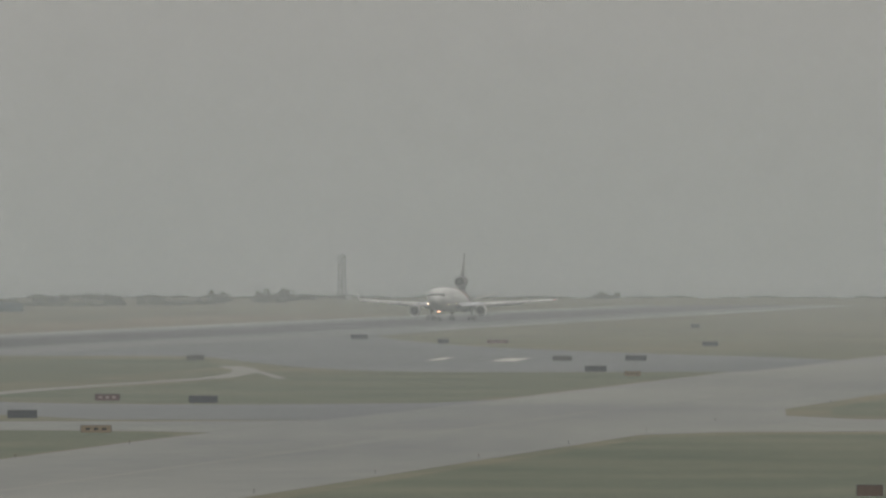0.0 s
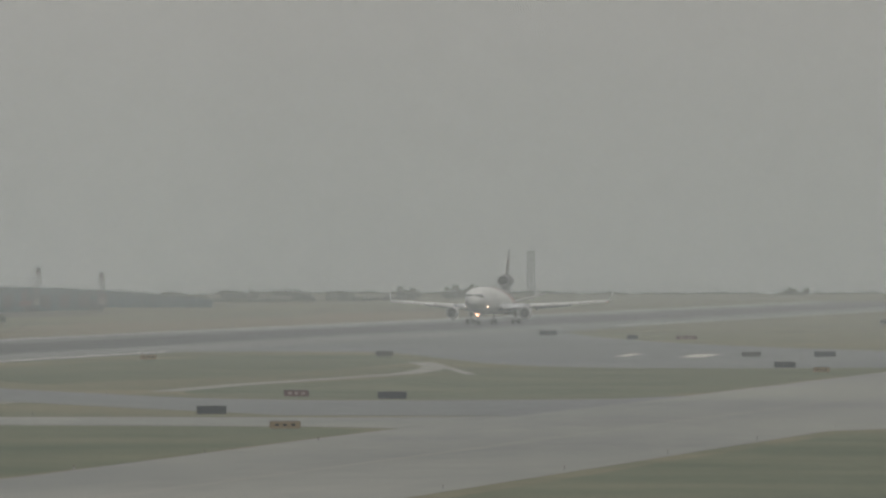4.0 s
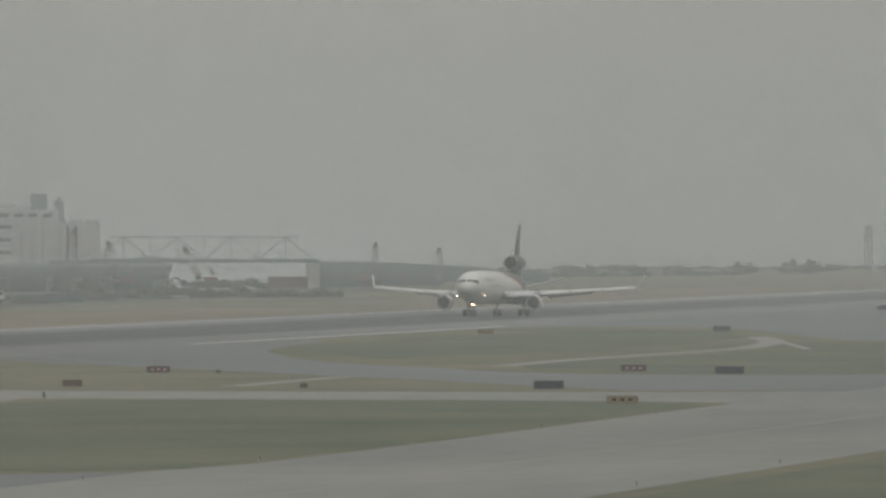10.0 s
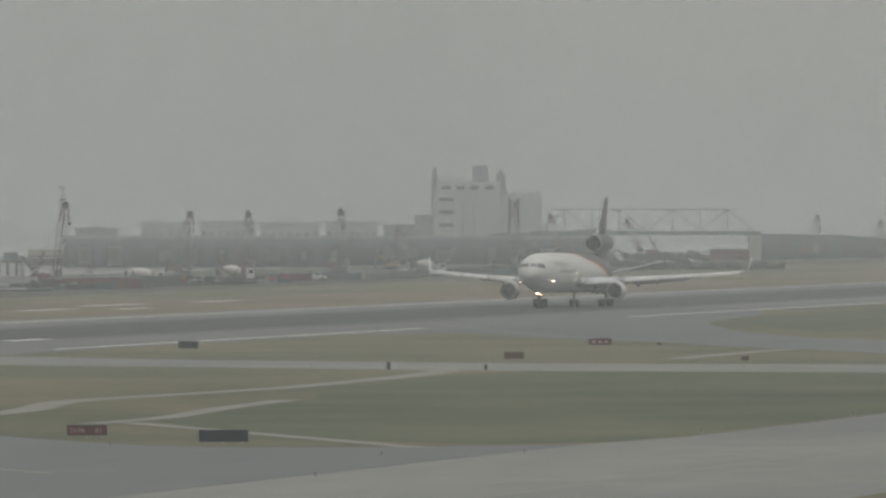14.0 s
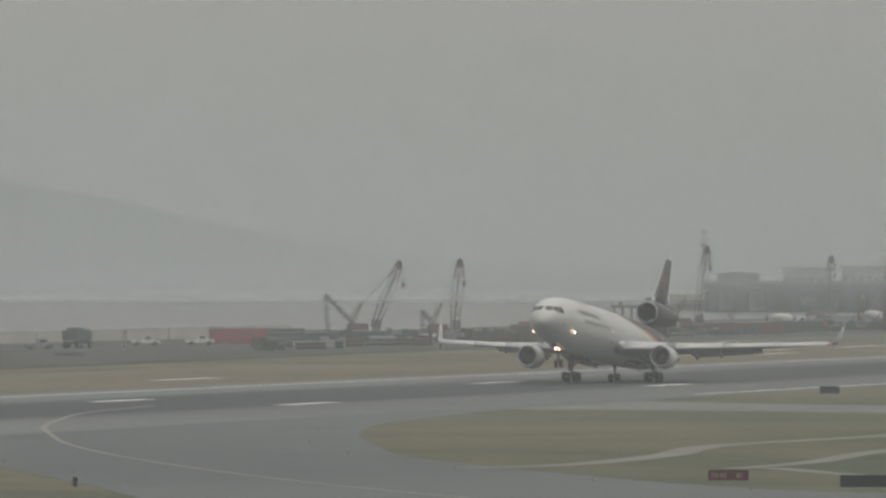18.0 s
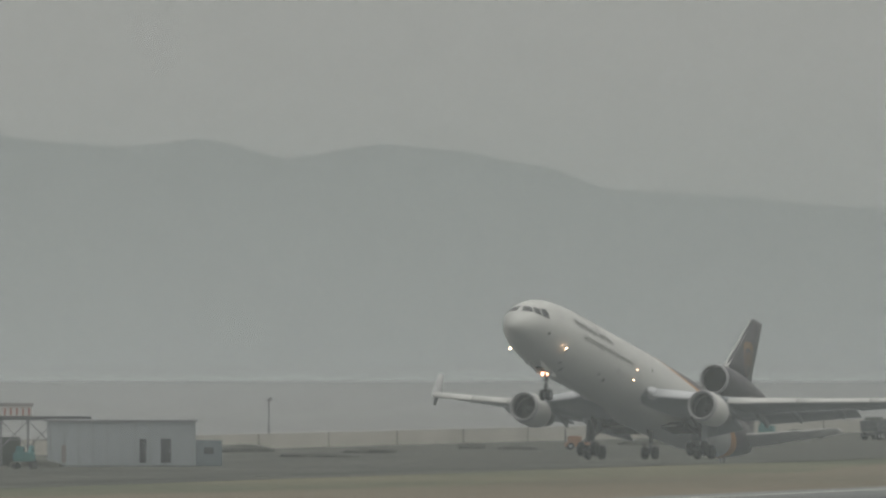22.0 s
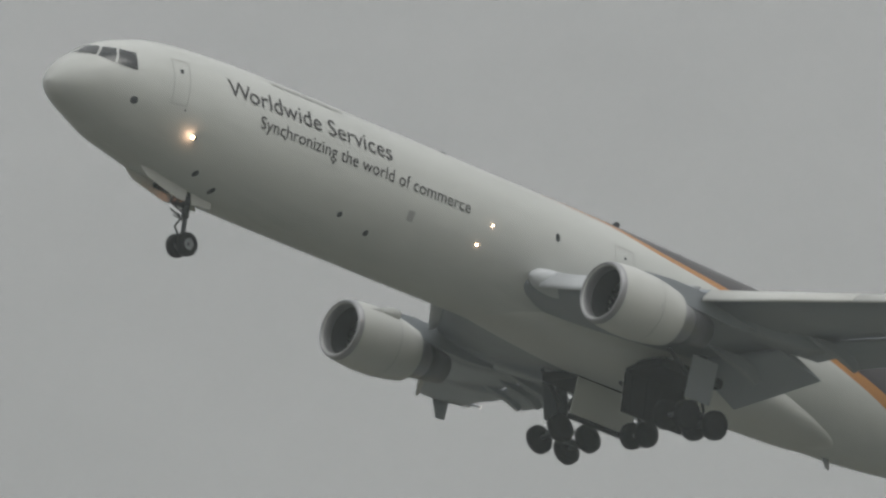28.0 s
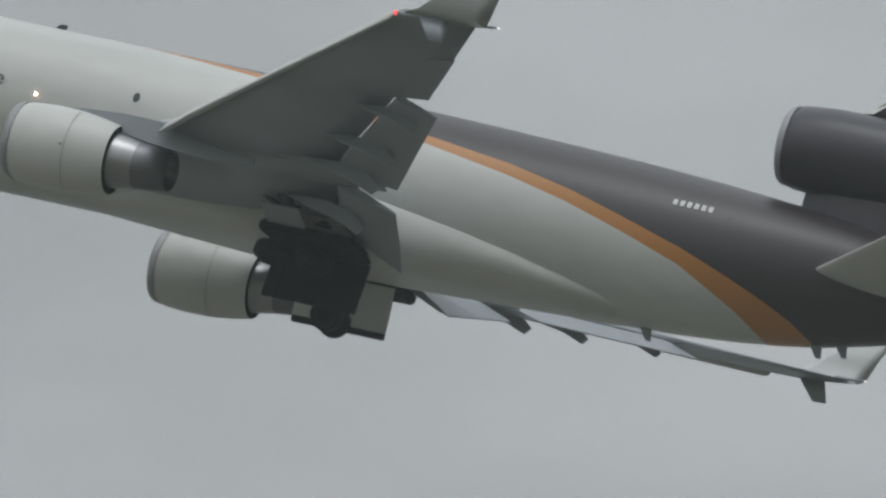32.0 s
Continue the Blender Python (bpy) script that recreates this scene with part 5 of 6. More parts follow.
def livery():
    """White hull; dark brown over the tail, parted by a golden sweep that drops aft."""
    m = material("liveried_hull", (0.558, 0.568, 0.545), 0.38, vary=0.03, scale=0.6, stretch=(0.25, 1, 1), second=(0.45, 0.46, 0.44))
    n, l = m.node_tree.nodes, m.node_tree.links
    p = n["Principled BSDF"]
    base = p.inputs["Base Color"].links[0].from_socket
    co, sep, along = n.new("ShaderNodeTexCoord"), n.new("ShaderNodeSeparateXYZ"), n.new("ShaderNodeMapRange")
    l.new(co.outputs["Object"], sep.inputs[0])
    along.inputs["From Min"].default_value, along.inputs["From Max"].default_value = -22, 12
    l.new(sep.outputs["X"], along.inputs["Value"])
    sweep = ((-22, 0.0, 0.0), (-19.2, 0.7, 2.8), (-18.05, 1.9, 3.45), (-17.2, 2.65, 3.80), (-16.1, 3.34, 4.20), (-13.95, 4.36, 4.93), (-11.7, 5.06, 5.56), (-9.4, 5.70, 6.18), (-7.0, 6.22, 6.66), (-3.75, 6.75, 7.08), (0.76, 7.45, 7.72), (3.5, 8.08, 8.33), (9.0, 8.56, 8.62))
    last = base
    for col, paint in ((1, (0.44, 0.195, 0.050)), (2, (0.040, 0.034, 0.038))):
        ramp, cmp, mix = n.new("ShaderNodeValToRGB"), n.new("ShaderNodeMath"), n.new("ShaderNodeMix")
        els = ramp.color_ramp.elements
        rows = [sweep[0]] + list(sweep[1:])
        while len(els) > 1:
            els.remove(els[-1])
        els[0].position = 0.0
        els[0].color = (*(rows[0][col] / 10,) * 3, 1)
        for row in rows[1:]:
            e = els.new((row[0] + 22) / 34)
            e.color = (*(row[col] / 10,) * 3, 1)
        e = els.new(1.0)
        e.color = (1, 1, 1, 1)
        l.new(along.outputs[0], ramp.inputs[0])
        ten = n.new("ShaderNodeMath")
        ten.operation = "MULTIPLY"
        l.new(ramp.outputs[0], ten.inputs[0])
        ten.inputs[1].default_value = 10
        cmp.operation = "GREATER_THAN"
        l.new(sep.outputs["Z"], cmp.inputs[0])
        l.new(ten.outputs[0], cmp.inputs[1])
        mix.data_type = "RGBA"
        l.new(cmp.outputs[0], mix.inputs["Factor"])
        l.new(last, mix.inputs["A"])
        mix.inputs["B"].default_value = (*paint, 1)
        last = mix.outputs["Result"]
    l.new(last, p.inputs["Base Color"])
    return m


FOIL = ((0.0, 0.0), (0.015, 0.30), (0.06, 0.58), (0.15, 0.83), (0.32, 1.0), (0.52, 0.90), (0.75, 0.52), (1.0, 0.03))


def section(y, x_le, z_le, chord, thick, drop, axis="y"):
    """An aerofoil outline across the span at y; drop lowers the trailing edge."""
    pts = [(u, v * thick * 0.55) for u, v in FOIL] + [(u, -v * thick * 0.45) for u, v in FOIL[-2:0:-1]]
    out = []
    for u, v in pts:
        if axis == "y":
            out.append((x_le - u * chord, y, z_le - drop * u + v))
        else:
            out.append((x_le - u * chord, v, z_le))
    return out


def at_span(y):
    """Leading edge x, its height, chord, thickness and droop of the wing at span y."""
    x_le = 7.9 - (y - 3.0) * 0.785
    chord = np.interp(y, [1.0, 3.0, 9.2, 25.5], [12.6, 11.9, 7.7, 2.85])
    return x_le, 3.95 + (y - 3.0) * 0.058, float(chord), float(np.interp(y, [1, 9.2, 25.5], [1.45, 0.92, 0.28])), float(np.interp(y, [1, 9.2, 25.5], [0.85, 0.35, -0.10]))


def at_pivot(ob, pivot):
    """Moves an object's origin to its hinge, the mesh staying where it is."""
    ob.data.transform(Matrix.Translation(-Vector(pivot)))
    ob.location = pivot
    return ob


def build_wing(plane, side):
    """One wing with its slats, flaps, fairings, winglet and engine; its origin lies at the root hinge."""
    root, hinge = Vector((0, side * 3.0, 3.6)), Vector((-1.0, side * 9.3, 4.2))

    def cut(y, share):
        """The wing box where flaps take up the rear of the chord."""
        x, z, c, t, d = at_span(y)
        return section(side * y, x, z, c * share, t, d * share)


    def put(name, bm, mat, parent, label="", smooth=True):
        bmesh.ops.transform(bm, matrix=Matrix.Translation(-(hinge if parent is outer or name == "outer_wing" else root)), verts=bm.verts)
        ob = part(name, bm, mat, parent, label, smooth)
        return ob

    outer = None
    wing = put("wing", loft(bmesh.new(), [cut(y, k) for y, k in ((1.2, 0.80), (3.0, 0.80), (5.0, 0.80), (7.44, 0.80), (7.46, 1.0), (9.1, 1.0), (9.12, 0.80), (9.5, 0.80))]), BELLY, plane, "swept grey inner wing carrying an engine")
    wing.location = root
    outer = put("outer_wing", loft(bmesh.new(), [cut(y, k) for y, k in ((9.1, 0.80), (12.0, 0.80), (15.0, 0.80), (17.24, 0.80), (17.26, 1.0), (19.0, 1.0), (21.7, 1.0), (25.5, 1.0))]), BELLY, plane, "swept grey outer wing, flexed upward, with winglets")
    outer.location = hinge
    # slats
    for a, b in ((3.5, 7.9), (8.95, 14.0), (14.06, 19.4), (19.46, 25.2)):
        rings = []
        for y in (a, (a + b) / 2, b):
            x, z, c, t, d = at_span(y)
            w = 0.13 * c if y < 9 else 0.17 * c
            t = max(t, 0.62)
            nose = [(0.46, -0.26), (0.40, -0.08), (0.22, 0.20), (-0.10, 0.46), (-1.0, 0.66), (-1.0, 0.50), (-0.15, 0.18), (0.15, -0.16)]
            rings.append([(x + u * w, side * y, z - 0.10 + v * t) for u, v in nose])
        put("slat", loft(bmesh.new(), rings), WHITE if a > 8 else TAILPLANE, outer if a > 8 else wing, "white leading-edge slat")
    # flaps and ailerons
    for a, b, drop_a, drop_b, back_a, back_b, name in ((2.95, 7.40, 26, 15, 0.245, 0.27, "flap"), (9.18, 17.2, 11, 15, 0.31, 0.30, "flap")):
        rings = []
        for f in (0.0, 0.5, 1.0):
            y = a + (b - a) * f
            x, z, c, t, d = at_span(y)
            drop, w = drop_a + (drop_b - drop_a) * f, c * (back_a + (back_b - back_a) * f)
            x0, z0 = x - c * 0.80 - 0.06, z - d * 0.80 - 0.13
            s, k = math.sin(radians(drop)), math.cos(radians(drop))
            out = [(0.04, 0.0), (0.0, 0.07), (-0.25, 0.10), (-1.0, 0.012), (-1.0, -0.008), (-0.3, -0.06), (0.0, -0.05)]
            rings.append([(x0 + (u * k + v * s) * w, side * y, z0 + (u * s + v * k) * w) for u, v in out])
        put(name, loft(bmesh.new(), rings), BELLY, outer if a > 9 else wing, "grey trailing-edge flap, lowered", smooth=False)
    for a, b in ((7.56, 9.02), (17.36, 21.6)):
        rings = []
        for y in (a, b):
            x, z, c, t, d = at_span(y)
            rings.append([(x - c * u, side * y, z - d * u + v) for u, v in ((0.76, 0.11), (1.012, 0.03), (1.012, -0.03), (0.76, -0.12))])
        put("aileron", loft(bmesh.new(), rings), BELLY, outer if a > 9 else wing, smooth=False)
    for y, size in ((5.4, 0.80), (9.7, 0.78), (12.5, 0.68), (16.0, 0.58)):
        x, z, c, t, d = at_span(y)
        x0, z0 = x - c * 0.60, z - d * 0.7 - t * 0.26
        side_view = ((0.0, 0.0), (-1.2, -0.34), (-2.5, -0.62), (-3.75, -1.12), (-4.05, -0.80), (-3.4, -0.25), (-2.2, 0.05))
        rings = [[(x0 + u * size, side * y + w * (1.0 if -3.5 < u < -0.5 else 0.4), z0 + v * size) for u, v in side_view] for w in (-0.17, 0.17)]
        put("flap_track_fairing", loft(bmesh.new(), rings), BELLY, outer if y > 9 else wing, smooth=False)
    # winglets
    xt, zt, ct, tt, dt = at_span(25.5)
    rings = []
    for k, (y, z, x, c, t) in enumerate(((25.42, zt, xt - 0.10, 3.0, 0.24), (25.78, zt + 0.18, xt - 0.75, 2.55, 0.14), (26.0, zt + 0.85, xt - 1.5, 2.0, 0.09), (26.32, zt + 2.3, xt - 3.0, 1.1, 0.05))):
        pts = [(u, v * t * 0.5) for u, v in FOIL] + [(u, -v * t * 0.5) for u, v in FOIL[-2:0:-1]]
        rings.append([(x - u * c, side * (y + v * 0.95), z + v * (-0.3 if k else 1.0)) for u, v in pts])
    put("winglet", loft(bmesh.new(), rings), WINGLET, outer, "white upswept winglet")
    rings = []
    for z, x, c, t, y in ((zt, xt - 0.75, 1.05, 0.12, 25.5), (zt - 0.85, xt - 1.4, 0.55, 0.06, 25.78)):
        pts = [(u, v * t * 0.5) for u, v in FOIL] + [(u, -v * t * 0.5) for u, v in FOIL[-2:0:-1]]
        rings.append([(x - u * c, side * (y + v), z) for u, v in pts])
    put("lower_winglet", loft(bmesh.new(), rings), BELLY, outer)
    put("tip_boom", tube(bmesh.new(), (xt - 2.3, side * 25.2, zt + 0.10), (xt - 3.45, side * 25.2, zt + 0.14), 0.10, 0.03, 8), BELLY, outer)
    put("tail_lamp", tube(bmesh.new(), (xt - 3.43, side * 25.2, zt + 0.14), (xt - 3.49, side * 25.2, zt + 0.14), 0.035, 0.03, 8), TAIL_WHITE, outer)
    lamp = bmesh.new()
    bmesh.ops.create_uvsphere(lamp, u_segments=8, v_segments=6, radius=0.08, matrix=Matrix.Translation((xt + 0.1, side * 25.4, zt)))
    put("tip_lamp", lamp, NAV_RED if side > 0 else PALE, outer)
    put("root_nose", spun([(8.45, 0.0), (8.36, 0.22), (8.1, 0.40), (7.6, 0.52), (6.8, 0.58), (5.2, 0.50)], 24, "x", (0, side * 3.15, 4.08)), TAILPLANE, wing, "pale rounded wing root fillet")
    # engine
    cx, cy, cz = 8.88, side * 8.55, 2.64
    cowl = [(0.0, 1.16), (0.06, 1.24), (-0.05, 1.31), (-0.5, 1.42), (-1.3, 1.48), (-2.3, 1.46), (-3.1, 1.36), (-3.8, 1.22)]
    put("fan_cowl", spun(cowl, 40, "x", (cx, cy, cz)), WHITE, wing, "white fan cowl")
    put("inlet_lip", spun([(-0.45, 1.12), (-0.12, 1.13), (0.04, 1.20), (0.09, 1.26), (0.0, 1.335), (-0.22, 1.385)], 40, "x", (cx, cy, cz)), LIP, wing, "bare metal inlet lip")
    put("inlet_duct", spun([(-0.4, 1.125), (-1.3, 1.20), (-1.5, 1.20)], 32, "x", (cx, cy, cz)), DUCT, wing)
    fan = bmesh.new()
    for k in range(24):
        a = 2 * math.pi * k / 24
        r0, r1 = Vector((0, math.cos(a), math.sin(a))), Vector((0, math.cos(a + 0.16), math.sin(a + 0.16)))
        v = [fan.verts.new(Vector((cx - 1.45, cy, cz)) + r0 * 0.34), fan.verts.new(Vector((cx - 1.62, cy, cz)) + r1 * 0.34), fan.verts.new(Vector((cx - 1.66, cy, cz)) + r1 * 1.19), fan.verts.new(Vector((cx - 1.35, cy, cz)) + r0 * 1.19)]
        fan.faces.new(v)
    put("fan_blades", fan, FAN, wing, smooth=False)
    # near-black plate: the shade deep in the inlet is put into its colour
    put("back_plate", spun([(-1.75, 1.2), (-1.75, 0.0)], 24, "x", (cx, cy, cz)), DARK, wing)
    put("spinner", spun([(-1.0, 0.0), (-1.1, 0.12), (-1.3, 0.27), (-1.55, 0.36)], 20, "x", (cx, cy, cz)), FAN, wing)
    # near-black ring, painted as the shade inside the fan nozzle
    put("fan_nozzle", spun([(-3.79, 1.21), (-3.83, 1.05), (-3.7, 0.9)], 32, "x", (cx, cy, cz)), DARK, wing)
    put("core_cowl", spun([(-3.4, 1.02), (-3.9, 0.98), (-4.5, 0.88), (-4.74, 0.82)], 32, "x", (cx, cy, cz)), HOT_METAL, wing, "heat-stained metal core cowl")
    put("core_nozzle", spun([(-4.70, 0.84), (-4.76, 0.84), (-5.95, 0.69), (-5.93, 0.64)], 32, "x", (cx, cy, cz)), NOZZLE, wing, "dull metal core nozzle")
    put("exhaust_cone", spun([(-5.94, 0.65), (-5.4, 0.55), (-5.4, 0.34), (-6.3, 0.0)], 24, "x", (cx, cy, cz)), NOZZLE, wing)
    rings = []
    x8, z8, c8, t8, d8 = at_span(8.55)
    for u, lo, hi, w in ((-1.3, 1.30, 1.44, 0.06), (-2.2, 1.2, 1.56, 0.18), (-3.7, 1.0, 1.66, 0.24), (-5.0, 0.8, z8 - cz + 0.02, 0.24), (-7.2, 0.7, z8 - cz - 0.12, 0.20), (-8.8, 0.85, z8 - cz - 0.28, 0.06)):
        rings.append([(cx + u, cy - w, cz + lo), (cx + u, cy - w, cz + hi), (cx + u, cy + w, cz + hi), (cx + u, cy + w, cz + lo)])
    put("pylon", loft(bmesh.new(), rings), BELLY, wing, smooth=False)
    strake = bmesh.new()
    loft(strake, [[(cx + x, cy - side * 1.0 + y, cz + 1.02 + z) for x, z in ((-0.7, 0.0), (-1.9, 0.42), (-2.4, 0.40), (-2.4, 0.0))] for y in (-0.02, 0.02)])
    put("strake", strake, WHITE, wing)
    for dz in (-0.1,):
        put("cowl_latch", bevelled((cx - 2.2, cy + side * 1.49, cz - 0.1), (0.11, 0.03, 0.11), 0.01), SEAM, wing)
    put("cowl_seam", spun([(-2.32, 1.4745), (-2.36, 1.4745)], 40, "x", (cx, cy, cz)), SEAM, wing)
    return wing, outer


def tyre_pair(parent, pivot, x, z, ys, r=0.66, w=0.46, hub=DARK):
    for y in ys:
        prof = [(-w / 2, r * 0.5), (-w / 2, r * 0.86), (-w * 0.36, r * 0.97), (0, r), (w * 0.36, r * 0.97), (w / 2, r * 0.86), (w / 2, r * 0.5)]
        bm = spun(prof, 24, "y", Vector((x, y, z)) - Vector(pivot))
        t = part("tyre", bm, RUBBER, parent, "", True)
        part("hub", spun([(-w / 2 + 0.03, r * 0.52), (-w / 2 + 0.06, 0.0)], 16, "y", Vector((x, y, z)) - Vector(pivot)), hub, t)
        part("hub", spun([(w / 2 - 0.03, r * 0.52), (w / 2 - 0.06, 0.0)], 16, "y", Vector((x, y, z)) - Vector(pivot)), hub, t)


def build_gear(plane, kind, side=0):
    """A leg with its wheels; the origin of the leg is its hinge."""
    if kind == "main":
        pivot = Vector((-0.1, side * 5.2, 3.5))
        bm = bmesh.new()
        tube(bm, (0, 0, 0), (0, side * 0.1, -1.9), 0.26, 0.24, 12)
        tube(bm, (0, side * 0.1, -1.8), (0, side * 0.1, -2.95), 0.17, 0.17, 12)
        tube(bm, (0.2, 0, -1.2), (1.6, -side * 0.4, -0.1), 0.12, 0.10, 8)
        tube(bm, (-0.1, 0, -1.5), (-0.2, -side * 1.7, -0.2), 0.11, 0.09, 8)
        tube(bm, (-0.3, side * 0.1, -1.7), (-0.65, side * 0.1, -2.3), 0.07, 0.07, 6)
        tube(bm, (-0.65, side * 0.1, -2.3), (-0.25, side * 0.1, -2.8), 0.07, 0.07, 6)
        leg = part("main_gear", bm, STRUT, plane, "grey landing gear leg with a four-wheel bogie", True)
        leg.location = pivot
        beam = bmesh.new()
        tube(beam, (0.95, side * 0.1, -2.86), (-0.95, side * 0.1, -2.86), 0.17, 0.17, 10)
        for x in (0.82, -0.82):
            tube(beam, (x, side * 0.1 - 0.72, -2.86), (x, side * 0.1 + 0.72, -2.86), 0.10, 0.10, 10)
        part("bogie_beam", beam, STRUT, leg)
        for x in (0.82, -0.82):
            tyre_pair(leg, (0, 0, 0), x, -2.86, (side * 0.1 - 0.68, side * 0.1 + 0.68))
        door = bevelled((0.1, side * 0.38, -1.1), (1.5, 0.06, 1.9), 0.02)
        part("leg_door", door, BELLY, leg)
        return leg
    if kind == "centre":
        pivot = Vector((-1.1, 0, 2.8))
        bm = bmesh.new()
        tube(bm, (0, 0, 0), (0, 0, -1.3), 0.20, 0.18, 12)
        tube(bm, (0, 0, -1.2), (0, 0, -2.2), 0.13, 0.13, 12)
        tube(bm, (0, -0.62, -2.2), (0, 0.62, -2.2), 0.09, 0.09, 8)
        tube(bm, (0.1, 0, -0.9), (1.3, 0, 0.0), 0.09, 0.09, 8)
        leg = part("centre_gear", bm, STRUT, plane, "grey centre landing gear leg with two wheels", True)
        leg.location = pivot
        tyre_pair(leg, (0, 0, 0), 0, -2.2, (-0.48, 0.48), 0.60, 0.42)
        return leg
    pivot = Vector((24.98, 0, 3.2))
    bm = bmesh.new()
    tube(bm, (0, 0, 0), (-0.1, 0, -1.5), 0.18, 0.16, 12)
    tube(bm, (-0.1, 0, -1.4), (-0.2, 0, -2.66), 0.11, 0.11, 12)
    tube(bm, (-0.2, -0.45, -2.66), (-0.2, 0.45, -2.66), 0.08, 0.08, 8)
    tube(bm, (0.05, 0, -1.1), (1.2, 0, -0.1), 0.08, 0.08, 8)
    tube(bm, (0.05, 0, -1.5), (0.35, 0, -2.0), 0.05, 0.05, 6)
    tube(bm, (0.35, 0, -2.0), (-0.1, 0, -2.5), 0.05, 0.05, 6)
    leg = part("nose_gear", bm, STRUT, plane, "grey nose landing gear leg with two wheels", True)
    leg.location = pivot
    tyre_pair(leg, (0, 0, 0), -0.2, -2.66, (-0.32, 0.32), 0.52, 0.36, STEEL)
    for y in (-0.24, 0.24):
        can = part("lamp_can", spun([(0.0, 0.02), (0.02, 0.17), (0.50, 0.19), (0.50, 0.175), (0.13, 0.17)], 16, "x", (0.0, y, -0.85)), STRUT, leg, "", True)
        part("taxi_lamp", spun([(0.145, 0.0), (0.13, 0.17)], 16, "x", (0.0, y, -0.85)), BEAM, can, "lit taxi lamp")
    tube_set = bmesh.new()
    for a, b in (((0.1, 0.1, -1.35), (0.75, 0.1, -1.15)), ((0.1, -0.1, -1.45), (0.7, -0.1, -1.3)), ((0.0, 0.0, -1.6), (0.55, 0.0, -1.55))):
        tube(tube_set, a, b, 0.06, 0.03, 6)
    part("steering_link", tube_set, STRUT, leg)
    part("lamp_bracket", boxes(((0.05, 0, -0.85), (0.16, 0.62, 0.10))), STRUT, leg)
    return leg


def build_airliner():
    plane = thing("cargo_airliner", pose(0, LANE, 0, 0, 0, 180), "white three-engined cargo airliner with dark brown tail and golden sweep", "airplane")
    rings = []
    stations = [0.0, 0.06, 0.2, 0.4, 0.6, 0.9, 1.2, 1.6, 2.1, 2.6, 3.2, 3.8, 4.4, 5.2, 6.0, 6.8, 7.8, 8.8, 10, 11.5, 13] + [13 + 1.5 * k for k in range(1, 18)] + [40, 42, 43.5, 45, 46.5, 48, 49, 50.5, 52, 53.5, 55, 56.2, 57.5, 58.4, 59.2]
    for s in stations:
        top, low, half = hull(s)
        mid, tall = (top + low) / 2, (top - low) / 2
        rings.append([(NOSE_X - s, half * math.cos(2 * math.pi * k / 56), mid + tall * math.sin(2 * math.pi * k / 56)) for k in range(56)])
    fuselage = part("fuselage", loft(bmesh.new(), rings), livery(), plane, "white hull, dark brown aft with a golden sweep", True)
    # wing-body fairing
    rings = []
    for x, w, lo, hi, e in ((11.5, 0.2, 2.9, 3.1, 0.95), (9.5, 0.9, 2.52, 3.3, 0.9), (7.5, 1.6, 2.42, 3.8, 0.85), (5.5, 2.25, 2.36, 4.4, 0.78), (3.0, 2.75, 2.28, 4.9, 0.70), (0.5, 3.0, 2.24, 5.2, 0.65), (-2.5, 2.96, 2.26, 5.25, 0.66), (-4.2, 2.84, 2.29, 5.1, 0.72), (-6.0, 2.70, 2.33, 4.8, 0.80), (-7.8, 2.5, 2.38, 4.35, 0.86), (-9.5, 2.2, 2.41, 3.85, 0.92), (-11.0, 1.75, 2.44, 3.4, 0.96), (-12.6, 0.9, 2.55, 3.0, 1.0)):
        mid, tall = (lo + hi) / 2, (hi - lo) / 2
        rings.append([(x, w * math.copysign(abs(math.cos(a)) ** e, math.cos(a)), mid + tall * math.copysign(abs(math.sin(a)) ** (e + 0.08), math.sin(a))) for a in [2 * math.pi * k / 40 for k in range(40)]])
    part("wing_fairing", loft(bmesh.new(), rings), WHITE, plane, "", True)
    # cockpit panes and hull details
    for side in (1, -1):
        for q in (((32.36, 6.56), (31.72, 7.09), (31.50, 7.07), (31.87, 6.53)), ((31.45, 7.05), (31.00, 7.06), (31.27, 6.31), (31.82, 6.50)), ((30.92, 7.06), (30.28, 7.06), (30.33, 6.22), (31.18, 6.29))):
            part("cockpit_window", hull_patch(q, side, 0.012), PANE, fuselage, "dark cockpit pane")
        part("crew_door", hull_outline(((28.64, 7.30), (27.82, 7.36), (27.88, 5.38), (28.62, 5.30)), 0.045, side), SEAM, fuselage, "outlined crew door")
        part("door_window", hull_patch(((28.32, 6.92), (28.16, 6.92), (28.16, 6.74), (28.32, 6.74)), side, 0.02, 2), PANE, fuselage)
        part("overwing_door", hull_outline(((3.75, 6.95), (2.65, 6.95), (2.65, 5.7), (3.75, 5.7)), 0.04, side), SEAM, fuselage)
        part("cargo_door", hull_outline(((23.2, 8.0), (19.2, 8.05), (19.2, 5.2), (23.2, 5.2)), 0.010, side), SEAM, fuselage)
        for x, z, s in ((30.23, 4.96, 0.20), (18.66, 3.62, 0.15), (16.93, 3.36, 0.15), (3.16, 6.49, 0.09), (27.9, 5.2, 0.06), (22.75, 5.58, 0.07), (20.0, 5.40, 0.07), (-15.3, 6.4, 0.06), (25.95, 3.18, 0.14), (24.71, 2.84, 0.14)):
            part("vent", hull_disc(x, z, s * 0.85, s * 0.78, side), STRUT, fuselage)
        part("cabin_window", hull_disc(7.16, 6.17, 0.13, 0.19, side), PANE, fuselage)
        part("drain_panel", hull_patch(((15.43, 4.80), (15.08, 4.80), (15.08, 4.35), (15.43, 4.35)), side, 0.012, 2), SEAM, fuselage)
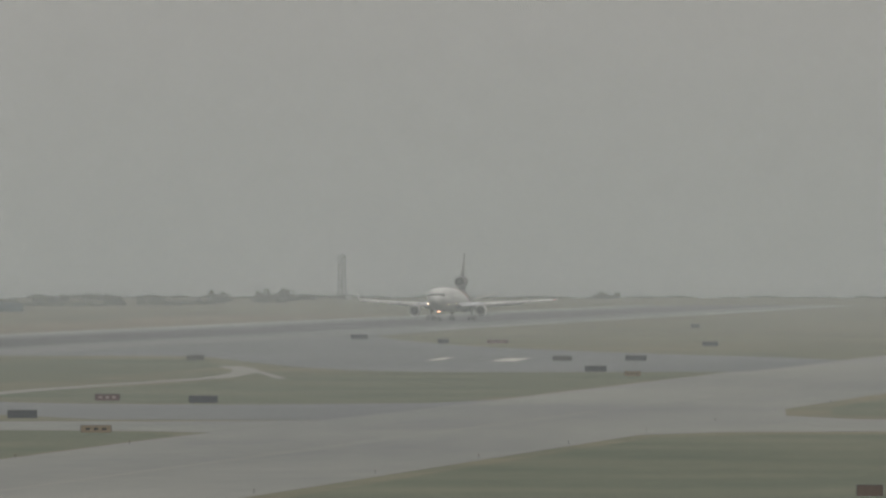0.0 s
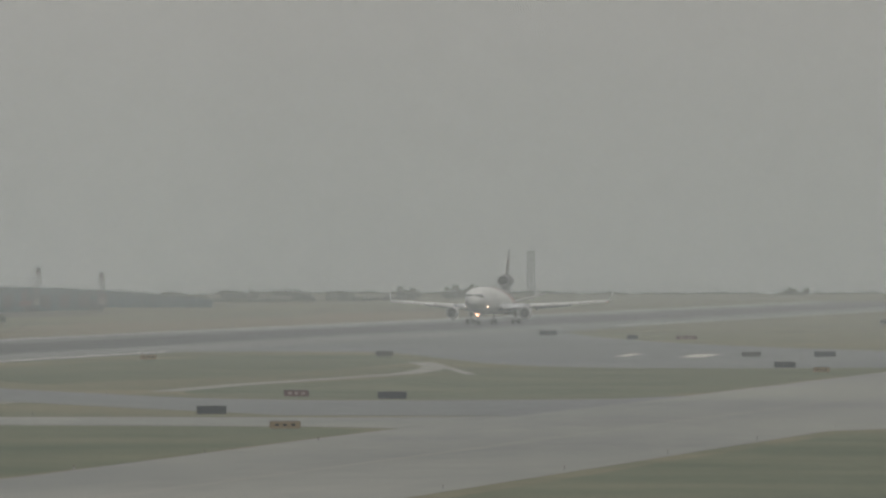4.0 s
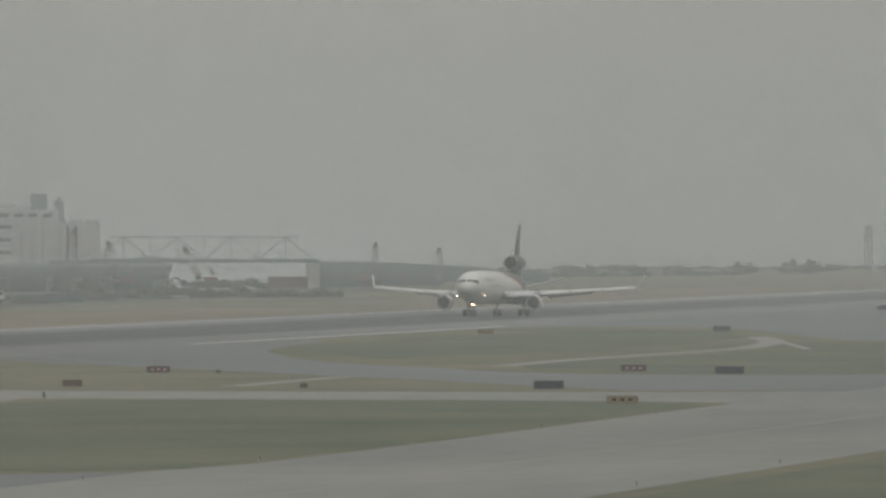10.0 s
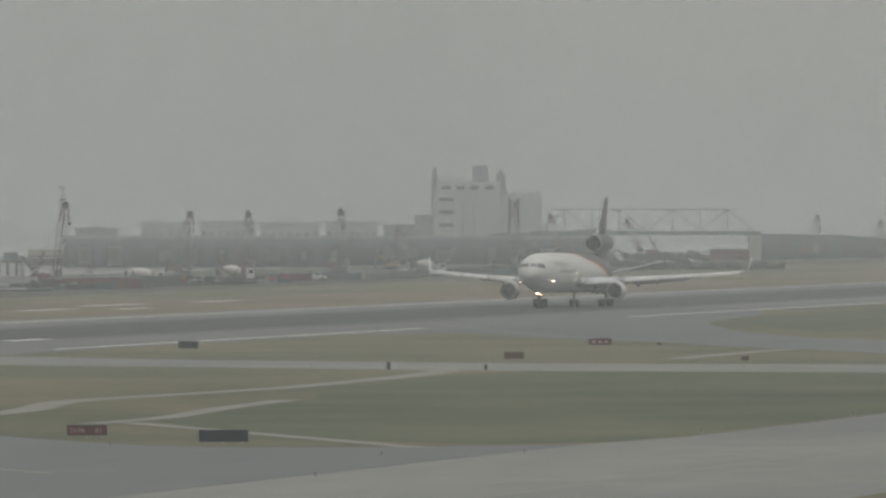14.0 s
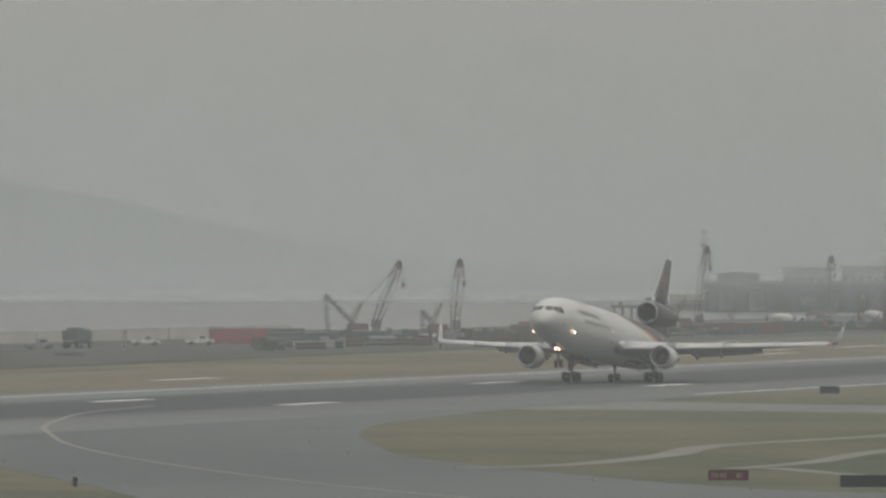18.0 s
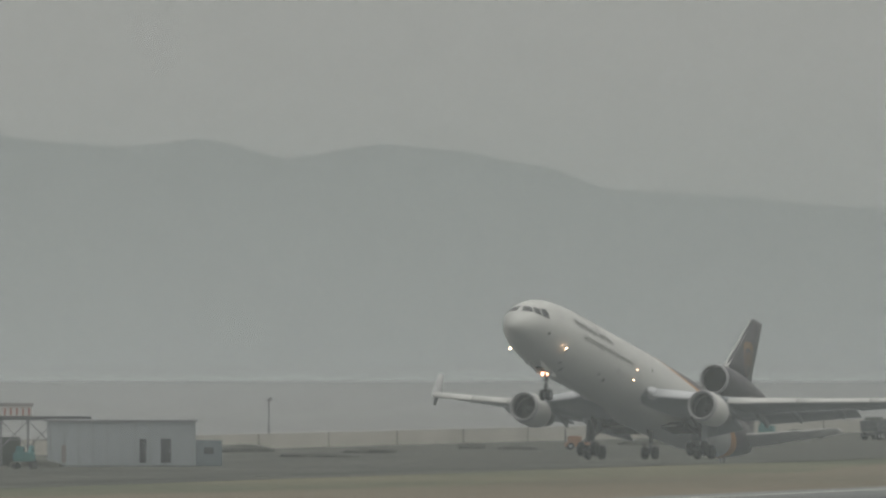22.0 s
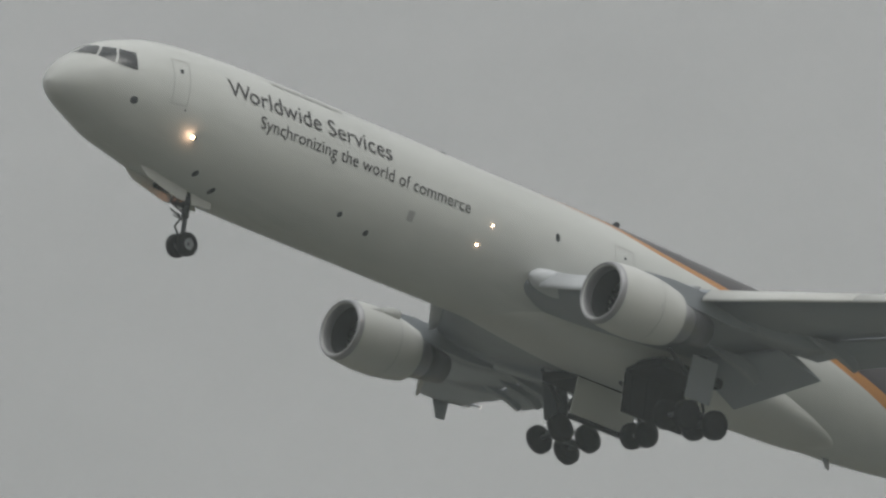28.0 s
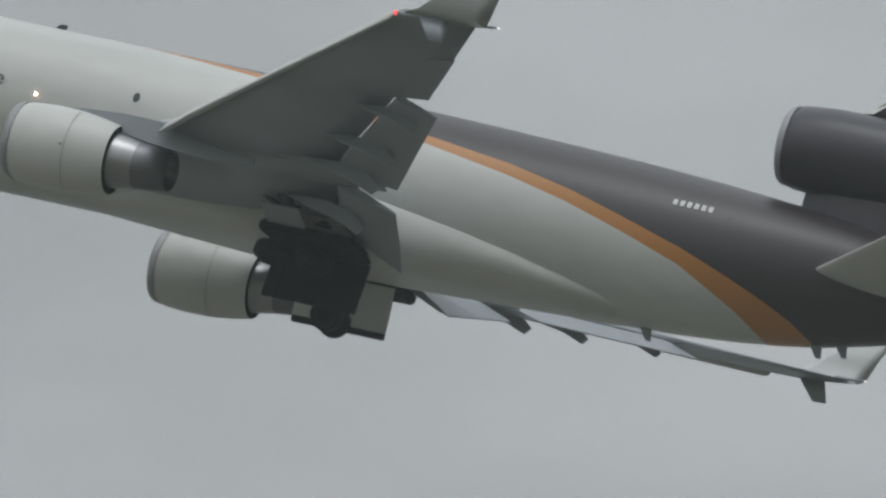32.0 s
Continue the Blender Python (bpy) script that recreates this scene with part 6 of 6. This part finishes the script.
        for x, z in ((27.25, 4.33), (10.88, 5.53), (11.43, 4.50)):
            bm, out = bmesh.new(), 0.22 if x > 20 else 0.03
            bmesh.ops.create_uvsphere(bm, u_segments=12, v_segments=8, radius=0.075 if x > 20 else 0.035, matrix=Matrix.Translation(on_hull(x, z, side, out)))
            if x > 20:
                part("lamp_arm", tube(bmesh.new(), tuple(on_hull(x - 0.12, z, side, -0.05)), tuple(on_hull(x - 0.10, z, side, 0.25)), 0.07, 0.085, 8), STRUT, fuselage)
            part("hull_lamp", bm, LAMP, fuselage, "lit lamp in the hull's flank", True)
    part("door_hinge_strip", hull_patch(((23.0, 8.16), (19.0, 8.16), (19.0, 8.06), (23.0, 8.06)), 1, 0.05, 4), WHITE, fuselage)
    for body, height, x0, x1, base in (("Worldwide Services", 0.76, 25.84, 16.74, 6.56), ("Synchronizing the world of commerce", 0.56, 24.12, 12.22, 5.62)):
        me = letters(body, height)
        bm = bmesh.new()
        bm.from_mesh(me)
        bmesh.ops.triangulate(bm, faces=bm.faces)
        for k in range(3):
            bmesh.ops.subdivide_edges(bm, edges=[e for e in bm.edges if e.calc_length() > 0.16], cuts=1)
            bmesh.ops.triangulate(bm, faces=bm.faces)
        if body[0] == "W":
            edge = 0.0
            for a, b in sorted((min(v.co.x for v in f.verts), max(v.co.x for v in f.verts)) for f in bm.faces):
                if a > edge + 0.02:
                    break
                edge = max(edge, b)
            for v in bm.verts:
                v.co.x -= height * 0.15 if v.co.x > edge + 0.005 else 0.0
        wide = max(v.co.x for v in bm.verts)
        spans = sorted((min(v.co.x for v in f.verts), max(v.co.x for v in f.verts)) for f in bm.faces)
        words, reach = [[spans[0][0], spans[0][1]]], spans[0][1]
        for a, b in spans:
            if a > words[-1][1] + height * 0.17:
                words.append([a, b])
            words[-1][1] = max(words[-1][1], b)
        for a, b in words:
            piece = bm.copy()
            bmesh.ops.delete(piece, geom=[v for v in piece.verts if not a - 0.01 <= v.co.x <= b + 0.01], context="VERTS")
            for v in piece.verts:
                v.co = on_hull(x0 - v.co.x * (x0 - x1) / wide, base + v.co.y, 1, 0.03)
            part("lettering", piece, LETTERS, fuselage, "dark grey word on the white flank")
        bm.free()
        bpy.data.meshes.remove(me)
    for k in range(6):
        x = -13.15 - k * 0.262
        part("registration_bar", hull_patch(((x, 6.66), (x - 0.17, 6.66), (x - 0.17, 6.44), (x, 6.44)), 1, 0.016, 2), PALE, fuselage)
    for x, z, h in ((1.75, 8.55, 0.42), (12.0, 8.55, 0.32), (20.5, 8.55, 0.30)):
        bm = bmesh.new()
        loft(bm, [[(x + 0.3, y, z - 0.03), (x - 0.3, y, z - 0.03), (x - 0.35, y, z + h), (x - 0.10, y, z + h)] for y in (-0.025, 0.025)])
        part("blade_antenna", bm, STEEL_DARK, fuselage)
    for x, z in ((-12.5, 2.45), (-18.7, 3.1), (-19.6, 3.3)):
        bm = bmesh.new()
        loft(bm, [[(x + 0.25, y, z + 0.1), (x - 0.25, y, z + 0.1), (x - 0.35, y, z - 0.42), (x - 0.15, y, z - 0.42)] for y in (-0.025, 0.025)])
        part("blade_antenna", bm, STEEL, fuselage)
    # tail
    rings = [section(0, x, z, c, t, 0, "z") for z, x, c, t in ((11.2, -17.9, 7.6, 0.80), (12.4, -19.1, 6.55, 0.70), (14.5, -21.45, 5.0, 0.50), (17.15, -24.35, 2.95, 0.28), (17.4, -24.7, 2.66, 0.12))]
    fin = part("fin", loft(bmesh.new(), rings), BROWN, plane, "dark brown tail fin", True)
    shield = tuple((x + 0.5, z) for x, z in ((-22.35, 15.05), (-23.1, 15.35), (-24.1, 15.5), (-25.0, 15.45), (-25.75, 15.2), (-25.9, 13.6), (-25.6, 12.6), (-24.9, 11.95), (-24.3, 11.7), (-23.6, 12.0), (-22.9, 12.7), (-22.45, 13.7)))
    def fin_half(x, z):
        """Half thickness of the fin at a point of its side."""
        rows = ((11.2, -17.9, 7.6, 0.80), (12.4, -19.1, 6.55, 0.70), (14.5, -21.45, 5.0, 0.50), (17.15, -24.35, 2.95, 0.28))
        le, chord, thick = [float(np.interp(z, [r[0] for r in rows], [r[k] for r in rows])) for k in (1, 2, 3)]
        return 0.55 * thick * float(np.interp((le - x) / chord, [q[0] for q in FOIL], [q[1] for q in FOIL]))

    def on_fin(outline, side, off):
        bm = bmesh.new()
        f = bm.faces.new([bm.verts.new((x, 0, z)) for x, z in outline])
        f.normal_update()
        bmesh.ops.triangulate(bm, faces=[f])
        for k in range(3):
            bmesh.ops.subdivide_edges(bm, edges=[e for e in bm.edges if e.calc_length() > 0.45], cuts=1)
            bmesh.ops.triangulate(bm, faces=bm.faces)
        for v in bm.verts:
            v.co.x, v.co.z = -23.68 + (v.co.x + 23.63) * 0.77, 13.30 + (v.co.z - 13.6) * 0.88
            v.co.y = side * (fin_half(v.co.x, v.co.z) + off)
        return bm

    for side in (1, -1):
        part("tail_emblem", on_fin(shield, side, 0.02), EMBLEM, fin, "golden shield emblem")
        part("emblem_field", on_fin([(-23.65 + (x + 23.65) * 0.80, 13.5 + (z - 13.5) * 0.80 - 0.30) for x, z in shield], side, 0.035), BROWN, fin)
        for x, w, z, h in ((-23.6, 0.45, 13.6, 1.6), (-22.8, 0.32, 13.5, 1.3), (-24.4, 0.32, 13.7, 1.3)):
            part("emblem_mark", on_fin([(x + w / 2, z + h / 2), (x - w / 2, z + h / 2), (x - w / 2, z - h / 2), (x + w / 2, z - h / 2)], side, 0.05), EMBLEM, fin)
    part("fin_leading_edge", loft(bmesh.new(), [[(x + 0.06, 0.0, z), (x - 0.42, 0.115 * k, z), (x - 0.42, -0.115 * k, z)] for z, x, k in ((11.6, -18.2, 2.2), (14.5, -21.4, 1.6), (17.15, -24.3, 1.0))]), WHITE, fin, "pale painted leading edge")
    for side in (1, -1):
        rings = [section(side * y, x, z, c, t, 0.1) for y, x, z, c, t in ((0.8, -17.3, 4.95, 5.7, 0.55), (2.0, -18.35, 5.2, 5.2, 0.48), (5.5, -21.6, 6.1, 3.6, 0.32), (9.0, -24.75, 7.02, 1.95, 0.16))]
        part("stabilizer", loft(bmesh.new(), rings), WHITE, plane, "pale swept tailplane", True)
    c2 = (-15.85, 0, 9.95)
    nac = [(0.0, 1.22), (0.06, 1.30), (-0.05, 1.38), (-0.5, 1.50), (-1.6, 1.60), (-4.0, 1.60), (-7.0, 1.48), (-9.4, 1.25), (-11.4, 1.02)]
    tail_engine = part("tail_engine", spun(nac, 40, "x", c2), BROWN, plane, "dark brown tail engine nacelle", True)
    part("inlet_lip", spun([(-0.5, 1.18), (-0.12, 1.19), (0.05, 1.26), (0.09, 1.32), (0.0, 1.40), (-0.18, 1.445)], 40, "x", c2), LIP, tail_engine, "bare metal inlet lip", True)
    # tail duct in near black: its inner shade comes from the colour
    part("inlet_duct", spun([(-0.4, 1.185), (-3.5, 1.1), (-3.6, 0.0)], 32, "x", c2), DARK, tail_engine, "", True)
    part("tail_exhaust", spun([(-11.38, 1.0), (-12.0, 0.80), (-12.0, 0.5), (-11.0, 0.0)], 28, "x", c2), HOT_METAL, tail_engine, "", True)
    rings = []
    for x, w, lo, hi in ((-16.9, 0.05, 7.5, 8.6), (-17.9, 0.45, 7.3, 9.1), (-20.0, 0.62, 7.0, 9.4), (-24.0, 0.55, 6.4, 9.4), (-26.6, 0.15, 6.2, 9.2)):
        rings.append([(x, w, lo), (x, w, hi), (x, -w, hi), (x, -w, lo)])
    part("engine_pylon", loft(bmesh.new(), rings), BROWN, tail_engine)
    # wheel bays: solid near-black blocks, the shade of the open bays painted in
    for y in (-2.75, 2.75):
        part("gear_bay_shade", bevelled((-0.8, y, 2.46), (3.6, 2.5, 0.42), 0.08), DARK, plane)
    part("nose_bay_shade", boxes(((25.2, 0, 2.85), (2.6, 0.9, 0.5))), DARK, plane)
    for y in (-0.50, 0.50):
        for outline in (((28.1, 3.0), (25.36, 2.95), (25.44, 2.24), (25.8, 2.22), (27.6, 2.62)), ((25.26, 2.95), (24.05, 2.85), (24.05, 2.30), (25.05, 2.18))):
            part("nose_bay_door", loft(bmesh.new(), [[(x, y + d, z) for x, z in outline] for d in (-0.025, 0.025)]), WHITE, plane)
    wings = [build_wing(plane, side) for side in (1, -1)]
    legs = [build_gear(plane, "main", side) for side in (1, -1)]
    centre = build_gear(plane, "centre")
    build_gear(plane, "nose")
    doors = []
    for side in (1, -1):
        pivot = Vector((-0.8, side * 1.5, 2.30))
        d = part("bay_door", bevelled((0, side * 0.88, 0.0), (3.6, 1.66, 0.07), 0.02), WHITE, plane, "white main gear bay door, its inside shade painted black")
        # lining and ribs near black: shade on the door's inner face painted in
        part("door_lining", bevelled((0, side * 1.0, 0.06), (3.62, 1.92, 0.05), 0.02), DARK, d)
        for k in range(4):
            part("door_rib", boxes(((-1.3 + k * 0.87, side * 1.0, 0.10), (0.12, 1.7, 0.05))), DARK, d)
        d.location = pivot
        doors.append((d, pivot, side))
    return plane, wings, legs, centre, doors


AIRLINER, WINGS, LEGS, CENTRE_LEG, BAY_DOORS = build_airliner()


# ---- what moves ----
def motions():
    walk(AIRLINER, [(t, pose(x, LANE, z, roll, -pitch, 180 + yaw)) for t, x, z, pitch, roll, yaw in (
        (0.0, 2658.9, 0.00, 0.00, 0.00, 0.00), (0.5, 2625.7, 0.00, 0.00, 0.00, 0.00), (1.0, 2592.6, 0.00, 0.00, 0.00, 0.00), (1.5, 2559.4, 0.00, 0.00, 0.00, 0.00),
        (2.0, 2526.1, 0.00, 0.00, 0.00, 0.00), (2.5, 2492.8, 0.00, 0.00, 0.00, 0.00), (3.0, 2459.3, 0.00, 0.00, 0.00, 0.00), (3.5, 2425.7, 0.00, 0.00, 0.00, 0.00),
        (4.0, 2391.9, 0.00, 0.00, 0.00, 0.00), (4.5, 2357.7, 0.00, 0.00, 0.00, 0.00), (5.0, 2322.9, 0.00, 0.00, 0.00, 0.00), (5.5, 2287.3, 0.00, 0.00, 0.00, 0.00),
        (6.0, 2250.8, 0.00, 0.00, 0.00, 0.00), (6.5, 2214.0, 0.00, 0.00, 0.00, 0.00), (7.0, 2176.9, 0.00, 0.00, 0.00, 0.00), (7.5, 2139.3, 0.00, 0.00, 0.00, 0.00),
        (8.0, 2101.4, 0.00, 0.00, 0.00, 0.00), (8.5, 2063.1, 0.00, 0.00, 0.00, 0.00), (9.0, 2024.3, 0.00, 0.00, 0.00, 0.00), (9.5, 1985.1, 0.00, 0.00, 0.00, 0.00),
        (10.0, 1945.4, 0.00, 0.00, 0.00, 0.00), (10.5, 1905.4, 0.00, 0.00, 0.00, 0.00), (11.0, 1864.9, 0.00, 0.00, 0.00, 0.00), (11.5, 1823.9, 0.00, 0.00, 0.00, 0.00),
        (12.0, 1782.5, 0.00, 0.00, 0.00, 0.00), (12.5, 1740.6, 0.00, 0.00, 0.00, 0.00), (13.0, 1698.3, 0.00, 0.00, 0.00, 0.00), (13.5, 1655.6, 0.00, 0.00, 0.00, 0.00),
        (14.0, 1612.6, 0.00, 0.00, 0.00, 0.00), (14.5, 1569.3, 0.00, 0.00, 0.00, 0.00), (15.0, 1525.2, 0.00, 0.00, 0.00, 0.00), (15.5, 1480.5, 0.00, 0.00, 0.00, 0.00),
        (16.0, 1435.3, 0.00, 0.96, 0.00, 0.00), (16.5, 1389.7, 0.00, 1.67, 0.00, 0.00), (17.0, 1344.0, 0.00, 2.61, 0.00, 0.00), (17.5, 1298.2, 0.00, 3.71, 0.00, 0.00),
        (18.0, 1252.1, 0.00, 4.76, 0.00, 0.00), (18.5, 1206.0, 0.00, 5.84, 0.00, 0.00), (19.0, 1159.6, 0.00, 6.90, 0.00, 0.00), (19.5, 1112.8, 0.05, 7.95, 0.00, 0.00),
        (20.0, 1065.8, 0.58, 9.15, 0.05, -0.05), (20.5, 1018.5, 1.66, 9.68, 0.12, -0.12), (21.0, 971.0, 2.71, 10.29, 0.26, -0.11), (21.5, 923.3, 4.03, 10.87, 0.39, -0.02),
        (22.0, 875.4, 5.75, 11.41, 0.54, 0.14), (22.5, 827.2, 8.01, 12.01, 0.73, 0.28), (23.0, 778.9, 10.67, 12.77, 0.95, 0.29), (23.5, 730.4, 13.91, 13.45, 1.13, 0.21),
        (24.0, 681.8, 17.65, 13.84, 1.32, 0.05), (24.5, 633.3, 21.61, 14.16, 1.43, -0.01), (25.0, 584.8, 25.76, 14.40, 1.50, -0.03), (25.5, 536.3, 30.11, 14.64, 1.73, 0.00),
        (26.0, 487.7, 34.94, 14.50, 1.69, 0.19), (26.5, 439.0, 40.26, 14.07, 1.40, 0.49), (27.0, 390.1, 45.97, 13.61, 1.08, 0.80), (27.5, 341.0, 51.99, 13.40, 0.92, 1.03),
        (28.0, 291.7, 58.20, 13.61, 0.96, 1.17), (28.5, 242.4, 64.50, 14.01, 0.80, 1.34), (29.0, 193.1, 70.85, 14.38, 0.63, 1.38), (29.5, 143.7, 77.25, 14.71, 0.46, 1.20),
        (30.0, 94.3, 83.69, 14.85, 0.38, 1.06), (30.5, 44.9, 90.17, 15.16, 0.41, 0.78), (31.0, -4.5, 96.68, 15.28, 0.44, 0.40), (31.5, -53.9, 103.21, 15.60, 0.62, -0.03),
        (32.0, -103.4, 109.74, 15.94, 0.89, -0.25))])
    lift = ((0, 0), (10, 0.05), (16, 0.14), (19, 0.36), (20.5, 0.70), (22, 1.0), (24, 1.06), (26, 0.98), (28, 0.78), (30, 0.64), (32, 0.60))
    far_lift = lift[:-2] + ((30, 0.68), (31, 0.71), (32, 0.74))
    sweep = radians(35)
    for (wing, outer), side, a, b, flex in zip(WINGS, (1, -1), (0.2, 0.1), (4.1, 6.8), (lift, far_lift)):
        root, hinge = wing.location.copy(), outer.location.copy()
        axis = Vector((math.cos(sweep), side * math.sin(sweep), 0))
        walk(wing, [(t, pose(*root, side * a * k)) for t, k in flex])
        walk(outer, [(t, pose(*root, side * a * k) @ Matrix.Translation(hinge - root) @ Matrix.Rotation(side * radians(b * k), 4, axis)) for t, k in flex])
    # time, inward swing, drop on the oleo, and shift aft, for the near and the far leg
    swings = (((0, 0, 0, 0), (19.5, 0, 0, 0), (21.5, 0, 0.34, 0), (27.0, 0, 0.45, 0), (28.0, 4, 0.65, 0), (29.0, 8, 0.45, 0), (30.0, 48, 0.18, 0), (31.0, 65, 0.1, 0), (32, 72, 0.1, 0)),
              ((0, 0, 0, 0), (19.5, 0, 0, 0), (21.5, 0, 0.34, 0), (26.5, 0, 0.40, 0.1), (28.0, 18, 0.45, 1.1), (29.0, 34, -0.22, 1.35), (30.0, 50, -0.05, 1.0), (31.0, 72, 0.2, 0.4), (32, 82, 0.1, 0.2)))
    for leg, side, rows in zip(LEGS, (1, -1), swings):
        x, y, z = leg.location
        walk(leg, [(t, pose(x - back, y, z - drop, -side * turn)) for t, turn, drop, back in rows])
    x, y, z = CENTRE_LEG.location
    walk(CENTRE_LEG, [(t, pose(x - back, y, z - drop, 0, turn, 0)) for t, turn, drop, back in ((0, 0, 0, 0), (19.5, 0, 0, 0), (21.5, 0, 0.34, 0), (26.5, 0, 0.36, 0.1), (28.0, 8, 0.38, 0.3), (29.0, 10, 0.36, 0.35), (30.0, 5, 0.02, 0.2), (31.0, 0, 0.16, 0), (32, 0, 0.18, 0))])
    for door, pivot, side in BAY_DOORS:
        walk(door, [(t, pose(*pivot, -side * turn)) for t, turn in ((0, 0), (25.7, 0), (26.4, 40), (27.2, 85), (31, 85), (32, 82))])


motions()
